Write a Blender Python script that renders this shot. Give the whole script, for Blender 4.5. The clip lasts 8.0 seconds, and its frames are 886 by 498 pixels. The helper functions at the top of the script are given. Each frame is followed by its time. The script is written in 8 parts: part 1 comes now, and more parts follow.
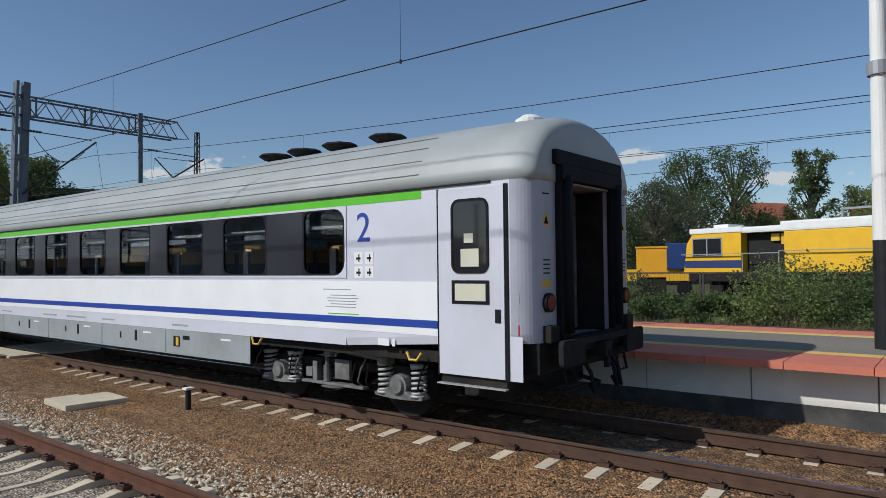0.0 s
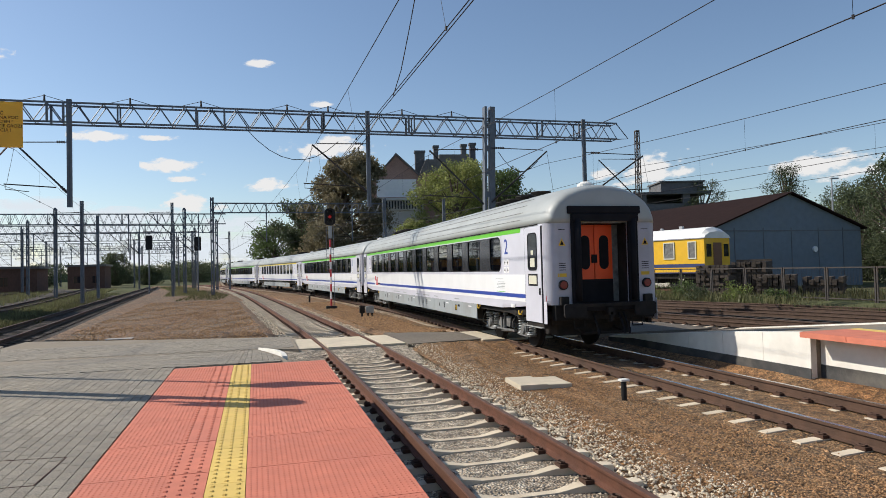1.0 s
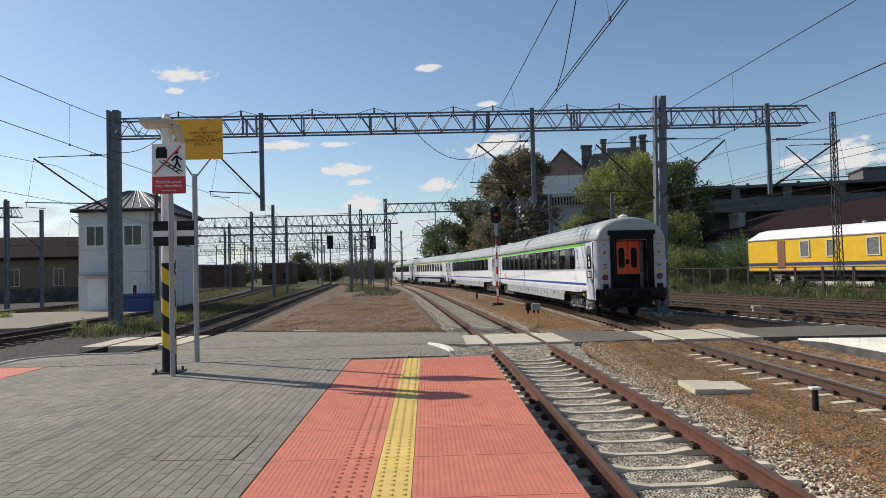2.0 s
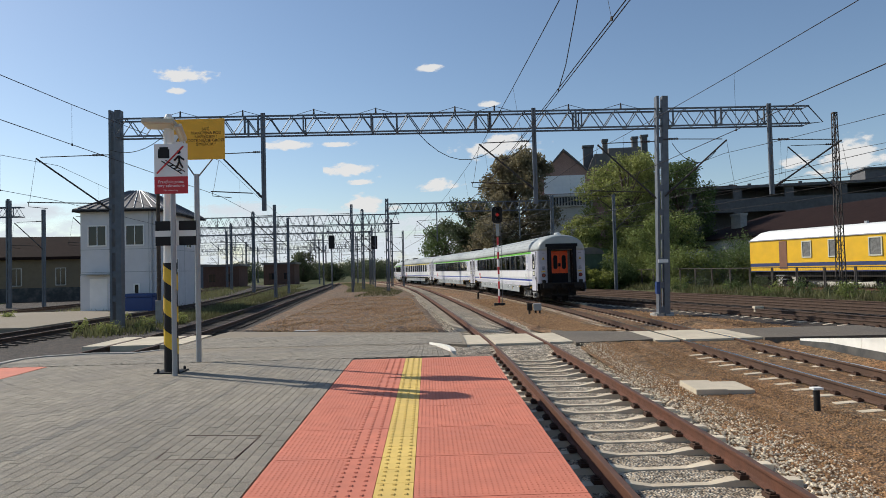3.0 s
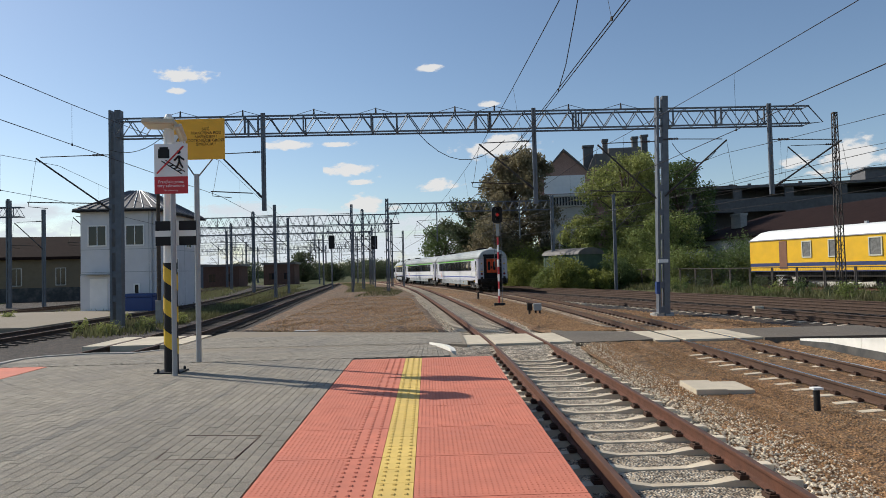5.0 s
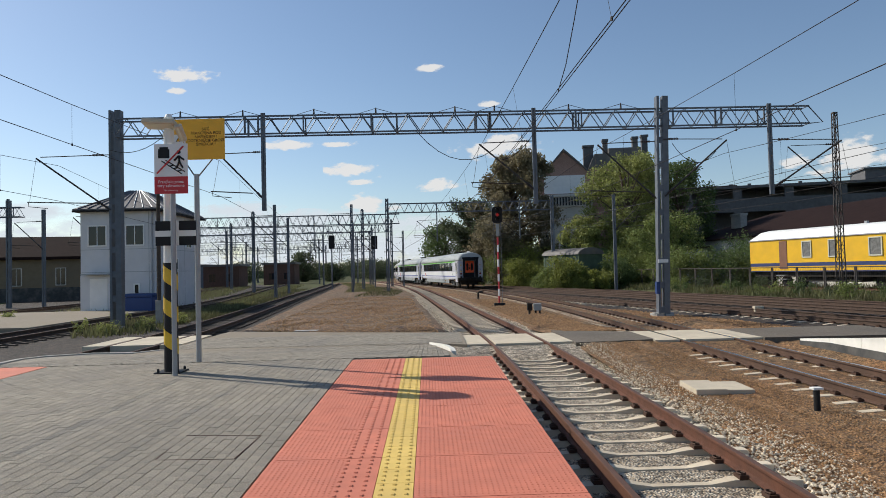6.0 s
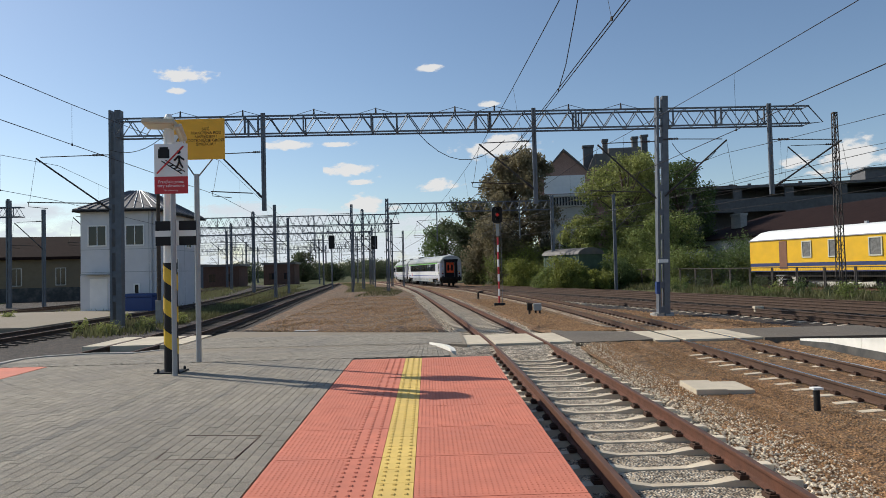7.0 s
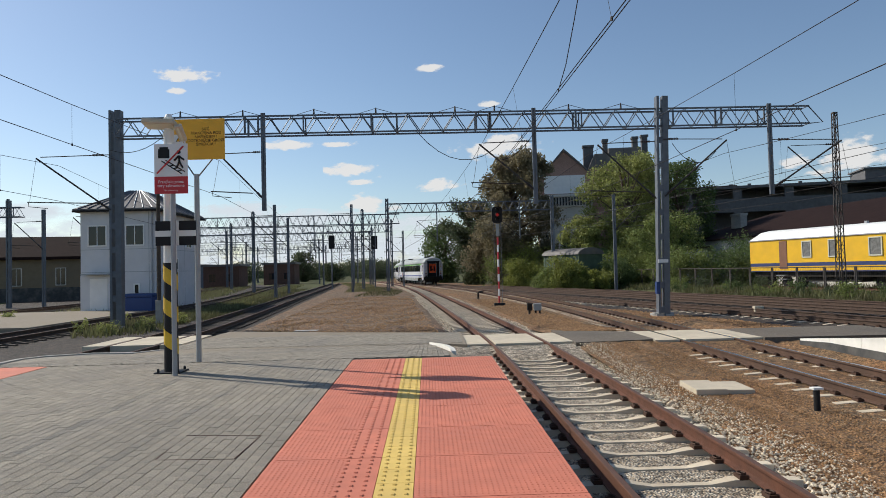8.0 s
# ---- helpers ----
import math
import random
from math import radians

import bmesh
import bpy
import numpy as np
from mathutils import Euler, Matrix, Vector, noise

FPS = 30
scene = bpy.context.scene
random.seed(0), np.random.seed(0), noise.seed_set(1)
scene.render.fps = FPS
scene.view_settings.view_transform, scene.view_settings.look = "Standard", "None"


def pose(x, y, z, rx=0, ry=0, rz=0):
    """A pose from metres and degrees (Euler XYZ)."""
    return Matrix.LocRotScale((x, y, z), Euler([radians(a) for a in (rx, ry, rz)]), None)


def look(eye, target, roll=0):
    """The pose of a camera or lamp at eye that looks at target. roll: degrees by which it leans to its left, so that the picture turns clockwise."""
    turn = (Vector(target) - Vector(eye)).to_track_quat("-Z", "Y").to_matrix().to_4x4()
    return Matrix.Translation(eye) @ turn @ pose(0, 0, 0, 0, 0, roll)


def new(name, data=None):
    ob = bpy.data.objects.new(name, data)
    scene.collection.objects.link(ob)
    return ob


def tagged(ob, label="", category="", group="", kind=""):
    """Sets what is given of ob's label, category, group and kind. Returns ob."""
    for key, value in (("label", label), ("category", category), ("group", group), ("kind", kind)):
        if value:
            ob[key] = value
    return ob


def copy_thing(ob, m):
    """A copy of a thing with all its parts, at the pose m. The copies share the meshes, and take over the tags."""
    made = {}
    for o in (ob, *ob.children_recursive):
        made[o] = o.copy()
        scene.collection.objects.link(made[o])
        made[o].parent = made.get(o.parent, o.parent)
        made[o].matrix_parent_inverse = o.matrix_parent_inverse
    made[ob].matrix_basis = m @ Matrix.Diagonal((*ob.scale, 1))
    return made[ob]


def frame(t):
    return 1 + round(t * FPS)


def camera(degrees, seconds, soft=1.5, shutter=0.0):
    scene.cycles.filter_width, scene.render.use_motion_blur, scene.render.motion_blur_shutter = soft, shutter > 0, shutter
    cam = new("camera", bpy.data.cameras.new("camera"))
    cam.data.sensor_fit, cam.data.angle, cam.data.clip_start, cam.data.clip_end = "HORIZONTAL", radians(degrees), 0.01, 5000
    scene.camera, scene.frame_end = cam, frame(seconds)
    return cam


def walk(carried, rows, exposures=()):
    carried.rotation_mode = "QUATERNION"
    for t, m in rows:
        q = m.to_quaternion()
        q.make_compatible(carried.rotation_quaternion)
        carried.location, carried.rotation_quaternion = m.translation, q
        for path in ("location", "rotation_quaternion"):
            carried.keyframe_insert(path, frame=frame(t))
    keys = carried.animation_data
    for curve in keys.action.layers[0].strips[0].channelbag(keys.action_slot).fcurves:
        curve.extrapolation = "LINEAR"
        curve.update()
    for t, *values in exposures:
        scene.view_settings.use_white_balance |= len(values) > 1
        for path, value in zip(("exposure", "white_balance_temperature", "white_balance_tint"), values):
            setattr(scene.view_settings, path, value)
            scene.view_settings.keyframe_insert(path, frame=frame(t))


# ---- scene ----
cam = camera(66.55, 8.0, 0.7)

PATH = [
    (0.0, pose(-0.257, 0.174, 1.5, 91.449, 0.66, -52.127)),
    (0.1, pose(-0.205, 0.135, 1.5, 91.36, 0.92, -46.0)),
    (0.3, pose(-0.113, 0.082, 1.5, 91.25, 1.35, -36.588)),
    (0.5, pose(-0.06, 0.065, 1.5, 91.458, 1.4, -29.253)),
    (1.0, pose(-0.041, 0.039, 1.5, 91.676, 1.39, -15.48)),
    (1.5, pose(-0.03, 0.01, 1.5, 91.77, 1.45, -6.564)),
    (2.0, pose(0.004, 0.01, 1.5, 91.794, 1.44, -1.399)),
    (2.2, pose(0, 0, 1.5, 91.8, 1.4, -1.29)),
    (3.3, pose(0, 0, 1.5, 91.8, 1.4, -1.278)),
    (8.0, pose(0, 0, 1.5, 91.8, 1.4, -1.278)),
]
EXPOSURES = [(0.0, -0.5, 5900, 9), (0.5, -0.17, 6100, 9), (1.0, 0.02, 6450, 10), (1.5, 0.02, 6500, 10), (2.0, -0.09, 6430, 9), (8.0, -0.1, 6400, 9)]
walk(cam, PATH, EXPOSURES)

# ---- light ----
SUN_ELEV, SUN_AZ = radians(38), radians(300.2)
world = bpy.data.worlds.new("sky")
scene.world = world
world.use_nodes = True
wn = world.node_tree
sky = wn.nodes.new("ShaderNodeTexSky")
sky.sky_type = "NISHITA"
sky.sun_disc = False
sky.sun_elevation, sky.sun_rotation = SUN_ELEV, SUN_AZ
sky.altitude, sky.air_density, sky.dust_density, sky.ozone_density = 150, 1.0, 0.55, 2.0
bg = wn.nodes["Background"]
bg.inputs["Strength"].default_value = 0.12
wn.links.new(sky.outputs[0], bg.inputs["Color"])
sun_data = bpy.data.lights.new("sun", "SUN")
sun_data.energy, sun_data.angle, sun_data.color = 4.8, radians(0.55), (1.0, 0.93, 0.82)
sun = new("sun", sun_data)
sun_dir = Vector((math.sin(SUN_AZ) * math.cos(SUN_ELEV), math.cos(SUN_AZ) * math.cos(SUN_ELEV), math.sin(SUN_ELEV)))
sun.matrix_basis = look((-40, 20, 60), Vector((-40, 20, 60)) - sun_dir)

# ---- materials ----
def material(name, color, rough=0.6, metal=0.0, var=0.15, scale=3.0, bump=0.0, bscale=40.0, dirt=None, dirt_scale=0.6,
             dirt_amt=0.5, island=0.0, obrand=0.0, spec=0.5, coat=0.0):
    """A surface with fine grain, broad stains and a little relief, in object-independent metres."""
    m = bpy.data.materials.new(name)
    m.use_nodes = True
    nt = m.node_tree
    n, l = nt.nodes, nt.links
    p = n["Principled BSDF"]
    geo = n.new("ShaderNodeNewGeometry")
    pos = n.new("ShaderNodeTexCoord").outputs["Object"]
    fine = n.new("ShaderNodeTexNoise")
    fine.inputs["Scale"].default_value, fine.inputs["Detail"].default_value = scale, 6
    l.new(pos, fine.inputs["Vector"])
    ramp = n.new("ShaderNodeMapRange")
    ramp.inputs["From Min"].default_value, ramp.inputs["From Max"].default_value = 0.3, 0.7
    ramp.inputs["To Min"].default_value, ramp.inputs["To Max"].default_value = 1 - var, 1 + var
    l.new(fine.outputs["Fac"], ramp.inputs["Value"])
    val = ramp.outputs["Result"]
    for amount, sock in ((island, geo.outputs["Random Per Island"]), (obrand, None)):
        if amount:
            if sock is None:
                sock = n.new("ShaderNodeObjectInfo").outputs["Random"]
            r2 = n.new("ShaderNodeMapRange")
            r2.inputs["To Min"].default_value, r2.inputs["To Max"].default_value = 1 - amount, 1 + amount
            l.new(sock, r2.inputs["Value"])
            mul = n.new("ShaderNodeMath")
            mul.operation = "MULTIPLY"
            l.new(val, mul.inputs[0]), l.new(r2.outputs["Result"], mul.inputs[1])
            val = mul.outputs[0]
    hsv = n.new("ShaderNodeHueSaturation")
    hsv.inputs["Color"].default_value = (*color, 1)
    l.new(val, hsv.inputs["Value"])
    out = hsv.outputs["Color"]
    if dirt:
        broad = n.new("ShaderNodeTexNoise")
        broad.inputs["Scale"].default_value, broad.inputs["Detail"].default_value = dirt_scale, 8
        broad.inputs["Roughness"].default_value = 0.65
        l.new(pos, broad.inputs["Vector"])
        r3 = n.new("ShaderNodeMapRange")
        r3.inputs["From Min"].default_value, r3.inputs["From Max"].default_value = 0.45, 0.68
        r3.inputs["To Max"].default_value = dirt_amt
        l.new(broad.outputs["Fac"], r3.inputs["Value"])
        mix = n.new("ShaderNodeMix")
        mix.data_type = "RGBA"
        mix.inputs["B"].default_value = (0, 0, 0, 0)
        l.new(r3.outputs["Result"], mix.inputs["Factor"])
        l.new(out, mix.inputs[6])
        mix.inputs[7].default_value = (*dirt, 1)
        out = mix.outputs[2]
    l.new(out, p.inputs["Base Color"])
    p.inputs["Roughness"].default_value, p.inputs["Metallic"].default_value = rough, metal
    p.inputs["Specular IOR Level"].default_value = spec
    p.inputs["Coat Weight"].default_value = coat
    if bump:
        bn = n.new("ShaderNodeTexNoise")
        bn.inputs["Scale"].default_value, bn.inputs["Detail"].default_value = bscale, 4
        l.new(pos, bn.inputs["Vector"])
        b = n.new("ShaderNodeBump")
        b.inputs["Strength"].default_value, b.inputs["Distance"].default_value = bump, 0.02
        l.new(bn.outputs["Fac"], b.inputs["Height"])
        l.new(b.outputs["Normal"], p.inputs["Normal"])
    return m


def gravel(name, cols, scale=28.0, bump=1.0, patch=(0.2, 0.1, 0.05), patch_amt=0.0):
    """Loose stones: cells of several colours with dark gaps and relief."""
    m = bpy.data.materials.new(name)
    m.use_nodes = True
    n, l = m.node_tree.nodes, m.node_tree.links
    p = n["Principled BSDF"]
    pos = n.new("ShaderNodeTexCoord").outputs["Object"]
    v = n.new("ShaderNodeTexVoronoi")
    v.inputs["Scale"].default_value = scale
    l.new(pos, v.inputs["Vector"])
    sep = n.new("ShaderNodeSeparateColor")
    l.new(v.outputs["Color"], sep.inputs["Color"])
    cr = n.new("ShaderNodeValToRGB")
    cr.color_ramp.elements[0].color, cr.color_ramp.elements[1].color = (*cols[0], 1), (*cols[-1], 1)
    for i, c in enumerate(cols[1:-1]):
        cr.color_ramp.elements.new((i + 1) / (len(cols) - 1)).color = (*c, 1)
    l.new(sep.outputs[0], cr.inputs["Fac"])
    broad = n.new("ShaderNodeTexNoise")
    broad.inputs["Scale"].default_value, broad.inputs["Detail"].default_value = 0.35, 8
    l.new(pos, broad.inputs["Vector"])
    r3 = n.new("ShaderNodeMapRange")
    r3.inputs["From Min"].default_value, r3.inputs["From Max"].default_value = 0.4, 0.65
    r3.inputs["To Max"].default_value = patch_amt
    l.new(broad.outputs["Fac"], r3.inputs["Value"])
    mix = n.new("ShaderNodeMix")
    mix.data_type = "RGBA"
    l.new(r3.outputs["Result"], mix.inputs["Factor"])
    l.new(cr.outputs["Color"], mix.inputs[6])
    mix.inputs[7].default_value = (*patch, 1)
    mid = n.new("ShaderNodeTexNoise")
    mid.inputs["Scale"].default_value, mid.inputs["Detail"].default_value, mid.inputs["Roughness"].default_value = 2.6, 10, 0.75
    l.new(pos, mid.inputs["Vector"])
    mr = n.new("ShaderNodeMapRange")
    mr.inputs["From Min"].default_value, mr.inputs["From Max"].default_value = 0.32, 0.68
    mr.inputs["To Min"].default_value, mr.inputs["To Max"].default_value = 0.5, 1.32
    l.new(mid.outputs["Fac"], mr.inputs["Value"])
    clump = n.new("ShaderNodeTexVoronoi")
    clump.inputs["Scale"].default_value = scale * 0.36
    l.new(pos, clump.inputs["Vector"])
    cs = n.new("ShaderNodeSeparateColor")
    l.new(clump.outputs["Color"], cs.inputs["Color"])
    cm = n.new("ShaderNodeMapRange")
    cm.inputs["To Min"].default_value, cm.inputs["To Max"].default_value = 0.55, 1.45
    l.new(cs.outputs[1], cm.inputs["Value"])
    both = n.new("ShaderNodeMath")
    both.operation = "MULTIPLY"
    l.new(mr.outputs["Result"], both.inputs[0]), l.new(cm.outputs["Result"], both.inputs[1])
    hv = n.new("ShaderNodeHueSaturation")
    l.new(mix.outputs[2], hv.inputs["Color"]), l.new(both.outputs[0], hv.inputs["Value"])
    gap = n.new("ShaderNodeMapRange")
    gap.inputs["From Min"].default_value, gap.inputs["From Max"].default_value = 0.35, 0.75
    gap.inputs["To Min"].default_value, gap.inputs["To Max"].default_value = 1.0, 0.35
    l.new(v.outputs["Distance"], gap.inputs["Value"])
    mul = n.new("ShaderNodeMix")
    mul.data_type, mul.blend_type = "RGBA", "MULTIPLY"
    mul.inputs["Factor"].default_value = 1.0
    l.new(hv.outputs["Color"], mul.inputs[6]), l.new(gap.outputs["Result"], mul.inputs[7])
    l.new(mul.outputs[2], p.inputs["Base Color"])
    p.inputs["Roughness"].default_value = 0.9
    b = n.new("ShaderNodeBump")
    b.invert = True
    b.inputs["Strength"].default_value, b.inputs["Distance"].default_value = bump, 0.03
    l.new(v.outputs["Distance"], b.inputs["Height"])
    l.new(b.outputs["Normal"], p.inputs["Normal"])
    return m


def glass_mat(name, color, rough=0.06):
    m = material(name, color, rough, 0.0, 0.05, 1.0, spec=0.6)
    return m


def leaf_mat(name, a, b):
    m = material(name, a, 0.55, 0, 0.25, 0.5, island=0.35, dirt=b, dirt_scale=0.35, dirt_amt=0.8, spec=0.3)
    n, l = m.node_tree.nodes, m.node_tree.links
    p = n["Principled BSDF"]
    tr = n.new("ShaderNodeBsdfTranslucent")
    l.new(p.inputs["Base Color"].links[0].from_socket, tr.inputs["Color"])
    mx = n.new("ShaderNodeMixShader")
    mx.inputs["Fac"].default_value = 0.4
    l.new(p.outputs[0], mx.inputs[1]), l.new(tr.outputs[0], mx.inputs[2])
    l.new(mx.outputs[0], n["Material Output"].inputs["Surface"])
    return m


M_EARTH = material("earth_and_grass", (0.085, 0.095, 0.042), 0.95, 0, 0.4, 0.8, 0.8, 12, (0.105, 0.085, 0.052), 0.15, 0.8, spec=0.1)
M_BALLAST = gravel("rusty_ballast", [(0.29, 0.155, 0.066), (0.40, 0.24, 0.11), (0.18, 0.10, 0.045), (0.46, 0.32, 0.18)], 36, 1.0, (0.37, 0.18, 0.068), 0.8)
M_FIELDBAL = gravel("weathered_ballast", [(0.22, 0.125, 0.066), (0.31, 0.20, 0.115), (0.12, 0.075, 0.045), (0.40, 0.30, 0.19)], 15, 1.0, (0.28, 0.145, 0.068), 0.7)
M_STONE = gravel("pale_ballast", [(0.52, 0.44, 0.33), (0.74, 0.66, 0.53), (0.34, 0.27, 0.19), (0.62, 0.50, 0.36)], 32, 1.0, (0.36, 0.24, 0.14), 0.4)
M_DARKBAL = gravel("dark_ballast", [(0.05, 0.036, 0.026), (0.09, 0.064, 0.045), (0.03, 0.024, 0.02), (0.12, 0.088, 0.062)], 24, 1.0, (0.09, 0.06, 0.04), 0.4)
M_PEBBLE = material("ballast_pebble", (0.60, 0.51, 0.38), 0.9, 0, 0.2, 20, island=0.5)
M_PEBBLE_R = material("rusty_pebble", (0.35, 0.20, 0.093), 0.9, 0, 0.2, 20, island=0.4)
M_RAIL = material("rusty_rail", (0.12, 0.046, 0.024), 0.8, 0.1, 0.25, 6, 0.3, 60, (0.085, 0.04, 0.025), 1.5, 0.6)
M_RAILBROWN = material("brown_main_rail", (0.095, 0.05, 0.03), 0.8, 0.1, 0.25, 6, 0.3, 60, (0.05, 0.03, 0.02), 1.5, 0.6)
M_RAILDARK = material("dark_oily_rail", (0.075, 0.045, 0.03), 0.8, 0.1, 0.25, 6, 0.3, 60)
M_RAILTOP = material("running_surface", (0.14, 0.075, 0.05), 0.6, 0.3, 0.15, 8)
M_RAILTOP_SHINY = material("polished_running_surface", (0.55, 0.55, 0.56), 0.22, 1.0, 0.1, 8)
M_SLEEPER = material("concrete_sleeper", (0.68, 0.58, 0.43), 0.9, 0, 0.12, 8, 0.3, 50, (0.30, 0.22, 0.15), 2.0, 0.5, obrand=0.12)
M_WOODSL = material("timber_sleeper", (0.068, 0.052, 0.04), 0.9, 0, 0.25, 6, 0.5, 30, obrand=0.25)
M_CLIP = material("rail_fastening", (0.08, 0.042, 0.027), 0.8, 0.3, 0.2, 10)
M_CONC = material("grey_concrete", (0.38, 0.36, 0.33), 0.9, 0, 0.12, 4, 0.3, 60, (0.22, 0.20, 0.17), 0.8, 0.5)
M_CONCPALE = material("pale_concrete", (0.58, 0.50, 0.37), 0.9, 0, 0.1, 3, 0.25, 50, (0.42, 0.36, 0.28), 1.2, 0.5)
M_WHITEWALL = material("whitewashed_wall", (0.80, 0.77, 0.70), 0.85, 0, 0.06, 3, 0.15, 60, (0.58, 0.54, 0.47), 0.9, 0.5)
M_TAR = material("tarred_base", (0.05, 0.05, 0.05), 0.85, 0, 0.25, 3, 0.3, 40, (0.20, 0.18, 0.15), 1.0, 0.6)
M_RED = material("red_platform_slab", (0.61, 0.192, 0.118), 0.85, 0, 0.08, 5, 0.12, 120, (0.50, 0.17, 0.12), 1.0, 0.45, obrand=0.05)
M_REDDOT = material("red_platform_stud", (0.58, 0.18, 0.11), 0.85, 0, 0.08, 5)
M_YELTILE = material("yellow_tactile_tile", (0.72, 0.50, 0.13), 0.8, 0, 0.08, 8, 0.1, 100, (0.55, 0.36, 0.12), 2.0, 0.5, obrand=0.05)
M_PAVER = material("grey_paver", (0.275, 0.24, 0.186), 0.9, 0, 0.42, 70, 0.45, 160, (0.18, 0.165, 0.15), 0.5, 0.6, obrand=0.13, island=0.13)
M_JOINT = material("sandy_joint", (0.10, 0.09, 0.075), 0.95, 0, 0.2, 10)
M_ASPHALT = material("worn_asphalt", (0.25, 0.205, 0.148), 0.92, 0, 0.15, 14, 0.35, 150, (0.275, 0.235, 0.18), 0.35, 0.7)
M_ASPHALTDARK = material("oily_asphalt", (0.15, 0.125, 0.095), 0.92, 0, 0.2, 14, 0.35, 150, (0.10, 0.085, 0.07), 0.5, 0.7)
M_STEEL = material("galvanised_steel", (0.135, 0.15, 0.175), 0.55, 0.35, 0.12, 4, dirt=(0.10, 0.10, 0.105), dirt_scale=1.2)
M_STEELPALE = material("pale_steel_pole", (0.33, 0.34, 0.355), 0.5, 0.3, 0.08, 4)
M_DARKSTEEL = material("dark_lattice_steel", (0.05, 0.046, 0.045), 0.7, 0.2, 0.2, 4, dirt=(0.12, 0.07, 0.04), dirt_scale=2)
M_WHITEPOLE = material("white_painted_pole", (0.80, 0.79, 0.75), 0.55, 0, 0.05, 3, dirt=(0.6, 0.58, 0.52), dirt_scale=1.5, dirt_amt=0.4)
M_WIRE = material("copper_wire_dark", (0.035, 0.03, 0.03), 0.6, 0.3, 0.1, 2)
M_INSUL = material("brown_insulator", (0.035, 0.02, 0.018), 0.3, 0, 0.1, 3)
M_BLACK = material("black_paint", (0.018, 0.018, 0.019), 0.6, 0, 0.2, 4, spec=0.25)
M_YELPAINT = material("yellow_hazard_paint", (0.72, 0.46, 0.03), 0.6, 0, 0.1, 4, dirt=(0.4, 0.25, 0.05), dirt_scale=2)
M_SIGNYEL = material("yellow_sign_sheet", (0.78, 0.42, 0.03), 0.5, 0, 0.05, 2)
M_SIGNWHITE = material("white_sign_sheet", (0.80, 0.79, 0.78), 0.5, 0, 0.04, 2)
M_SIGNRED = material("red_sign_sheet", (0.52, 0.035, 0.045), 0.5, 0, 0.06, 2)
M_LIVERY = material("silver_livery", (0.65, 0.65, 0.72), 0.35, 0, 0.04, 1.5, dirt=(0.52, 0.51, 0.54), dirt_scale=0.7, dirt_amt=0.35, coat=0.3)
M_LIVWHITE = material("white_livery", (0.88, 0.88, 0.88), 0.32, 0, 0.03, 1.5, dirt=(0.74, 0.73, 0.70), dirt_scale=0.6, dirt_amt=0.35, coat=0.3)
M_ROOF = material("grey_wagon_roof", (0.36, 0.38, 0.37), 0.5, 0, 0.06, 2, dirt=(0.28, 0.28, 0.26), dirt_scale=0.8, dirt_amt=0.45)
M_GREEN = material("bright_green_stripe", (0.13, 0.52, 0.02), 0.35, 0, 0.05, 2)
M_YELSTRIPE = material("yellow_stripe", (0.75, 0.60, 0.08), 0.35, 0, 0.05, 2)
M_BLUE = material("blue_stripe", (0.025, 0.06, 0.33), 0.35, 0, 0.05, 2)
M_BAND = glass_mat("dark_window_band", (0.035, 0.036, 0.042), 0.12)
M_GLASS = glass_mat("tinted_window_glass", (0.018, 0.02, 0.024), 0.05)
# silver livery with dust, its base darkened to hold the shade of the ends
M_LIVEND = material("dusty_shade_toned_end_livery", (0.42, 0.42, 0.48), 0.5, 0, 0.06, 1.5, dirt=(0.28, 0.27, 0.29), dirt_scale=0.9, dirt_amt=0.5)
M_SEAT = material("dark_blue_seat_cloth", (0.035, 0.04, 0.06), 0.9, 0, 0.2, 6)
M_HEADREST = material("ochre_headrest", (0.50, 0.27, 0.06), 0.8, 0, 0.1, 6)
M_INNER = material("pale_interior_lining", (0.55, 0.54, 0.50), 0.6, 0, 0.05, 2)
M_PANE = bpy.data.materials.new("tinted_pane")
M_PANE.use_nodes = True
_pp = M_PANE.node_tree.nodes["Principled BSDF"]
_pp.inputs["Base Color"].default_value, _pp.inputs["Roughness"].default_value = (0.40, 0.42, 0.44, 1), 0.01
_pp.inputs["Transmission Weight"].default_value, _pp.inputs["IOR"].default_value = 1.0, 1.45
M_SKIRT = material("grey_skirt", (0.33, 0.36, 0.37), 0.5, 0, 0.06, 2, dirt=(0.24, 0.22, 0.19), dirt_scale=1.2, dirt_amt=0.5)
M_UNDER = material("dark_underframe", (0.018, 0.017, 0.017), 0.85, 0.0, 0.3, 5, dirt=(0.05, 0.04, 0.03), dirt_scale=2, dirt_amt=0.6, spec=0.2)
M_BOGIE = material("dusty_bogie_grey", (0.18, 0.18, 0.172), 0.7, 0.1, 0.25, 6, dirt=(0.05, 0.042, 0.035), dirt_scale=4, dirt_amt=0.7)
M_SPRING = material("pale_coil_spring", (0.40, 0.41, 0.40), 0.55, 0.2, 0.15, 8)
M_RUBBER = material("black_rubber", (0.012, 0.012, 0.015), 0.75, 0, 0.2, 4, spec=0.15)
M_ORANGE = material("orange_end_door", (0.85, 0.09, 0.009), 0.5, 0, 0.06, 3, dirt=(0.68, 0.07, 0.01), dirt_scale=1.5)
M_LAMPRED = material("red_tail_lens", (0.18, 0.02, 0.02), 0.2, 0, 0.05, 2)
M_CREAM = material("cream_panel", (0.62, 0.60, 0.47), 0.5, 0, 0.05, 3)
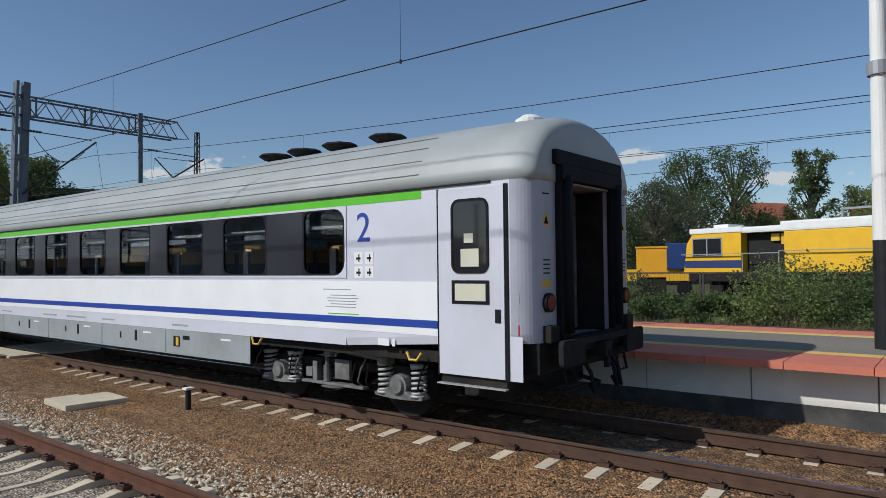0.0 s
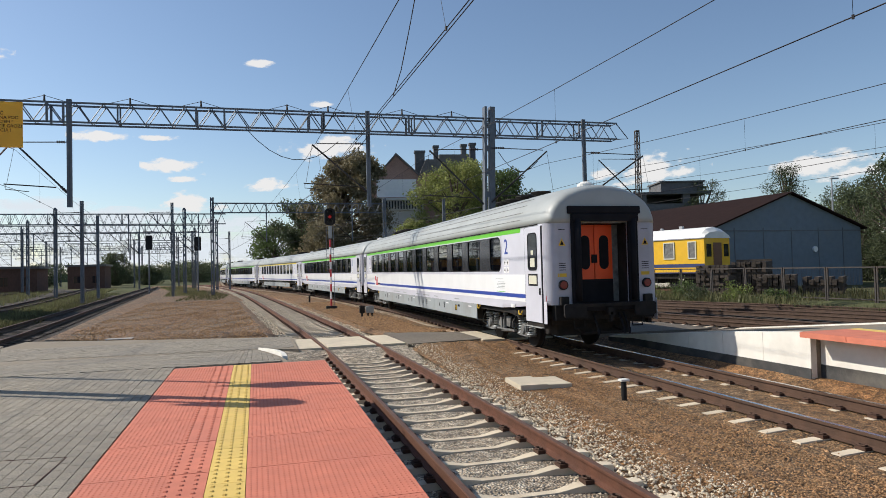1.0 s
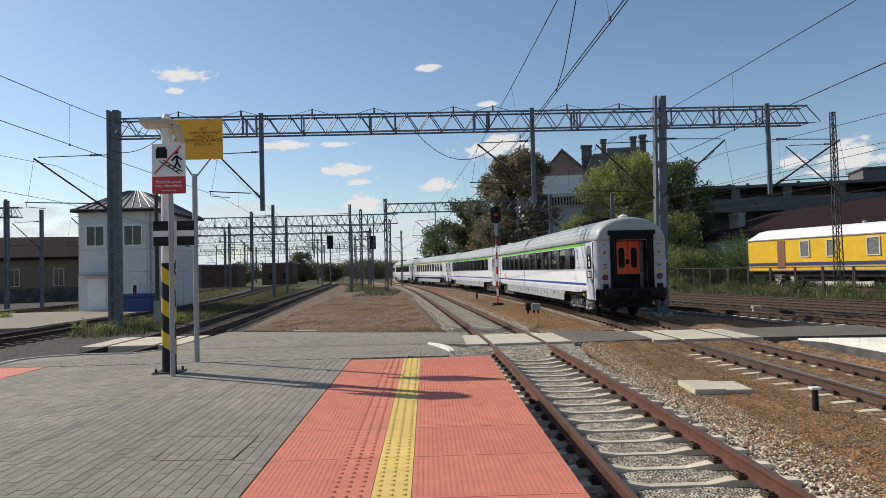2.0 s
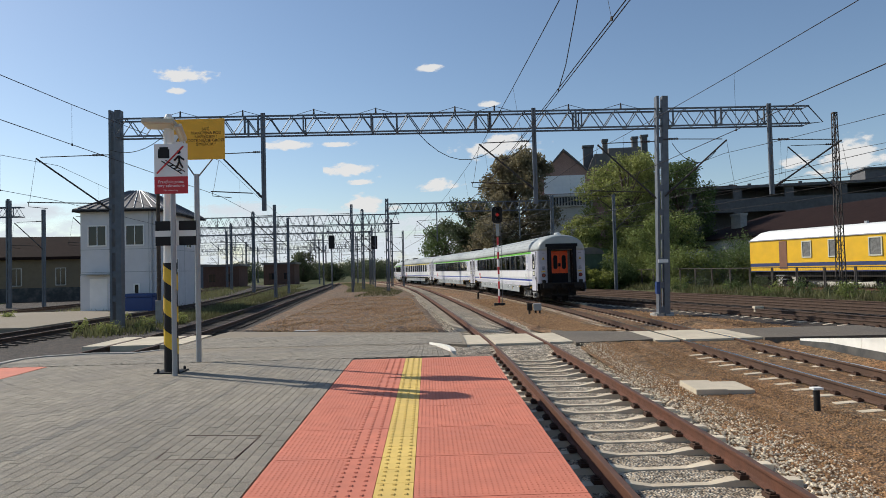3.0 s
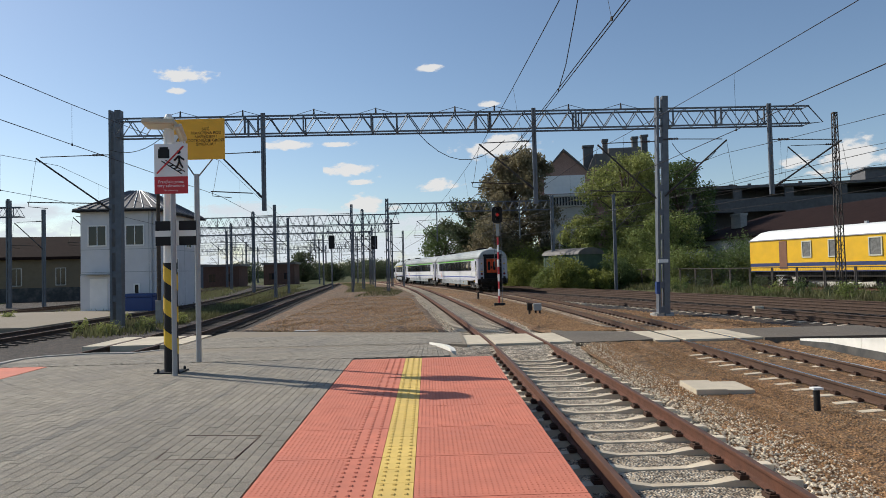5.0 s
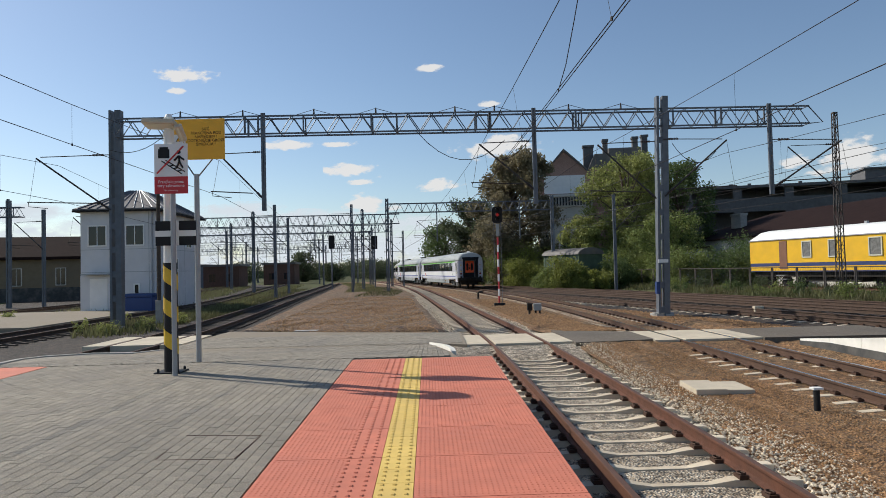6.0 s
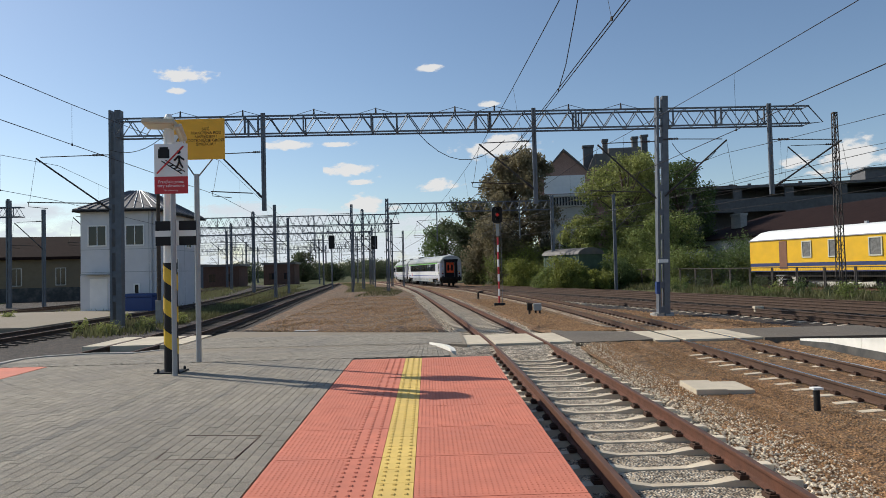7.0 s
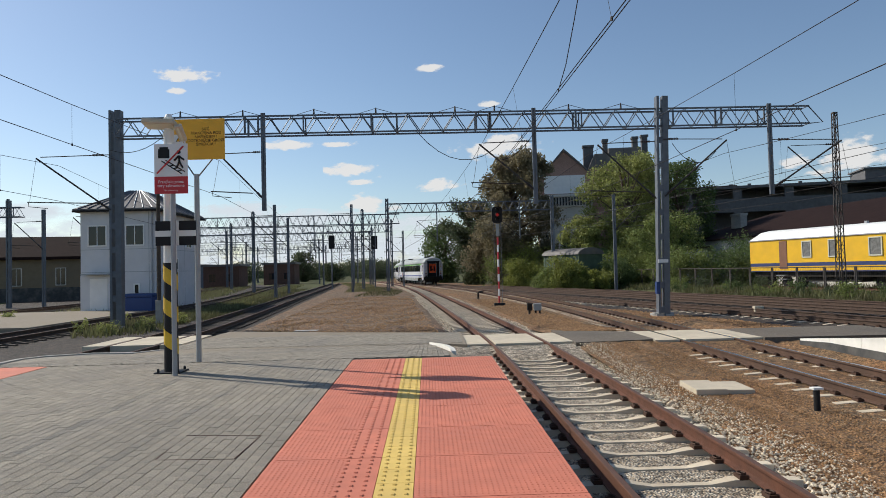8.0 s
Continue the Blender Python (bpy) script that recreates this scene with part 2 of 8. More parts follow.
M_BRICK = material("old_brick", (0.37, 0.23, 0.185), 0.95, 0, 0.2, 6, 0.3, 30, (0.24, 0.15, 0.12), 0.4, 0.6)
M_PLASTER = material("pale_plaster", (0.60, 0.57, 0.52), 0.9, 0, 0.08, 2, 0.2, 30, (0.42, 0.39, 0.34), 0.5, 0.5)
M_WHITEPLAST = material("white_cladding", (0.63, 0.63, 0.65), 0.7, 0, 0.05, 2, dirt=(0.6, 0.58, 0.56), dirt_scale=0.5, dirt_amt=0.4)
M_ROOFDARK = material("dark_sheet_roof", (0.13, 0.12, 0.115), 0.6, 0.1, 0.12, 2, dirt=(0.2, 0.18, 0.16), dirt_scale=0.6)
M_ROOFBROWN = material("brown_tar_roof", (0.022, 0.012, 0.0105), 0.95, 0, 0.2, 2, dirt=(0.030, 0.016, 0.013), dirt_scale=0.4, spec=0.1)
M_SHED = material("blue_grey_sheet_wall", (0.16, 0.20, 0.245), 0.75, 0.1, 0.08, 2, dirt=(0.17, 0.19, 0.21), dirt_scale=0.5)
M_DECK = material("dark_concrete_frame", (0.12, 0.12, 0.125), 0.9, 0, 0.15, 2, dirt=(0.075, 0.072, 0.07), dirt_scale=0.3)
M_DARK = material("unlit_opening", (0.015, 0.014, 0.014), 0.9, 0, 0.2, 2)
M_YCOACH = material("yellow_coach_paint", (0.80, 0.46, 0.015), 0.45, 0, 0.05, 2, dirt=(0.62, 0.36, 0.03), dirt_scale=0.8, dirt_amt=0.4)
M_ORANGEBOX = material("orange_steel_box", (0.80, 0.38, 0.012), 0.5, 0, 0.06, 2)
M_CONTAINER = material("sand_yellow_container", (0.76, 0.55, 0.19), 0.6, 0, 0.08, 2, dirt=(0.55, 0.38, 0.14), dirt_scale=0.8, dirt_amt=0.5)
M_WHITEROOF = material("white_coach_roof", (0.80, 0.80, 0.77), 0.55, 0, 0.05, 2, dirt=(0.62, 0.60, 0.55), dirt_scale=1.2, dirt_amt=0.35)
M_NAVY = material("navy_stripe", (0.03, 0.045, 0.14), 0.5, 0, 0.08, 2)
M_BROWNDOOR = material("brown_door", (0.20, 0.09, 0.05), 0.6, 0, 0.1, 3)
M_BARK = material("bark", (0.11, 0.085, 0.065), 0.95, 0, 0.3, 8, 0.8, 30)
M_LEAF = leaf_mat("green_leaves", (0.22, 0.26, 0.08), (0.15, 0.20, 0.06))
M_LEAFDARK = leaf_mat("dark_green_leaves", (0.12, 0.165, 0.058), (0.085, 0.125, 0.045))
M_LEAFBROWN = leaf_mat("browning_chestnut_leaves", (0.245, 0.205, 0.125), (0.185, 0.17, 0.095))
M_LEAFYEL = leaf_mat("yellow_green_leaves", (0.27, 0.29, 0.07), (0.19, 0.22, 0.06))
M_LEAFMID = leaf_mat("light_green_leaves", (0.30, 0.32, 0.105), (0.21, 0.24, 0.075))
M_WEED = leaf_mat("pale_weed_blades", (0.155, 0.16, 0.07), (0.20, 0.17, 0.09))
M_LEAFDEEP = leaf_mat("deep_green_leaves", (0.11, 0.13, 0.068), (0.08, 0.10, 0.05))
M_SOOTBRICK = material("sooty_brick", (0.13, 0.07, 0.05), 0.95, 0, 0.2, 3, dirt=(0.07, 0.045, 0.035), dirt_scale=0.4)
M_GRASS = leaf_mat("dry_grass_blades", (0.095, 0.10, 0.042), (0.13, 0.105, 0.055))
M_BLUEBIN = material("blue_plastic", (0.014, 0.045, 0.17), 0.5, 0, 0.06, 2)
M_TILE = material("red_roof_tiles", (0.40, 0.13, 0.07), 0.85, 0, 0.15, 3)
M_DEPOT = material("ochre_depot_wall", (0.21, 0.16, 0.10), 0.9, 0, 0.1, 2, dirt=(0.17, 0.135, 0.095), dirt_scale=0.5)
M_HAZE = material("far_woods", (0.10, 0.13, 0.07), 0.95, 0, 0.3, 0.2)
M_SIGNALRED = bpy.data.materials.new("lit_red_signal")
M_SIGNALRED.use_nodes = True
M_SIGNALRED.node_tree.nodes["Principled BSDF"].inputs["Base Color"].default_value = (0.5, 0.02, 0.02, 1)
M_SIGNALRED.node_tree.nodes["Principled BSDF"].inputs["Emission Color"].default_value = (1, 0.05, 0.04, 1)
M_SIGNALRED.node_tree.nodes["Principled BSDF"].inputs["Emission Strength"].default_value = 0.12
M_VANGREEN = material("faded_van_green", (0.085, 0.125, 0.08), 0.85, 0, 0.15, 2, 0.2, 20, (0.06, 0.085, 0.055), 0.8, 0.6)

# ---- mesh helpers ----
def box(bm, x0, x1, y0, y1, z0, z1, m=None):
    v = [bm.verts.new(p) for p in ((x0, y0, z0), (x1, y0, z0), (x1, y1, z0), (x0, y1, z0), (x0, y0, z1), (x1, y0, z1), (x1, y1, z1), (x0, y1, z1))]
    if m is not None:
        for q in v:
            q.co = m @ q.co
    for f in ((3, 2, 1, 0), (4, 5, 6, 7), (0, 1, 5, 4), (1, 2, 6, 5), (2, 3, 7, 6), (3, 0, 4, 7)):
        bm.faces.new([v[i] for i in f])


def cyl(bm, p0, p1, r0, r1=None, seg=12, caps=True):
    p0, p1 = Vector(p0), Vector(p1)
    r1 = r0 if r1 is None else r1
    q = (p1 - p0).to_track_quat("Z", "Y")
    rings = []
    for p, r in ((p0, r0), (p1, r1)):
        rings.append([bm.verts.new(p + q @ Vector((r * math.cos(2 * math.pi * i / seg), r * math.sin(2 * math.pi * i / seg), 0))) for i in range(seg)])
    for i in range(seg):
        j = (i + 1) % seg
        bm.faces.new((rings[0][i], rings[0][j], rings[1][j], rings[1][i]))
    if caps:
        bm.faces.new(rings[0][::-1]), bm.faces.new(rings[1])


def struts(bm, pts, r, seg=4):
    """Straight bars from point to point."""
    for a, b in zip(pts, pts[1:]):
        cyl(bm, a, b, r, r, seg, False)


def tube(bm, pts, r, seg=5):
    """One bent round bar along the points."""
    p = [Vector(q) for q in pts]
    ring, q, d0 = [], None, None
    for i in range(len(p)):
        d = (p[min(i + 1, len(p) - 1)] - p[max(i - 1, 0)]).normalized()
        q = d.to_track_quat("Z", "Y") if q is None else d0.rotation_difference(d) @ q
        d0 = d
        ring.append([p[i] + q @ Vector((r * math.cos(2 * math.pi * k / seg), r * math.sin(2 * math.pi * k / seg), 0)) for k in range(seg)])
    loft(bm, ring, True, True)


def loft(bm, loops, closed=True, caps=True):
    """Joins loops of points of equal length with faces."""
    rows = [[bm.verts.new(p) for p in lp] for lp in loops]
    n = len(rows[0])
    for a, b in zip(rows, rows[1:]):
        for i in range(n if closed else n - 1):
            j = (i + 1) % n
            bm.faces.new((a[i], a[j], b[j], b[i]))
    if caps and closed:
        bm.faces.new(rows[0][::-1]), bm.faces.new(rows[-1])


def plate(bm, outline, y0, y1):
    """A flat piece: an outline of (x, z) points with depth along y."""
    loft(bm, [[(x, y0, z) for x, z in outline], [(x, y1, z) for x, z in outline]])


def rounded(x0, x1, z0, z1, r, n=4):
    pts = []
    for cx, cz, a0 in ((x1 - r, z1 - r, 0), (x0 + r, z1 - r, 90), (x0 + r, z0 + r, 180), (x1 - r, z0 + r, 270)):
        for k in range(n + 1):
            a = radians(a0 + 90 * k / n)
            pts.append((cx + r * math.cos(a), cz + r * math.sin(a)))
    return pts


def finish(bm, name, mat, bevel=0.0, smooth=False):
    if bevel:
        bmesh.ops.bevel(bm, geom=list(bm.edges), offset=bevel, segments=2, profile=0.7, affect="EDGES", clamp_overlap=True)
    bmesh.ops.recalc_face_normals(bm, faces=bm.faces)
    me = bpy.data.meshes.new(name)
    bm.to_mesh(me)
    bm.free()
    me.materials.append(mat)
    if smooth:
        for p in me.polygons:
            p.use_smooth = True
    return me


def part(name, bm, mat, parent, label="", bevel=0.0, smooth=False, m=None):
    ob = new(name, finish(bm, name, mat, bevel, smooth))
    ob.parent = parent
    if m is not None:
        ob.matrix_basis = m
    return tagged(ob, label)


def share(name, me, parent, m, label=""):
    ob = new(name, me)
    ob.parent = parent
    ob.matrix_basis = m
    return tagged(ob, label)


def thing(name, label, category, m=None, group="", kind=""):
    ob = new(name)
    ob.empty_display_size = 0.2
    if m is not None:
        ob.matrix_basis = m
    return tagged(ob, label, category, group, kind)


def solo(name, bm, mat, label, category, m=None, group="", kind="", bevel=0.0, smooth=False):
    ob = new(name, finish(bm, name, mat, bevel, smooth))
    if m is not None:
        ob.matrix_basis = m
    return tagged(ob, label, category, group, kind)


def raw_mesh(name, verts, faces, mat):
    me = bpy.data.meshes.new(name)
    me.from_pydata([tuple(v) for v in verts], [], faces)
    me.materials.append(mat)
    return me


def one(fn, *args, **kw):
    bm = bmesh.new()
    fn(bm, *args, **kw)
    return bm


def boxes(*rows):
    bm = bmesh.new()
    for r in rows:
        box(bm, *r)
    return bm


def spline(ctrl, step):
    """Evenly spaced points (x, y, heading) along a smooth line through ctrl."""
    c = [Vector((*p, 0)) for p in ctrl]
    c = [2 * c[0] - c[1]] + c + [2 * c[-1] - c[-2]]
    pts = []
    for i in range(1, len(c) - 2):
        a, b, d, e = c[i - 1], c[i], c[i + 1], c[i + 2]
        for k in range(40):
            t = k / 40
            pts.append(0.5 * (2 * b + (d - a) * t + (2 * a - 5 * b + 4 * d - e) * t * t + (3 * b - a - 3 * d + e) * t ** 3))
    pts.append(c[-2])
    p = np.array([(q.x, q.y) for q in pts])
    s = np.r_[0, np.cumsum(np.hypot(*np.diff(p, axis=0).T))]
    out, n = [], int(s[-1] / step)
    for k in range(n + 1):
        x, y = np.interp(k * step, s, p[:, 0]), np.interp(k * step, s, p[:, 1])
        x2, y2 = np.interp(k * step + 0.05, s, p[:, 0]), np.interp(k * step + 0.05, s, p[:, 1])
        x1, y1 = np.interp(k * step - 0.05, s, p[:, 0]), np.interp(k * step - 0.05, s, p[:, 1])
        out.append((float(x), float(y), math.atan2(-(x2 - x1), y2 - y1)))
    return out


RAIL = -0.55          # top of rails
T1_LINE = [(2.55, -8), (2.55, 4), (2.56, 13), (2.5, 18), (2.3, 24), (1.95, 31), (1.42, 40.5), (0.5, 56), (-0.8, 74), (-3.4, 100), (-6.2, 120), (-11, 147)]
GROUND = -0.86

# the line of the train's track: heading, in degrees to the left, by distance along it
KNOT_S = [-60, 14, 25, 35, 45, 60, 80, 103, 119, 136, 230]
KNOT_H = [0, 0, -0.76, 1.87, 3.56, 5.02, 8.73, 11.3, 8.5, 3.4, 3.0]
_s = np.arange(-60, 360, 0.5)
_h = np.radians(np.interp(_s, KNOT_S, KNOT_H))
_x, _y = np.cumsum(-np.sin(_h)) * 0.5, np.cumsum(np.cos(_h)) * 0.5
_x, _y = _x - _x[120] + 7.62, _y - _y[120]


def line_at(s):
    return float(np.interp(s, _s, _x)), float(np.interp(s, _s, _y)), float(np.interp(s, _s, _h))


# ---- ground ----
def ground():
    bm = bmesh.new()
    box(bm, -2500, 2500, -300, 4000, GROUND - 0.3, GROUND)
    solo("ground", bm, M_EARTH, "weedy earth and grass of the railway yard", "ground", kind="structure")
    bm = bmesh.new()
    v = [bm.verts.new((x, y, GROUND + 0.03)) for x, y in ((-7.4, -30), (26, -30), (25.5, 20), (23, 45), (14, 95), (-10, 160), (-22, 160), (-12.5, 80), (-8.3, 45), (-7.4, 24))]
    bm.faces.new(v)
    solo("ballast_field", bm, M_BALLAST, "brown rusty gravel between the tracks", "gravel", kind="structure")
    bm = bmesh.new()
    v = [bm.verts.new((x, y, GROUND + 0.034)) for x, y in ((-22, -30), (-7.6, -30), (-7.6, 24), (-8.6, 45), (-13, 80), (-40, 160), (-70, 160), (-40, 60), (-22, 30))]
    bm.faces.new(v[::-1])
    solo("cinder_field", bm, M_DARKBAL, "dark cinder gravel around the sidings", "gravel", kind="structure")


def dark_field():
    bm = bmesh.new()
    v = [bm.verts.new((x, y, GROUND + 0.036)) for x, y in ((16.3, -30), (26, -30), (25.5, 20), (23, 45), (14, 95), (5, 95), (8.5, 62), (10.6, 45), (11.6, 34), (13.6, 24), (15.9, 16))]
    bm.faces.new(v)
    solo("cinder_field", bm, M_DARKBAL, "dark oily gravel under the sidings", "gravel", kind="structure")


def gravel_banks():
    """The raised gravel between the tracks, level with the sleepers."""
    t1 = spline(T1_LINE, 1.0)
    x1 = lambda y: float(np.interp(y, [p[1] for p in t1], [p[0] for p in t1]))
    x2 = lambda y: line_at(y)[0]
    x0 = lambda y: float(np.interp(y, [-12, 12, 22, 31, 55, 100, 140], [-9, -9, -9, -9.5, -11.6, -15.4, -19]))
    rng = random.Random(12)
    def bank(label, left, right, ys, zl, zr, top, mat=M_BALLAST, rise=((0, 1), (0, 0))):
        bm = bmesh.new()
        loops = []
        for y in ys:
            a, b = left(y), right(y)
            n = 10
            up = float(np.interp(y, rise[0], rise[1]))
            row = [(a, y, zl + up)]
            for k in range(n + 1):
                row.append((a + 0.4 + (b - a - 0.8) * k / n, y, top + rng.uniform(-0.02, 0.015) + float(np.interp(y, rise[0], rise[1]))))
            row.append((b, y, zr + up))
            loops.append(row)
        loft(bm, loops, False, False)
        solo("gravel_bank", bm, mat, label, "gravel", kind="structure")
    bank("brown rusty gravel between the platform track and the main track", lambda y: x1(y) + 1.5, lambda y: x2(y) - 1.5, np.arange(-12, 84, 1.0), -0.83, -0.81, -0.725, rise=((14, 18, 22, 26), (0, 0.17, 0.17, 0)))
    bank("brown gravel field between the tracks beyond the crossing", lambda y: x0(y) + 1.55, lambda y: x1(y) - 1.5, np.arange(22.5, 110, 1.5), -0.83, -0.83, -0.72, M_FIELDBAL)
    bank("gravel at the foot of the far platform", lambda y: x2(y) + 1.5, lambda y: 10.2, np.arange(-14, 27, 1.0), -0.81, -0.60, -0.65)


def rail_profile():
    w = 0.036
    return [(-0.07, -0.17), (0.07, -0.17), (0.07, -0.155), (0.012, -0.135), (0.012, -0.045), (w, -0.035), (w, -0.006), (w - 0.008, 0.0), (-w + 0.008, 0.0), (-w, -0.006), (-w, -0.035), (-0.012, -0.045), (-0.012, -0.135), (-0.07, -0.155)]


def sleeper_mesh(wood=False):
    bm = bmesh.new()
    if wood:
        box(bm, -1.25, 1.25, -0.12, 0.12, -0.34, -0.208)
        return finish(bm, "sleeper", M_WOODSL, 0.012)
    # waisted concrete sleeper, high under the rails and low in the middle
    loops = []
    for x, w, z in ((-1.25, 0.105, -0.20), (-1.0, 0.11, -0.185), (-0.55, 0.11, -0.175), (-0.3, 0.085, -0.222), (0.3, 0.085, -0.222), (0.55, 0.11, -0.175), (1.0, 0.11, -0.185), (1.25, 0.105, -0.20)):
        loops.append([(x, -w, -0.38), (x, w, -0.38), (x, w - 0.035, z), (x, -w + 0.035, z)])
    loft(bm, loops)
    return finish(bm, "sleeper", M_SLEEPER, 0.006)


def fastening(bm, x, y, h):
    m = Matrix.Translation((x, y, RAIL)) @ Matrix.Rotation(h, 4, "Z")
    for gx in (-0.7535, 0.7535):
        for s in (-1, 1):
            box(bm, gx + s * 0.115 - 0.045, gx + s * 0.115 + 0.045, -0.075, 0.075, -0.18, -0.135, m)
            p = [m @ Vector((gx + s * 0.115 + 0.04 * math.cos(a), 0.055 * math.sin(a), -0.125)) for a in np.linspace(0, 6.28, 7)]
            tube(bm, p, 0.012, 4)


def track(label, pts, wood=False, bed=M_BALLAST, top=M_RAILTOP, steel=None, parts_max=0, clips=0.0, bedz=-0.25, bedw=1.75, seed=1):
    """A railway track along points (x, y, heading) that lie 0.6 m apart."""
    th = thing("railway_track", label, "railway track", kind="structure")
    # gravel bed
    bm = bmesh.new()
    rng = random.Random(seed)
    loops = []
    for x, y, h in pts[::2]:
        c, s = math.cos(h), math.sin(h)
        row = []
        for off, z in ((-bedw - 0.45, GROUND - 0.02), (-bedw, RAIL + bedz - 0.04), (-0.95, RAIL + bedz), (-0.4, RAIL + bedz + 0.012), (0.4, RAIL + bedz + 0.012), (0.95, RAIL + bedz), (bedw, RAIL + bedz - 0.04), (bedw + 0.45, GROUND - 0.02)):
            o = off + rng.uniform(-0.05, 0.05)
            row.append((x + o * c, y + o * s, z + rng.uniform(-0.008, 0.008)))
        loops.append(row)
    loft(bm, loops, False, False)
    part("ballast_bed", bm, bed, th)
    prof = rail_profile()
    for side in (-0.7535, 0.7535):
        bm = bmesh.new()
        loft(bm, [[(x + (side + px) * math.cos(h), y + (side + px) * math.sin(h), RAIL + pz) for px, pz in prof] for x, y, h in pts])
        part("rail", bm, steel or M_RAIL, th, "rusty steel rail")
        bm = bmesh.new()
        loft(bm, [[(x + (side + px) * math.cos(h), y + (side + px) * math.sin(h), RAIL + pz) for px, pz in ((-0.03, 0.0005), (0.03, 0.0005), (0.03, 0.004), (-0.03, 0.004))] for x, y, h in pts])
        part("running_surface", bm, top, th, "worn bright top of the rail")
    sl = sleeper_mesh(wood)
    rest_v, rest_f = [], []
    base = [v.co.copy() for v in sl.vertices]
    faces = [tuple(p.vertices) for p in sl.polygons]
    for k, (x, y, h) in enumerate(pts):
        m = Matrix.Translation((x, y, RAIL + rng.uniform(-0.008, 0.004))) @ Matrix.Rotation(h + rng.uniform(-0.012, 0.012), 4, "Z")
        if k < parts_max:
            share("sleeper", sl, th, m)
        else:
            o = len(rest_v)
            rest_v += [m @ c for c in base]
            rest_f += [tuple(i + o for i in f) for f in faces]
    if rest_v:
        ob = share("sleepers", raw_mesh("sleepers", rest_v, rest_f, M_WOODSL if wood else M_SLEEPER), th, Matrix())
        tagged(ob, kind="stuff")
    if clips:
        bm = bmesh.new()
        for x, y, h in pts:
            if y < clips:
                fastening(bm, x, y, h)
        ob = part("rail_fastenings", bm, M_CLIP, th, "dark spring clips")
        tagged(ob, kind="stuff")
    return th


def tracks():
    track("track on concrete sleepers in pale ballast beside the platform",
          spline(T1_LINE, 0.6),
          bed=M_STONE, parts_max=130, clips=80, bedz=-0.258, bedw=1.7)
    track("main track on concrete sleepers in rusty ballast",
          [line_at(-14 + 0.6 * k) for k in range(400)], bed=M_BALLAST, top=M_RAILTOP_SHINY, steel=M_RAILBROWN, bedz=-0.197, parts_max=150, clips=70, seed=2)
    track("siding curving in beside the far platform",
          spline([(18.0, -20), (18.0, 8), (17.0, 17), (15.3, 24), (13.3, 31.5), (11.4, 38.5), (9.6, 46), (8.0, 54), (6.5, 61)], 0.6), False, M_DARKBAL, steel=M_RAILDARK, bedz=-0.2, clips=55, seed=3)
    track("outer siding on dark timber sleepers",
          spline([(22.6, -20), (22.4, 8), (20.8, 20), (18.7, 28), (16.6, 37), (14.3, 47), (11.5, 58), (8.4, 70), (4.4, 84)], 0.6), True, M_DARKBAL, steel=M_RAILDARK, seed=4)
    track("innermost siding on dark timber sleepers",
          spline([(25.3, 12), (23.4, 24), (20.8, 34), (18.3, 45), (15.2, 57), (11.8, 70), (7.5, 84)], 0.6), True, M_DARKBAL, steel=M_RAILDARK, seed=8)
    track("track with rusty rails beyond the paved end of the platform",
          spline([(-9.0, 17.2), (-9.0, 19), (-9.0, 22), (-9.5, 31), (-11.6, 55), (-15.4, 100), (-19, 140)], 0.6), True, M_DARKBAL, steel=M_RAILDARK, seed=5)
    track("siding beside the white signal building",
          spline([(-15.9, -5), (-15.9, 20), (-16.0, 33), (-16.4, 45), (-18.6, 65), (-24, 100), (-30, 140)], 0.6), True, M_DARKBAL, steel=M_RAILDARK, seed=6)
    track("far siding among weeds",
          spline([(-29, 30), (-28.5, 45), (-29, 65), (-33, 100), (-39, 140)], 0.6), True, M_DARKBAL, steel=M_RAILDARK, seed=7)


def fence_bank():
    """Low earth bank along the foot of the fence."""
    rng = random.Random(21)
    bm = bmesh.new()
    loops = []
    for x, y, h in spline([(28.4, -14), (28.0, 5), (27.2, 20), (26.0, 35), (24.0, 50), (21.3, 70), (19.3, 86)], 1.2):
        loops.append([(x + o, y, GROUND + z + rng.uniform(-0.05, 0.05)) for o, z in ((-3.2, 0.0), (-2.4, 0.12), (-1.5, 0.26), (-0.6, 0.36), (0.6, 0.34), (2.0, -0.05))])
    loft(bm, loops, False, False)
    solo("grassy_bank", bm, M_EARTH, "low weedy earth bank along the fence", "bank", kind="structure")


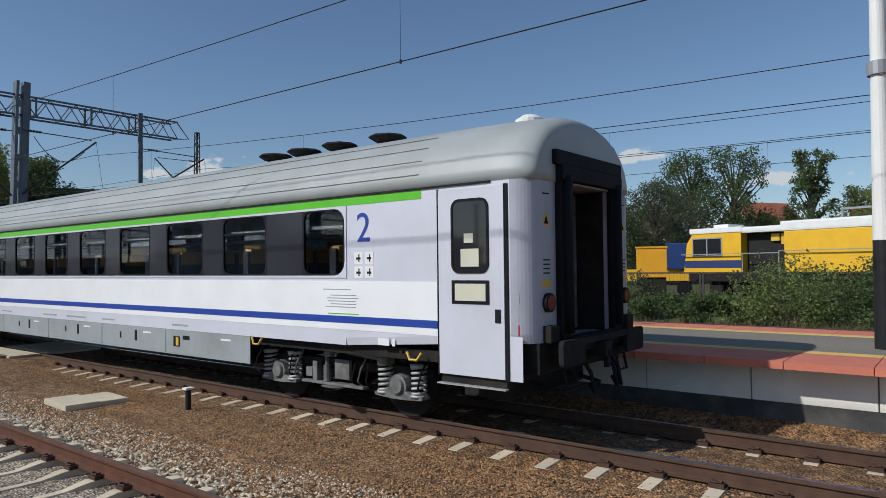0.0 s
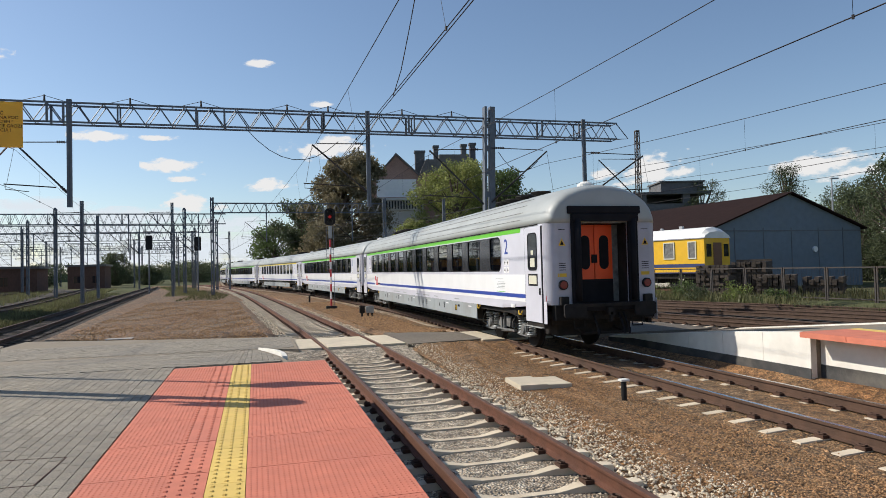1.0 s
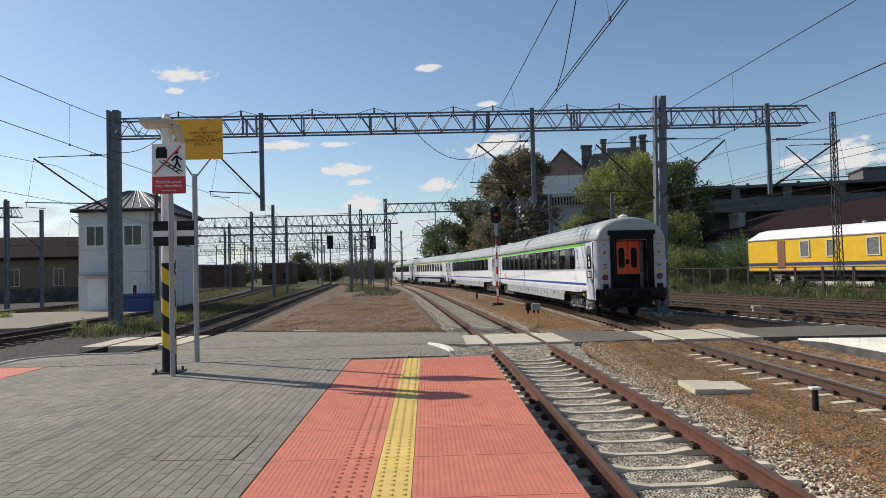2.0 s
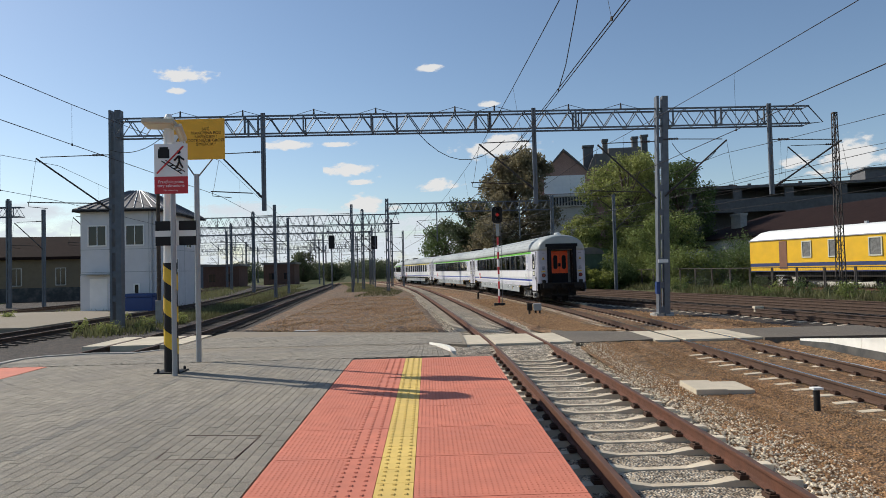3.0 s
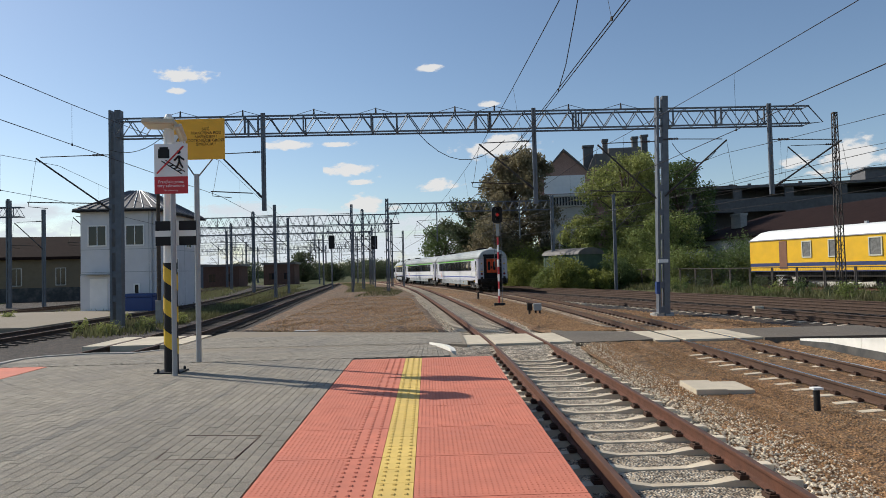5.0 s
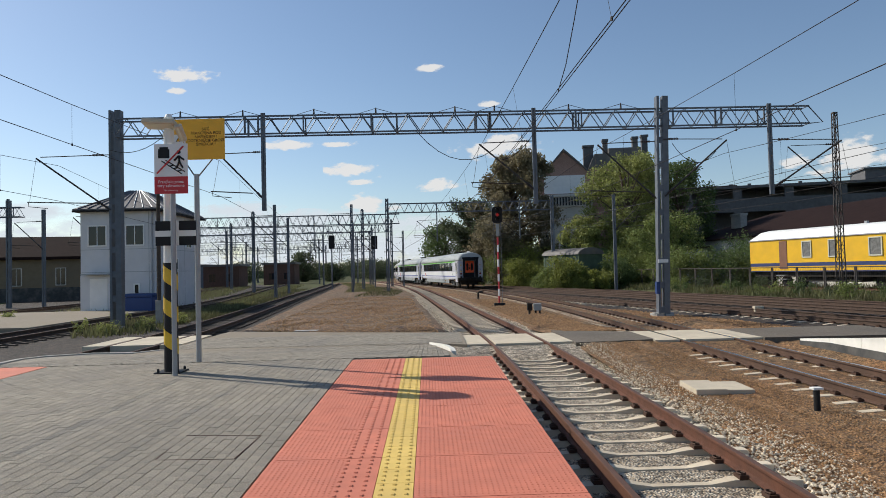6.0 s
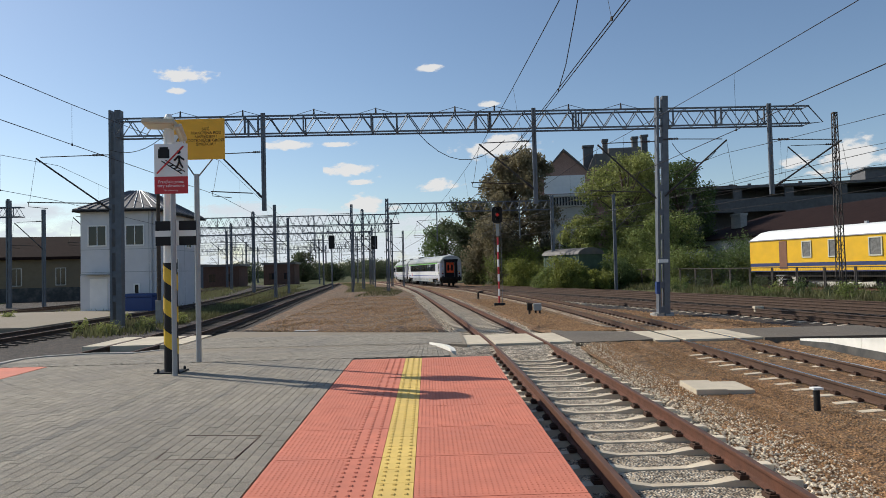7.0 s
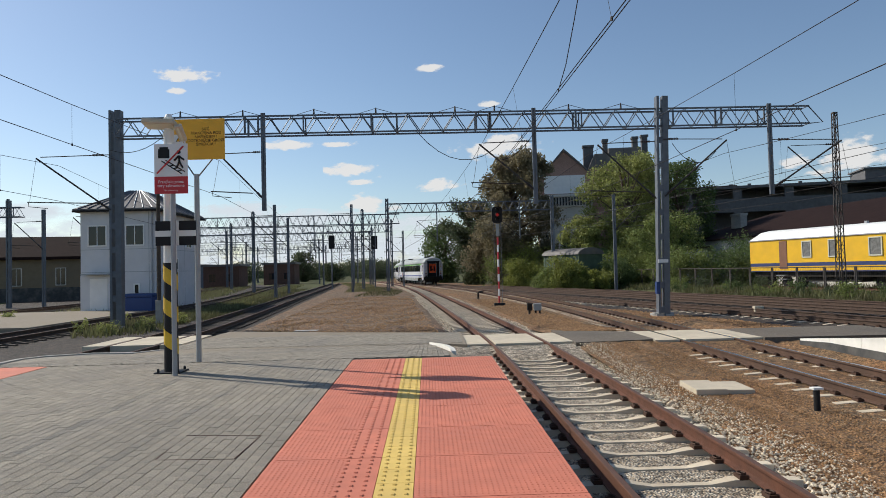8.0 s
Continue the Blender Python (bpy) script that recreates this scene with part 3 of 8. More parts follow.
def pebbles():
    """Loose stones lying on the nearer gravel."""
    rng = np.random.default_rng(5)
    base = np.array([(1, 0, 0), (-1, 0, 0), (0, 1, 0), (0, -1, 0), (0, 0, 1), (0, 0, -1)], float)
    fc = [(0, 2, 4), (2, 1, 4), (1, 3, 4), (3, 0, 4), (2, 0, 5), (1, 2, 5), (3, 1, 5), (0, 3, 5)]
    def scatter(name, n, xr, yr, z, size, mat, label, fn=None):
        vs, fs = [], []
        for k in range(n):
            u = rng.random()
            y = yr[0] + (yr[1] - yr[0]) * u ** 1.6
            x = rng.uniform(*xr)
            if fn:
                x, zz = fn(x, y)
            else:
                zz = z
            s = rng.uniform(*size) * np.array([1, rng.uniform(0.6, 1.0), rng.uniform(0.5, 0.8)])
            a = rng.uniform(0, 6.28)
            p = base * s * rng.uniform(0.7, 1.25, (6, 1))
            p = np.c_[p[:, 0] * math.cos(a) - p[:, 1] * math.sin(a), p[:, 0] * math.sin(a) + p[:, 1] * math.cos(a), p[:, 2] + 0.3 * p[:, 0]]
            o = len(vs)
            vs += [tuple(q) for q in p + (x, y, zz)]
            fs += [tuple(i + o for i in f) for f in fc]
        ob = new(name, raw_mesh(name, vs, fs, mat))
        tagged(ob, label, "gravel", kind="stuff")
    t1 = spline(T1_LINE, 0.5)
    ys, xs = [p[1] for p in t1], [p[0] for p in t1]
    scatter("pale_stones", 30000, (-1.5, 1.9), (2.5, 26), 0, (0.014, 0.036), M_PEBBLE, "pale crushed stones around the sleepers",
            lambda x, y: (x + float(np.interp(y, ys, xs)), RAIL - 0.262))
    up = lambda y: float(np.interp(y, (14, 18, 22, 26), (0, 0.17, 0.17, 0)))
    scatter("rusty_stones", 26000, (4.3, 6.1), (0.5, 18.2), 0, (0.008, 0.021), M_PEBBLE_R, "rusty gravel stones between the tracks", lambda x, y: (x, -0.722 + up(y)))
    scatter("pale_stones", 5000, (4.0, 4.7), (3, 18.2), 0, (0.009, 0.022), M_PEBBLE, "grey stones spilled beside the platform track", lambda x, y: (x, -0.725 + up(y)))
    scatter("rusty_stones", 14000, (-7.2, 0.4), (23.2, 60), 0, (0.025, 0.06), M_PEBBLE_R, "weathered stones on the gravel field", lambda x, y: (x * (1 - 0.002 * y) - 0.055 * (y - 23), -0.725))
    scatter("rusty_stones", 8000, (9.2, 13.2), (21.2, 36), 0, (0.02, 0.05), M_PEBBLE_R, "brown stones round the foot of the mast", lambda x, y: (x - 0.1 * (y - 21), GROUND + 0.045))
    scatter("rusty_stones", 9000, (0, 1), (21.5, 50), 0, (0.025, 0.055), M_PEBBLE_R, "rusty stones between the tracks past the crossing",
            lambda x, y: ((1 - x) * (float(np.interp(y, ys, xs)) + 1.9) + x * (line_at(y)[0] - 1.7), -0.722 + up(y)))
    scatter("pale_stones", 16000, (-1.9, 1.9), (21.5, 60), 0, (0.022, 0.045), M_PEBBLE, "pale stones around the sleepers past the crossing",
            lambda x, y: (x + float(np.interp(y, ys, xs)), RAIL - 0.255))
    scatter("rusty_stones", 9000, (-1.6, 1.6), (-2, 24), 0, (0.015, 0.038), M_PEBBLE_R, "rusty stones around the main track's sleepers",
            lambda x, y: (x + 7.62, RAIL - 0.203 - max(0.0, abs(x) - 0.95) * 0.05))


# ---- platforms and crossing ----
def near_platform():
    p = thing("platform_near", "platform of red slabs with a yellow tactile strip and grey pavers", "platform", kind="structure")
    slope = 0.012
    zt = lambda y: slope * (y - 9.5) * 0.5
    bm = bmesh.new()
    v = [(-7.25, -12), (1.03, -12), (1.03, 11.6), (-7.25, 11.9)]
    loft(bm, [[(x, y, GROUND) for x, y in v], [(x, y, zt(y) - 0.06) for x, y in v]])
    part("core", bm, M_JOINT, p)
    # edge wall under the overhanging slabs is part of the core; red slabs 1 m long
    def slab(bm2, x0, x1, y0, y1, g=0.006):
        loft(bm2, [[(x0 + g, y0 + g, zt(y0) - 0.058), (x1 - g, y0 + g, zt(y0) - 0.058), (x1 - g, y1 - g, zt(y1) - 0.058), (x0 + g, y1 - g, zt(y1) - 0.058)],
                   [(x0 + g, y0 + g, zt(y0)), (x1 - g, y0 + g, zt(y0)), (x1 - g, y1 - g, zt(y1)), (x0 + g, y1 - g, zt(y1))]])
    for k in range(16):
        y0 = 11.6 - 1.0 * (k + 1)
        for x0, x1, mt, nm in ((-1.32, -0.41, M_RED, "red_slab"), (-0.14, 1.06, M_RED, "red_slab"), (-0.41, -0.14, M_YELTILE, "yellow_tile")):
            if nm == "yellow_tile":
                for j in range(3):
                    bm = bmesh.new()
                    slab(bm, x0 - 0.004, x1 + 0.004, y0 + j / 3, y0 + (j + 1) / 3, 0.0025)
                    part(nm, bm, mt, p)
            else:
                bm = bmesh.new()
                slab(bm, x0, x1, y0, y0 + 1)
                part(nm, bm, mt, p)
    for k in range(9):
        y0 = 11.8 - 1.0 * (k + 1)
        bm = bmesh.new()
        slab(bm, -7.33, -6.55, y0, y0 + 1)
        part("red_slab", bm, M_RED, p)
    # raised studs: coarse rows beside and on the yellow strip, fine ones on the slabs
    def studs(name, mat, xs, dy, r, h, y0=3.0, y1=11.55):
        vs, fs = [], []
        for x in xs:
            y = y0
            while y < y1:
                z = zt(y)
                o = len(vs)
                for rr, hh in ((r, 0.0), (r * 0.55, h)):
                    vs += [(x + rr * math.cos(a), y + rr * math.sin(a), z + hh) for a in (0.4, 1.97, 3.54, 5.11)]
                fs += [(o + i, o + (i + 1) % 4, o + 4 + (i + 1) % 4, o + 4 + i) for i in range(4)] + [(o + 4, o + 5, o + 6, o + 7)]
                y += dy
        ob = share(name, raw_mesh(name, vs, fs, mat), p, Matrix())
        tagged(ob, kind="stuff")
    studs("studs", M_YELTILE, [-0.365, -0.275, -0.185], 0.105, 0.020, 0.009)
    studs("studs", M_REDDOT, [-0.68, -0.585, -0.49], 0.105, 0.020, 0.009)
    studs("studs", M_REDDOT, [x for x in np.arange(-1.28, -0.72, 0.04)] + [x for x in np.arange(-0.1, 1.04, 0.04)], 0.05, 0.0105, 0.0034, 3.0, 11.5)
    # grey square pavers in staggered columns
    bm = bmesh.new()
    box(bm, -0.0468, 0.0468, -0.0988, 0.0988, -0.05, 0.0)
    me = finish(bm, "paver", M_PAVER)
    rng = random.Random(3)
    n, vs, fs = 0, [], []
    base = [q.co.copy() for q in me.vertices]
    faces = [tuple(q.vertices) for q in me.polygons]
    for col in range(52):
        x = -1.378 - 0.1 * col
        for row in range(84):
            y = 11.76 - 0.2 * row - (0.1 if col % 2 else 0)
            m = Matrix.Translation((x, y, zt(y) + rng.uniform(-0.0015, 0.0005))) @ Matrix.Rotation(rng.uniform(-0.004, 0.004), 4, "Z") @ Matrix.Rotation(rng.uniform(-0.004, 0.004), 4, "X")
            if 4.4 < y < 7.4 and x > -3.5 and n < 300:
                share("paver", me, p, m)
                n += 1
            else:
                o = len(vs)
                vs += [m @ c for c in base]
                fs += [tuple(i + o for i in f) for f in faces]
    for col in range(78):
        x = 0.30 - 0.1 * col
        for row in range(31):
            y = 11.96 + 0.2 * row - (0.1 if col % 2 else 0)
            if x > 0.46 - (y - 11.6) * 0.065:
                continue
            t = (y - 11.8) / 6.7
            m = Matrix.Translation((x, y, 0.016 - 0.512 * t + rng.uniform(-0.002, 0.002))) @ Matrix.Rotation(-0.0763, 4, "X")
            o = len(vs)
            vs += [m @ c for c in base]
            fs += [tuple(i + o for i in f) for f in faces]
    for col in range(80):
        x = 0.86 - 0.1 * col
        for row in range(17):
            y = 18.55 + 0.2 * row - (0.1 if col % 2 else 0)
            if y > 21.4 - (x - 0.9) * 0.34 or y < 18.62 - x * 0.03:
                continue
            m = Matrix.Translation((x, y, -0.493 + rng.uniform(-0.003, 0.003))) @ Matrix.Rotation(rng.uniform(-0.004, 0.004), 4, "Z")
            o = len(vs)
            vs += [m @ c for c in base]
            fs += [tuple(i + o for i in f) for f in faces]
    bm = bmesh.new()
    pc = [(-2.34, 6.55), (-1.61, 6.46), (-1.64, 5.69), (-2.31, 5.73)]
    for a, b in zip(pc, pc[1:] + pc[:1]):
        d = Vector((b[0] - a[0], b[1] - a[1], 0))
        m = Matrix.Translation((a[0], a[1], zt(a[1]))) @ Matrix.Rotation(math.atan2(d.y, d.x), 4, "Z")
        box(bm, 0, d.length, -0.005, 0.005, -0.03, 0.0025, m)
    part("cover_frame", bm, M_CLIP, p, "thin steel frame of a paved-in cover")
    ob = share("pavers", raw_mesh("pavers", vs, fs, M_PAVER), p, Matrix())
    tagged(ob, kind="stuff")
    # paved end sloping down to the crossing
    bm = bmesh.new()
    top = [(-7.3, 11.8, 0.0), (0.5, 11.6, 0.0), (0.42, 14.0, -0.18), (0.24, 16.4, -0.36), (0.0, 18.5, -0.515), (-7.3, 18.9, -0.515)]
    loft(bm, [[(x, y, GROUND) for x, y, z in top], [(x, y, z) for x, y, z in top]])
    part("ramp", bm, M_ASPHALT, p, "worn grey paved ramp")
    bm = bmesh.new()
    loft(bm, [[(x, y, -0.8), (x + w, y, -0.8), (x + w - 0.02, y, z - 0.02), (x + 0.01, y, z)] for x, y, z, w in ((0.43, 13.9, -0.15, 0.13), (0.41, 15.0, -0.2, 0.15), (0.32, 16.2, -0.27, 0.16), (0.16, 17.4, -0.36, 0.17), (-0.02, 18.5, -0.45, 0.17))])
    part("kerb", bm, M_WHITEWALL, p, "white concrete kerb")
    # rounded paved corner that ends the siding, with its kerb
    edge = [(-8.25, -12, 0.0), (-8.25, 13.2, -0.1), (-8.75, 14.8, -0.2), (-8.8, 15.7, -0.26), (-8.15, 16.5, -0.31), (-7.3, 16.9, -0.37)]
    top = [(-7.3, 11.8, 0.0), (-7.3, -12, 0.0)] + edge
    bm = bmesh.new()
    loft(bm, [[(x, y, GROUND) for x, y, z in top], [(x, y, z - 0.004) for x, y, z in top]])
    part("paved_corner", bm, M_PAVER, p, "grey paved corner")
    edge = edge[1:] + [(-7.3, 18.9, -0.515)]
    for a, b in zip(edge, edge[1:]):
        d = Vector((b[0] - a[0], b[1] - a[1], 0)).normalized()
        o = Vector((-d.y, d.x, 0)) * 0.14
        bm = bmesh.new()
        loft(bm, [[(q[0], q[1], -0.83), (q[0] + o.x, q[1] + o.y, -0.83), (q[0] + o.x, q[1] + o.y, q[2] + 0.02), (q[0], q[1], q[2] + 0.02)] for q in (a, b)])
        part("kerb_stone", bm, M_CONC, p)


def crossing():
    bm = bmesh.new()
    top = [(-7.3, 18.6), (0.55, 18.4), (1.0, 18.1), (1.0, 21.6), (-3, 22.8), (-7.1, 24.3)]
    loft(bm, [[(x, y, GROUND) for x, y in top], [(x, y, -0.5) for x, y in top]])
    solo("service_road", bm, M_ASPHALT, "worn asphalt service road across the tracks", "road", kind="structure")
    bm = bmesh.new()
    top = [(3.95, 18.2), (6.2, 18.5), (6.2, 20.8), (3.95, 21.9)]
    loft(bm, [[(x, y, GROUND) for x, y in top], [(x, y, -0.535) for x, y in top]])
    top = [(9.1, 18.2), (13.5, 18.0), (13.5, 20.9), (9.1, 20.9)]
    loft(bm, [[(x, y, GROUND) for x, y in top], [(x, y, -0.535) for x, y in top]])
    solo("service_road", bm, M_ASPHALTDARK, "dark asphalt strip between the crossing panels", "road", kind="structure")
    def panels(cx, y0, y1, h, grp):
        for x0, x1 in ((-1.5, -0.83), (-0.66, 0.66), (0.83, 1.5)):
            m = Matrix.Translation((cx, (y0 + y1) / 2, 0)) @ Matrix.Rotation(h, 4, "Z")
            L = (y1 - y0) / 2
            bm2 = boxes((x0, x1, -L, L, RAIL - 0.2, RAIL + 0.012))
            solo("crossing_panel", bm2, M_CONCPALE, "pale concrete level crossing panel between the rails", "crossing panel", m, grp, bevel=0.012)
    for x0, x1, y1, mat in ((0.75, 4.05, 18.52, M_STONE), (6.05, 9.2, 18.32, M_BALLAST)):
        bm = bmesh.new()
        loft(bm, [[(x0, y1 - 1.9, -0.82), (x1, y1 - 1.9, -0.82)], [(x0, y1 - 0.8, -0.68), (x1, y1 - 0.8, -0.68)], [(x0, y1, -0.595), (x1, y1, -0.595)]], False, False)
        solo("gravel_ramp", bm, mat, "gravel heaped up to the crossing panels", "gravel", kind="structure")
    bm = bmesh.new()
    loft(bm, [[(0.5, 11.62, -0.70), (1.75, 11.62, -0.80)], [(0.5, 14.6, -0.60), (1.75, 14.6, -0.80)], [(0.36, 16.6, -0.56), (1.62, 16.6, -0.78)], [(0.1, 18.5, -0.53), (1.55, 18.5, -0.6)]], False, False)
    solo("gravel_ramp", bm, M_STONE, "loose gravel between the kerb and the platform track", "gravel", kind="structure")
    panels(2.42, 18.5, 21.1, 0.035, "crossing panels")
    panels(7.64, 18.3, 20.9, 0.0, "crossing panels")
    panels(-8.98, 20.65, 23.5, 0.0, "crossing panels")


def far_platform():
    p = thing("platform_far", "raised platform with red edge slabs and whitewashed side wall", "platform", kind="structure")
    x0, x1, z = 9.86, 14.1, 0.21
    part("core", boxes((x0 + 0.02, x1, -40, 10.1, GROUND, z - 0.09)), M_CONC, p)
    part("tarred_base", boxes((x0 - 0.03, x0 + 0.0, -40, 10.1, GROUND, -0.40)), M_TAR, p, "blackened foot of the wall")
    for k in range(20):
        y = 10.1 - 1.5 * k
        part("wall_panel", boxes((x0 - 0.03, x0 + 0.0, y - 1.49, y - 0.01, -0.40, z - 0.09)), M_WHITEWALL, p)
    for k in range(30):
        y = 10.1 - k
        for a, b in ((9.38, 10.45), (13.45, 14.35)):
            part("red_slab", boxes((a, b, y - 0.994, y - 0.006, z - 0.1, z)), M_RED, p)
        for a, b in ((10.45, 10.72), (13.18, 13.45)):
            part("yellow_tile", boxes((a, b, y - 0.996, y - 0.004, z - 0.09, z + 0.002)), M_YELTILE, p)
    part("paving", boxes((10.72, 13.18, -40, 10.1, z - 0.09, z - 0.004)), M_PAVER, p, "grey paving")
    # end ramp with white retaining walls
    bm = bmesh.new()
    loft(bm, [[(9.75, 10.1, GROUND), (14.05, 10.1, GROUND), (14.05, 10.1, z - 0.03), (9.75, 10.1, z - 0.03)], [(9.75, 12.36, GROUND), (14.05, 12.36, GROUND), (14.05, 12.36, -0.02), (9.75, 12.36, -0.02)], [(9.75, 17.4, GROUND), (14.05, 17.4, GROUND), (14.05, 17.4, -0.53), (9.75, 17.4, -0.53)]])
    part("ramp", bm, M_ASPHALT, p, "grey end ramp")
    for xx, out in ((9.62, -1), (14.0, 1)):
        ys = [10.1, 11.3, 12.5, 13.7, 14.9, 16.1, 17.4]
        for a, b in zip(ys, ys[1:]):
            za, zb = (np.interp(q, [10.1, 12.36, 17.4], [0.19, 0.02, -0.5]) for q in (a, b))
            bm = bmesh.new()
            loft(bm, [[(xx, a + 0.005, GROUND), (xx + 0.2, a + 0.005, GROUND), (xx + 0.2, a + 0.005, za), (xx, a + 0.005, za)], [(xx, b - 0.005, GROUND), (xx + 0.2, b - 0.005, GROUND), (xx + 0.2, b - 0.005, zb), (xx, b - 0.005, zb)]])
            part("wall_panel", bm, M_WHITEWALL, p)
            lo_a, lo_b = min(za - 0.08, -0.47), min(zb - 0.05, -0.47)
            bm = bmesh.new()
            xo = xx - 0.012 if out < 0 else xx + 0.2
            loft(bm, [[(xo, a, GROUND), (xo + 0.012, a, GROUND), (xo + 0.012, a, lo_a), (xo, a, lo_a)], [(xo, b, GROUND), (xo + 0.012, b, GROUND), (xo + 0.012, b, lo_b), (xo, b, lo_b)]])
            part("tarred_base", bm, M_TAR, p)


ground()
gravel_banks()
dark_field()
near_platform()
crossing()
far_platform()

# ---- the train ----
ROOF_ARC = [(-1.41, 3.02), (-1.385, 3.18), (-1.31, 3.38), (-1.17, 3.57), (-0.95, 3.74), (-0.65, 3.86), (-0.33, 3.93), (0, 3.95)]


def coach_roof():
    bm = bmesh.new()
    arc = ROOF_ARC + [(-x, z) for x, z in ROOF_ARC[-2::-1]]
    loops = []
    half = ((13.03, 0.78, 0.885), (13.01, 0.845, 0.92), (12.96, 0.90, 0.95), (12.86, 0.945, 0.978), (12.68, 0.97, 0.993), (12.3, 0.985, 1.0), (11.5, 1.0, 1.0))
    for y, k, w in [(-y, k, w) for y, k, w in half] + list(half[::-1]):
        loops.append([(x * w, y, 3.02 + (z - 3.02) * k) for x, z in arc])
    loft(bm, loops)
    return bm


BODY_END = tuple((12.75 + 0.27 * math.sin(radians(a)), 1.14 + 0.27 * math.cos(radians(a))) for a in range(90, -1, -9))


def body_ring(y, w):
    lo = 1.17 if abs(y) > 12.7 else 0.99
    return [(-w + 0.02, y, lo), (-w, y, lo + 0.1), (-w, y, 3.02), (w, y, 3.02), (w, y, lo + 0.1), (w - 0.02, y, lo)]


def coach_body(c, cut):
    """Body shell; cut: side walls left open along the window band."""
    lab = "silver-lilac painted body"
    bm = bmesh.new()
    if not cut:
        loft(bm, [body_ring(-y, w) for y, w in BODY_END] + [body_ring(y, w) for y, w in BODY_END[::-1]], True, False)
        part("body", bm, M_LIVERY, c, lab)
        return
    for e in (-1, 1):
        bm = bmesh.new()
        loft(bm, [body_ring(e * 12.75, 1.41), body_ring(e * 10.1, 1.41)], True, False)
        part("body_end", bm, M_LIVERY, c, lab)
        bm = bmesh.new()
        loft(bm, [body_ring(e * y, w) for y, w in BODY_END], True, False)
        # corners take the darker end colour, which has their shade painted in
        part("corner_shell", bm, M_LIVEND, c, "dusty rounded end corners, darkened for shade")
    for s in (-1, 1):
        for z0, z1 in ((0.99, 1.93), (2.87, 3.02)):
            part("side_panel", boxes((min(s * 1.36, s * 1.41), max(s * 1.36, s * 1.41), -10.1, 10.1, z0, z1)), M_LIVERY, c, lab)


def corner_frame(x, y0, y1, z0, z1, r, t):
    """A frame, square outside and rounded inside, on the wagon's side."""
    bm = bmesh.new()
    s = 1 if x > 0 else -1
    o, i = rounded(y0, y1, z0, z1, 0.004), rounded(y0 + 0.03, y1 - 0.03, z0 + 0.03, z1 - 0.03, r)
    rows = [[bm.verts.new((x + d, y, z)) for y, z in q] for q, d in ((o, 0), (o, s * t), (i, s * t), (i, -s * 0.03))]
    n = len(o)
    for a, c in zip(rows, rows[1:]):
        for k in range(n):
            m = (k + 1) % n
            bm.faces.new((a[k], a[m], c[m], c[k]))
    return bm


def seat_mesh():
    bm = bmesh.new()
    box(bm, 0.28, 1.28, -0.07, 0.07, 1.5, 2.32)
    box(bm, 0.28, 1.28, 0.07, 0.5, 1.42, 1.56)
    me = finish(bm, "seat", M_SEAT, 0.03)
    return me


def headrest_mesh():
    return finish(boxes((0.33, 0.74, -0.085, 0.085, 2.12, 2.36), (0.82, 1.23, -0.085, 0.085, 2.12, 2.36)), "headrest", M_HEADREST, 0.03)


def saloon(c):
    """Floor, ceiling, racks and seats seen through the windows."""
    part("saloon_floor", boxes((-1.36, 1.36, -10.4, 10.4, 1.05, 1.12)), M_SEAT, c)
    part("saloon_ceiling", boxes((-1.3, 1.3, -10.4, 10.4, 2.98, 3.01)), M_INNER, c, "pale ceiling lining")
    for y in (-10.5, 10.42):
        part("partition", boxes((-1.36, 1.36, y, y + 0.08, 1.05, 3.0)), M_INNER, c)
    seat, rest = seat_mesh(), headrest_mesh()
    for s in (-1, 1):
        part("luggage_rack", boxes(*[(min(s * a, s * (a + 0.05)), max(s * a, s * (a + 0.05)), -10.2, 10.2, 2.60, 2.64) for a in (0.92, 1.02, 1.12, 1.26)]), M_SPRING, c, "pale metal luggage rack")
        for k in range(20):
            m = Matrix.Translation((0, -9.7 + 1.02 * k, 0))
            if s < 0:
                m = m @ Matrix.Rotation(math.pi, 4, "Z")
            ob = share("seat", seat, c, m, "dark double seat")
            share("headrest", rest, ob, Matrix(), "ochre headrests")


def strip(x, y0, y1, z0, z1, t=0.004):
    """A thin band on the wagon's side."""
    s = 1 if x > 0 else -1
    return (min(x, x + s * t), max(x, x + s * t), y0, y1, z0, z1)


def side_plate(x, y0, y1, z0, z1, r, t):
    bm = bmesh.new()
    s = 1 if x > 0 else -1
    o = rounded(y0, y1, z0, z1, r)
    loft(bm, [[(x, y, z) for y, z in o], [(x + s * t, y, z) for y, z in o]])
    return bm


def side_frame(x, y0, y1, z0, z1, r, t, w):
    """A rounded frame standing a little proud of the side."""
    bm = bmesh.new()
    s = 1 if x > 0 else -1
    o, i = rounded(y0, y1, z0, z1, r), rounded(y0 + w, y1 - w, z0 + w, z1 - w, max(r - w, 0.01))
    a = [bm.verts.new((x + s * t, y, z)) for y, z in o]
    b = [bm.verts.new((x + s * t, y, z)) for y, z in i]
    c = [bm.verts.new((x, y, z)) for y, z in o]
    d = [bm.verts.new((x, y, z)) for y, z in i]
    n = len(a)
    for k in range(n):
        j = (k + 1) % n
        for p, q in ((a, b), (c, a), (b, d)):
            bm.faces.new((p[k], p[j], q[j], q[k]))
    return bm


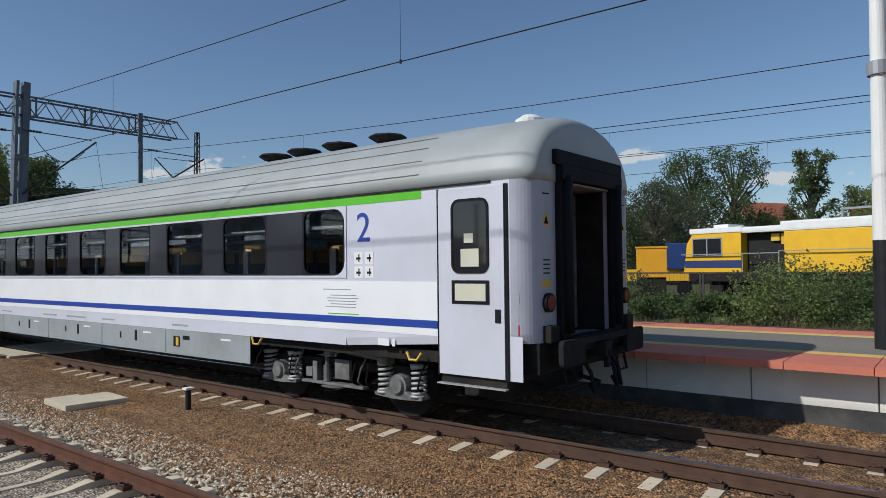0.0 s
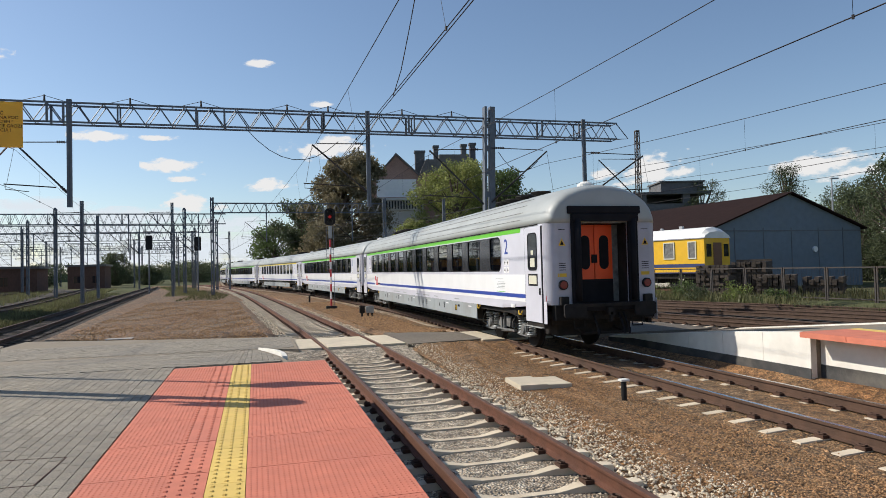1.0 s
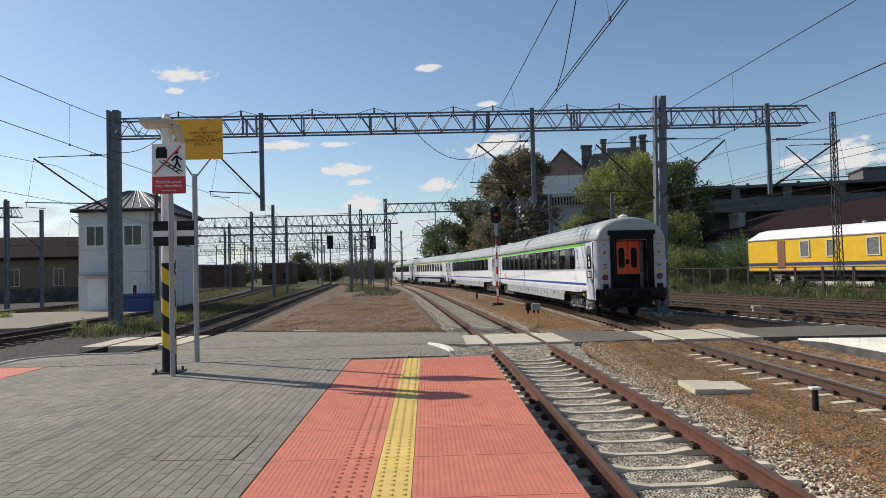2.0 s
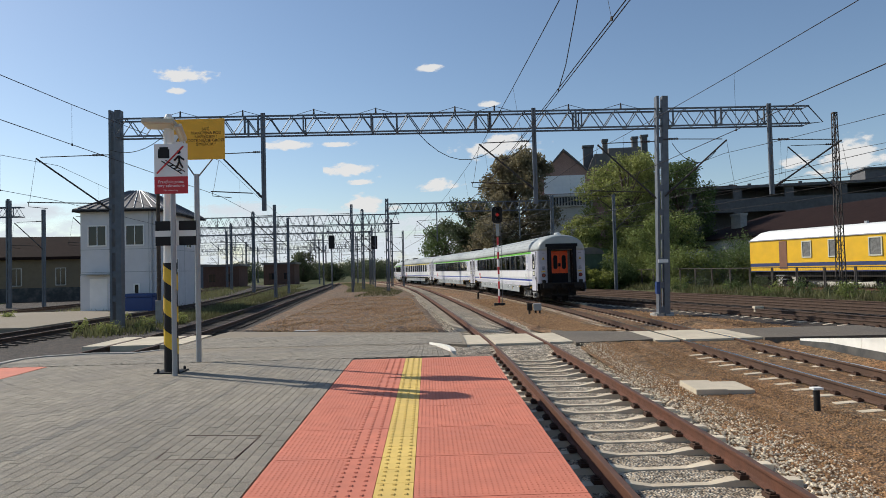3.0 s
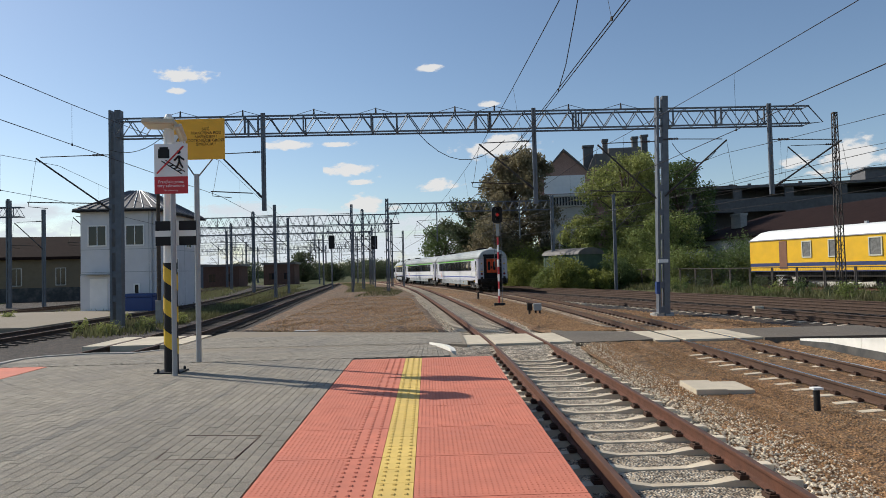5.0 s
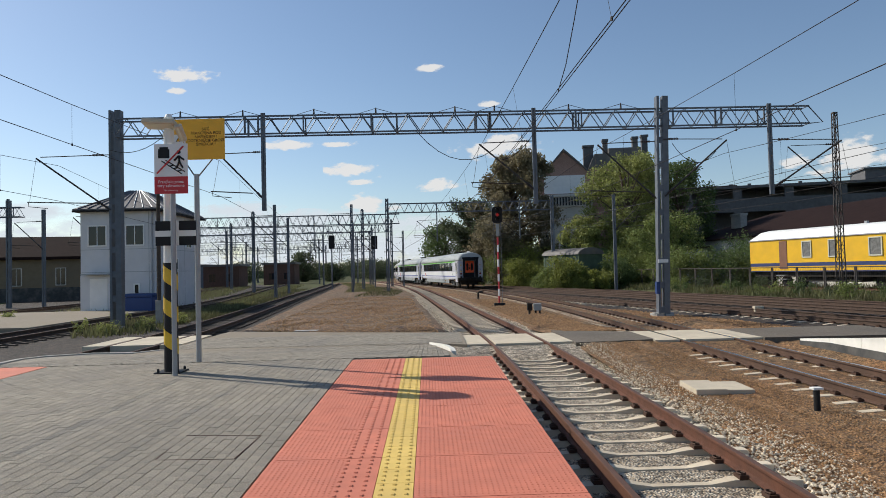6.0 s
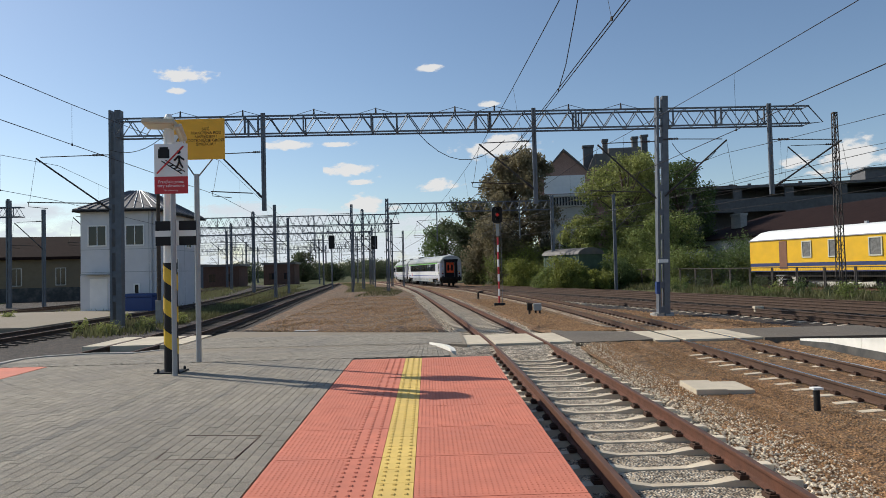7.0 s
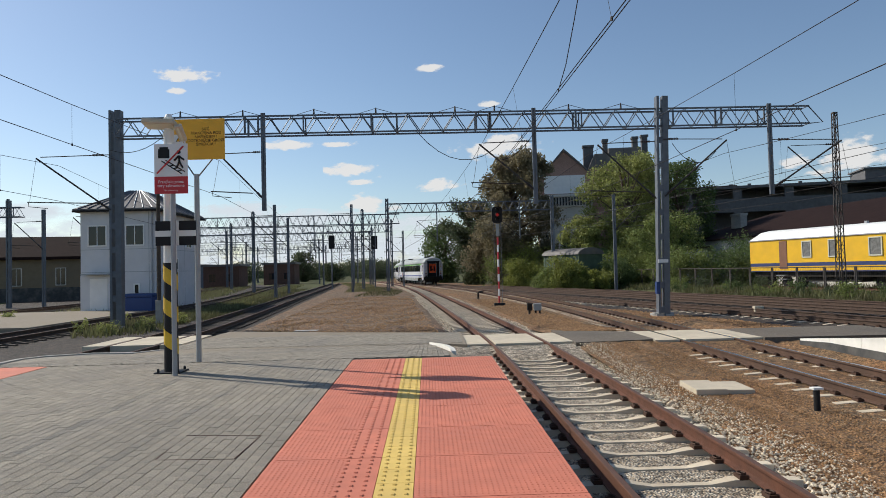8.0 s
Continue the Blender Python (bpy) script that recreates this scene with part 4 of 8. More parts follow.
def bogie(parent, yc):
    b = part("bogie", boxes((-0.95, -0.80, -1.75, 1.75, 0.56, 0.70), (0.80, 0.95, -1.75, 1.75, 0.56, 0.70), (-0.8, 0.8, -0.25, 0.25, 0.5, 0.75)), M_UNDER, parent, "dusty two-axle bogie", 0.02, m=Matrix.Translation((0, yc, 0)))
    for wy in (-1.25, 1.25):
        for s in (-1, 1):
            bm = bmesh.new()
            for x0, x1, r in ((0.70, 0.735, 0.485), (0.735, 0.84, 0.455), (0.80, 0.845, 0.30)):
                cyl(bm, (s * x0, wy, 0.46), (s * x1, wy, 0.46), r, r, 28)
            part("wheel", bm, M_UNDER, b, "dark steel wheel")
            bm = one(cyl, (s * 0.86, wy, 0.46), (s * 1.10, wy, 0.46), 0.165, 0.15, 16)
            cyl(bm, (s * 1.10, wy, 0.46), (s * 1.14, wy, 0.46), 0.12, 0.10, 16)
            loft(bm, [[(s * 0.92, wy - 0.42, 0.30), (s * 1.1, wy - 0.42, 0.30), (s * 1.1, wy - 0.42, 0.345), (s * 0.92, wy - 0.42, 0.345)], [(s * 0.92, wy - 0.12, 0.28), (s * 1.1, wy - 0.12, 0.28), (s * 1.1, wy - 0.12, 0.40), (s * 0.92, wy - 0.12, 0.40)], [(s * 0.92, wy + 0.12, 0.28), (s * 1.1, wy + 0.12, 0.28), (s * 1.1, wy + 0.12, 0.40), (s * 0.92, wy + 0.12, 0.40)], [(s * 0.92, wy + 0.42, 0.30), (s * 1.1, wy + 0.42, 0.30), (s * 1.1, wy + 0.42, 0.345), (s * 0.92, wy + 0.42, 0.345)]])
            part("axle_box", bm, M_BOGIE, b, "grey axle box with its cap")
            for dy in (-0.3, 0.3):
                bm = bmesh.new()
                pts = [(s * 1.0 + 0.095 * math.cos(a), wy + dy + 0.095 * math.sin(a), 0.345 + 0.37 * a / 34.5) for a in np.linspace(0, 34.5, 56)]
                tube(bm, pts, 0.02, 5)
                cyl(bm, (s * 1.0, wy + dy, 0.33), (s * 1.0, wy + dy, 0.36), 0.13, 0.12, 12)
                cyl(bm, (s * 1.0, wy + dy, 0.71), (s * 1.0, wy + dy, 0.76), 0.12, 0.13, 12)
                part("coil_spring", bm, M_SPRING, b, "pale coil spring", smooth=True)
    for s in (-1, 1):
        bm = bmesh.new()
        cyl(bm, (s * 1.08, -0.95, 0.80), (s * 1.08, 0.0, 0.865), 0.045, 0.035, 10)
        cyl(bm, (s * 1.08, -1.12, 0.785), (s * 1.08, -0.95, 0.80), 0.08, 0.08, 12)
        cyl(bm, (s * 1.08, 0.0, 0.865), (s * 1.08, 0.12, 0.875), 0.07, 0.07, 10)
        part("yaw_damper", bm, M_BOGIE, b, "long grey hydraulic damper")
        part("damper_bracket", boxes((s * 1.06 - 0.05, s * 1.06 + 0.05, 0.06, 0.2, 0.74, 1.0)), M_BOGIE, b, "", 0.015)
        bm = one(cyl, (s * 1.06, 0.17, 0.38), (s * 1.06, 0.17, 0.62), 0.055, 0.055, 10)
        cyl(bm, (s * 1.06, 0.17, 0.62), (s * 1.06, 0.17, 0.86), 0.03, 0.03, 8)
        part("vertical_damper", bm, M_BOGIE, b)
        part("bracket_plate", boxes((s * 1.06 - 0.03, s * 1.06 + 0.03, -0.32, -0.02, 0.44, 0.72)), M_BOGIE, b, "", 0.012)
        part("brake_bracket", boxes((s * 1.04 - 0.05, s * 1.04 + 0.05, 0.36, 0.46, 0.36, 0.66), (s * 1.04 - 0.04, s * 1.04 + 0.04, 0.48, 0.62, 0.42, 0.56)), M_BOGIE, b, "", 0.012)
        part("tie_bar", boxes((s * 1.06 - 0.05, s * 1.06 + 0.05, -0.62, 0.68, 0.335, 0.375)), M_BOGIE, b, "", 0.012)
        bm = one(cyl, (s * 1.0, 0.02, 0.28), (s * 1.0, 0.02, 0.33), 0.09, 0.24, 16)
        part("spring_pan", bm, M_BOGIE, b, "shallow spring pan")
        for dy, dz in ((-0.78, 0.1), (-0.62, 0.0), (-0.5, 0.05), (0.74, 0.0), (0.86, 0.08), (1.72, 0.0), (-1.72, 0.05)):
            bm = bmesh.new()
            tube(bm, [(s * 1.0, dy, 0.84), (s * 1.12, dy + 0.04, 0.62 + dz), (s * 1.13, dy + 0.09, 0.45), (s * 1.0, dy + 0.15, 0.38)], 0.013, 5)
            part("brake_hose", bm, M_RUBBER if dz else M_BOGIE, b)
        part("sand_box", boxes((s * 1.06 - 0.07, s * 1.06 + 0.07, -1.42, -1.32, 0.78, 0.92), (s * 1.06 - 0.05, s * 1.06 + 0.05, 1.3, 1.45, 0.78, 0.9)), M_UNDER, b)


def coach(kind):
    green = kind == "open"
    lab = ("silver-white passenger coach with a lime green stripe and dark windows" if green
           else "white and silver passenger coach with single windows and a yellow stripe")
    c = thing("passenger_coach", lab, "train coach", group="coaches of the train")
    coach_body(c, green)
    part("roof", coach_roof(), M_ROOF, c, "grey rounded roof", smooth=True)
    for s in (-1, 1):
        x = s * 1.41
        # seams along the roof
        for z, xx in ((3.20, 1.384), (3.38, 1.314), (3.56, 1.182), (3.72, 0.985)):
            part("roof_seam", boxes((s * xx - 0.004, s * xx + 0.004, -11.4, 11.4, z - 0.003, z + 0.005)), M_BOGIE, c)
        part("rain_gutter", boxes(strip(x, -12.5, 12.5, 3.005, 3.03, 0.02)), M_UNDER, c)
        part("upper_stripe", boxes(strip(x, -11.46, 11.46, 2.89, 3.0)), M_GREEN if green else M_YELSTRIPE, c, "lime green stripe" if green else "yellow stripe")
        part("white_band", boxes(strip(x, -11.7, 11.7, 1.20, 1.86)), M_LIVWHITE, c, "white painted band")
        part("blue_stripe", boxes(strip(x, -11.7, 7.6 if s < 0 else 11.7, 1.29, 1.385, 0.008)), M_BLUE, c, "blue stripe")
        if s < 0:
            part("blue_stripe", boxes(strip(x, 9.2, 11.7, 1.29, 1.385, 0.008)), M_BLUE, c, "blue stripe")
            # emblem as plain shapes
            part("emblem", boxes(strip(x, 8.3, 8.42, 1.28, 1.70, 0.01), strip(x, 8.75, 9.02, 1.52, 1.74, 0.01), strip(x, 8.62, 8.75, 1.28, 1.6, 0.01), strip(x, 8.2, 8.62, 1.28, 1.36, 0.01)), M_SIGNRED, c, "red emblem")
            part("lettering", boxes(*[strip(x, 7.7 + 0.09 * k, 7.75 + 0.09 * k, 1.31, 1.40, 0.01) for k in range(6)]), M_UNDER, c)
            part("lettering", boxes(*[strip(x, y0, y0 + ln, z0, z0 + 0.012, 0.006) for y0, ln, z0 in ((-10.2, 0.55, 1.74), (-10.3, 0.5, 1.66), (-10.35, 0.62, 1.62), (-10.3, 0.55, 1.58), (-10.3, 0.5, 1.54), (-10.3, 0.6, 1.50))]), M_SKIRT, c)
            part("lettering", boxes(strip(x, -10.35, -9.75, 1.405, 1.42, 0.006)), M_GREEN, c)
        if green:
            spans = [(-10.08 + 1.709 * k, -10.08 + 1.709 * k + (0.85 if k in (0, 11) else 1.12)) for k in range(12)]
            edges = [-10.1] + [q for a, d in spans for q in (a, d)] + [10.1]
            for a, d in zip(edges[::2], edges[1::2]):
                if d - a > 0.04:
                    part("window_pier", boxes((min(x - s * 0.03, x + s * 0.008), max(x - s * 0.03, x + s * 0.008), a - 0.01, d + 0.01, 1.93, 2.87)), M_BAND, c, "black glossy panel between the windows")
            part("window_surround", corner_frame(x, -10.125, 10.125, 1.905, 2.888, 0.2, 0.013), M_LIVERY, c, "silver painted edge round the windows")
            for k, (y0, y1) in enumerate(spans):
                win = part("window", boxes((min(x - s * 0.012, x - s * 0.006), max(x - s * 0.012, x - s * 0.006), y0 - 0.005, y1 + 0.005, 1.935, 2.865)), M_PANE, c, "tinted window pane")
                win.visible_shadow = False
                part("frame", corner_frame(x, y0 - 0.01, y1 + 0.01, 1.932, 2.868, 0.12, 0.011), M_RUBBER, win)
                if k % 2:
                    part("top_light_bar", boxes(strip(x - s * 0.004, y0 + 0.03, y1 - 0.03, 2.58, 2.605, 0.012)), M_RUBBER, win)
        else:
            for k in range(11):
                y0 = -9.55 + 1.78 * k
                win = part("window", side_plate(x, y0, y0 + 1.15, 1.95, 2.82, 0.12, 0.008), M_GLASS, c, "tinted window")
                part("frame", side_frame(x, y0 - 0.03, y0 + 1.18, 1.92, 2.85, 0.14, 0.016, 0.04), M_RUBBER, win)
        # entrance doors at both ends
        for e in (-1, 1):
            ya, yb = sorted((e * 12.68, e * 11.74))
            d = part("door", boxes(strip(x, ya, yb, 0.76, 2.97, 0.022)), M_LIVERY, c, "silver entrance door", 0.004)
            part("door_seal", boxes(strip(x, ya - 0.05, ya, 0.74, 2.98, 0.012), strip(x, yb, yb + 0.03, 0.74, 2.98, 0.012)), M_RUBBER, d)
            yw = (ya + yb) / 2
            part("door_window", side_plate(x + s * 0.022, yw - 0.25, yw + 0.25, 1.98, 2.82, 0.1, 0.006), M_GLASS, d, "dark door window")
            part("window_frame", side_frame(x + s * 0.022, yw - 0.27, yw + 0.27, 1.96, 2.84, 0.11, 0.012, 0.03), M_RUBBER, d)
            part("notice", boxes(strip(x + s * 0.028, yw - 0.13, yw + 0.13, 2.04, 2.25, 0.002), strip(x + s * 0.028, yw - 0.05, yw + 0.08, 2.32, 2.43, 0.002)), M_CREAM, d)
            part("route_board", boxes(strip(x + s * 0.022, yw - 0.27, yw + 0.27, 1.60, 1.88, 0.006)), M_RUBBER, d)
            part("route_board_sheet", boxes(strip(x + s * 0.028, yw - 0.22, yw + 0.22, 1.64, 1.84, 0.003)), M_CREAM, d, "pale blank route sheet")
            part("handle", boxes(strip(x + s * 0.022, ya + 0.05, ya + 0.12, 1.4, 1.55, 0.012) if e < 0 else strip(x + s * 0.022, yb - 0.12, yb - 0.05, 1.4, 1.55, 0.012)), M_RUBBER, d)
            part("door_step", boxes((min(x - s * 0.02, x + s * 0.05), max(x - s * 0.02, x + s * 0.05), ya - 0.02, yb + 0.02, 0.64, 0.655)), M_SPRING, c, "metal footboard")
            part("step_grille", boxes((min(x - s * 0.12, x - s * 0.02), max(x - s * 0.12, x - s * 0.02), ya, yb, 0.655, 0.76)), M_UNDER, c, "dark ribbed step riser")
            part("corner_panel", boxes(strip(x - s * 0.004, *sorted((e * 12.9, e * 12.72)), 0.75, 1.25, 0.004)), M_LIVERY, c)
            ys = e * 12.82
            part("switch_panel", boxes(strip(x - s * 0.05, ys - 0.03, ys + 0.03, 1.26, 1.38, 0.036)), M_SIGNRED, c, "red emergency switch")
            part("switch_panel", boxes(strip(x - s * 0.05, ys - 0.03, ys + 0.03, 1.62, 1.74, 0.036)), M_SKIRT, c)
            part("switch_panel", boxes(strip(x - s * 0.05, ys - 0.025, ys + 0.025, 1.42, 1.5, 0.036)), M_SKIRT, c)
        # class number and pictograms near both ends
        for yn in ((-10.45, 10.62) if s < 0 else (-10.62, 10.45)):
            cu = bpy.data.curves.new("digit", "FONT")
            cu.body, cu.size, cu.extrude, cu.align_x = "2", 0.56, 0.002, "CENTER"
            tmp = bpy.data.objects.new("digit", cu)
            me = bpy.data.meshes.new_from_object(tmp)
            bpy.data.objects.remove(tmp)
            me.materials.append(M_BLUE)
            me.name = "class_number"
            share("class_number", me, c, Matrix.Translation((x + s * 0.004, yn, 2.39)) @ Matrix.Rotation(radians(90 * s), 4, "Z") @ Matrix.Rotation(radians(90), 4, "X"), "blue class number 2")
            for dy, dz in ((-0.1, 2.09), (0.1, 2.09), (-0.1, 1.9), (0.1, 1.9)):
                pic = part("pictogram", boxes(strip(x, yn + dy - 0.08, yn + dy + 0.08, dz, dz + 0.16, 0.003)), M_SIGNWHITE, c, "white pictogram sticker")
                part("pictogram_mark", boxes(strip(x + s * 0.003, yn + dy - 0.04, yn + dy + 0.04, dz + 0.06, dz + 0.09, 0.002), strip(x + s * 0.003, yn + dy - 0.02, yn + dy + 0.0, dz + 0.03, dz + 0.13, 0.002)), M_UNDER, pic)
        # grey skirts between the bogies, with hatches
        for y0, y1 in ((-7.95, -5.5), (-5.48, -3.1), (-3.08, -0.6), (-0.58, 2.0), (2.02, 4.6), (4.62, 7.95)):
            sk = part("skirt_panel", boxes(strip(x - s * 0.02, y0, y1, 0.56, 0.985, 0.02)), M_SKIRT, c, "grey underfloor skirt panel", 0.004)
            if y0 < -7:
                part("hatch", boxes(strip(x, -5.95, -5.75, 0.70, 0.88, 0.006)), M_RUBBER, sk)
                part("hatch", boxes(strip(x, -6.25, -6.05, 0.83, 0.9, 0.006)), M_RUBBER, sk)
                part("filler", boxes(strip(x, -5.92, -5.84, 0.72, 0.86, 0.012)), M_YELPAINT, sk, "yellow filler cap")
            else:
                part("hatch", boxes(strip(x, y0 + 1.0, y0 + 1.08, 0.72, 0.92, 0.006)), M_RUBBER, sk)
                part("hatch", boxes(strip(x, y0 + 1.6, y0 + 1.65, 0.74, 0.86, 0.006)), M_RUBBER, sk)
            part("skirt_lettering", boxes(strip(x, y0 + 0.5, y0 + 0.78, 0.88, 0.91, 0.005)), M_SIGNWHITE, sk)
        part("sill_lettering", boxes(*[strip(x, yy, yy + ln, 1.06, 1.09, 0.004) for yy, ln in ((-3.6, 0.5), (-2.4, 0.9), (-1.0, 0.7), (1.5, 0.6), (2.8, 1.4), (-6.2, 0.5))]), M_SKIRT, c)["kind"] = "stuff"
        part("sill_marking", boxes(strip(x, -10.9, -10.7, 1.03, 1.12, 0.005), strip(x, -11.0, -10.95, 1.03, 1.12, 0.005)), M_SIGNWHITE, c)
        for yy in (-8.1, -11.3, 8.1, 11.3):
            bm = bmesh.new()
            tube(bm, [(x - s * 0.02, yy - 0.12, 0.97), (x, yy - 0.06, 0.88), (x, yy + 0.06, 0.88), (x - s * 0.02, yy + 0.12, 0.97)], 0.018, 6)
            part("jacking_bracket", bm, M_YELPAINT, c, "yellow bracket")
    if green:
        saloon(c)
    # underframe
    part("underframe", boxes((-1.3, 1.3, -12.7, 12.7, 0.86, 1.0), (-1.1, 1.1, -7.6, 7.6, 0.5, 0.88), (-1.2, 1.2, -12.7, -12.2, 0.7, 0.9), (-1.2, 1.2, 12.2, 12.7, 0.7, 0.9)), M_UNDER, c, "black underframe and boxes")
    for e in (-1, 1):
        part("brake_gear", boxes((-0.95, 0.95, *sorted((e * 11.75, e * 12.45)), 0.42, 0.88)), M_UNDER, c, "black brake gear under the end", 0.03)
        part("water_pipe", one(tube, [(-0.5, e * 12.4, 0.6), (-0.5, e * 12.9, 0.5), (0.5, e * 12.9, 0.5), (0.5, e * 12.4, 0.6)], 0.03, 6), M_UNDER, c)
    bogie(c, -9.5), bogie(c, 9.5)
    # roof gear
    for yy in (-9.6, -8.5, -7.6, -6.8, 6.8, 7.6, 8.5, 9.6):
        bm = one(cyl, (0, yy, 3.9), (0, yy, 4.04), 0.15, 0.15, 14)
        cyl(bm, (0, yy, 4.02), (0, yy, 4.09), 0.2, 0.31, 8)
        cyl(bm, (0, yy, 4.09), (0, yy, 4.12), 0.31, 0.28, 8)
        part("roof_ventilator", bm, M_UNDER, c, "dark mushroom ventilator")
    bm = one(cyl, (0, -12.2, 3.88), (0, -12.2, 4.0), 0.2, 0.2, 16)
    cyl(bm, (0, -12.2, 4.0), (0, -12.2, 4.06), 0.19, 0.1, 16)
    part("antenna_dome", bm, M_WHITEPOLE, c, "white antenna dome")
    # the ends, with open gangways
    for e in (-1, 1):
        ye = e * 13.0
        def yb(a, b):
            return sorted((ye + e * a, ye + e * b))
        part("gangway_frame", boxes((-0.84, -0.6, *yb(0, 0.09), 1.15, 3.1), (0.6, 0.84, *yb(0, 0.09), 1.15, 3.1), (-0.84, 0.84, *yb(0, 0.13), 3.04, 3.22), (-0.92, 0.92, *yb(-0.1, 0.09), 3.22, 3.40), (-0.7, 0.7, *yb(0, 0.16), 1.02, 1.2)), M_RUBBER, c, "black rubber gangway frame", 0.03)
        for s in (-1, 1):
            bm = one(cyl, (s * 0.70, ye + e * 0.10, 1.25), (s * 0.70, ye + e * 0.10, 3.1), 0.07, 0.07, 12)
            part("gangway_bellows", bm, M_RUBBER, c, "black bellows roll", smooth=True)
        part("gangway_threshold", boxes((-0.62, 0.62, *yb(0.0, 0.25), 1.12, 1.19)), M_UNDER, c)
        for s in (-1, 1):
            # end wall colour includes painted shade besides the dust
            part("end_wall", boxes((min(s * 0.62, s * 1.19), max(s * 0.62, s * 1.19), *yb(-0.06, 0.015), 1.17, 3.03)), M_LIVEND, c, "dusty silver end wall, darkened for shade")
            # vestibule sides, floor and back near black: recess shade put into their colour
            part("vestibule_wall", boxes((min(s * 0.62, s * 0.66), max(s * 0.62, s * 0.66), *yb(-0.5, -0.06), 1.15, 3.02)), M_UNDER, c, "vestibule side coloured near black for its shade")
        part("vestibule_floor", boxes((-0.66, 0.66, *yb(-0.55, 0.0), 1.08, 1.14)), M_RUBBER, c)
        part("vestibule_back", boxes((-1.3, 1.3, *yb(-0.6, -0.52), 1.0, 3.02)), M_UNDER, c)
        ed = part("end_door", boxes((-0.47, -0.01, *yb(-0.5, -0.46), 1.19, 3.0), (0.01, 0.47, *yb(-0.5, -0.46), 1.19, 3.0)), M_ORANGE, c, "orange gangway door")
        for xa, xb in ((-0.36, -0.12), (0.13, 0.37)):
            o = rounded(xa, xb, 1.95, 2.75, 0.12)
            bm = bmesh.new()
            plate(bm, o, *yb(-0.46, -0.45))
            part("door_window", bm, M_RUBBER, ed, "dark oval window")
        part("door_handle", boxes((-0.08, 0.06, *yb(-0.46, -0.43), 2.1, 2.3)), M_RUBBER, ed)
        part("kick_plate", boxes((-0.47, 0.47, *yb(-0.46, -0.45), 1.19, 1.72)), M_RUBBER, ed)
        part("door_jamb", boxes((0.47, 0.62, *yb(-0.5, -0.46), 1.19, 3.0)), M_BOGIE, c)
        # this jamb is near black too, shade of the recess as colour
        part("door_jamb", boxes((-0.62, -0.47, *yb(-0.5, -0.46), 1.19, 3.0)), M_UNDER, c)
        for s in (-1, 1):
            bm = one(cyl, (s * 1.06, ye, 1.62), (s * 1.06, ye + e * 0.07, 1.62), 0.11, 0.11, 18)
            part("tail_lamp", bm, M_RUBBER, c, "dark round tail lamp")
            bm = one(cyl, (s * 1.06, ye + e * 0.07, 1.62), (s * 1.06, ye + e * 0.076, 1.62), 0.085, 0.085, 18)
            part("tail_lens", bm, M_LAMPRED, c, "unlit red lens")
            bm = bmesh.new()
            plate(bm, [(s * 1.06 - 0.09, 2.5), (s * 1.06 + 0.09, 2.5), (s * 1.06, 2.67)], *yb(0.015, 0.019))
            part("warning_triangle", bm, M_YELPAINT, c, "yellow warning triangle")
            bm = bmesh.new()
            plate(bm, [(s * 1.06 - 0.05, 2.52), (s * 1.06 + 0.05, 2.52), (s * 1.06, 2.62)], *yb(0.019, 0.022))
            part("warning_mark", bm, M_RUBBER, c)
            part("end_label", boxes((s * 1.06 - 0.12, s * 1.06 + 0.1, *yb(0.015, 0.019), 1.8, 1.88)), M_YELPAINT, c, "yellow label")
            part("end_lettering", boxes(*[(s * 1.06 - 0.1, s * 1.06 + 0.08, *yb(0.015, 0.018), z, z + 0.015) for z in (1.95, 2.0, 2.05, 2.1, 2.86)]), M_RUBBER, c)["kind"] = "stuff"
            part("cable_box", boxes((s * 1.06 - 0.1, s * 1.06 + 0.1, *yb(0, 0.12), 1.17, 1.36)), M_UNDER, c, "", 0.015)
            bm = one(cyl, (s * 0.875, ye - e * 0.15, 1.05), (s * 0.875, ye + e * 0.2, 1.05), 0.11, 0.11, 16)
            plate(bm, rounded(s * 0.875 - 0.27, s * 0.875 + 0.27, 0.9, 1.2, 0.06), *yb(0.2, 0.26))
            part("buffer", bm, M_UNDER, c, "rectangular buffer")
            bm = bmesh.new()
            tube(bm, [(s * 0.6, ye + e * 0.1, 0.86), (s * 0.6, ye + e * 0.14, 0.66), (s * 0.85, ye + e * 0.14, 0.66), (s * 0.85, ye + e * 0.1, 0.86)], 0.018, 6)
            part("shunter_handle", bm, M_UNDER, c, "dark grab handle")
        part("headstock", boxes((-1.25, 1.25, *yb(-0.2, 0.02), 0.82, 1.17)), M_UNDER, c, "", 0.02)
        bm = boxes((-0.09, 0.09, *yb(0, 0.28), 0.92, 1.1), (-0.04, 0.04, *yb(0.22, 0.28), 0.78, 1.0))
        part("coupling", bm, M_UNDER, c, "screw coupling", 0.01)
        for dx in (-0.35, 0.3, 0.42):
            part("brake_hose", one(tube, [(dx, ye + e * 0.05, 0.95), (dx, ye + e * 0.2, 0.75), (dx + 0.05, ye + e * 0.22, 0.5), (dx + 0.12, ye + e * 0.12, 0.6)], 0.025, 6), M_RUBBER, c)
    return c


COACHES = [coach("open")]
_single = coach("compartment")
COACHES += [copy_thing(COACHES[0], Matrix()), _single, copy_thing(COACHES[0], Matrix()), copy_thing(_single, Matrix()), copy_thing(COACHES[0], Matrix())]

TRAIN_T = [0.0, 0.3, 0.5, 1.0, 1.5, 2.2, 2.8, 3.5, 4.5, 5.5, 6.5, 7.3, 8.0]
TRAIN_S = [3.78, 6.67, 8.67, 13.75, 19.3, 27.9, 35.3, 43.9, 55.7, 67.3, 78.8, 88.1, 96.3]


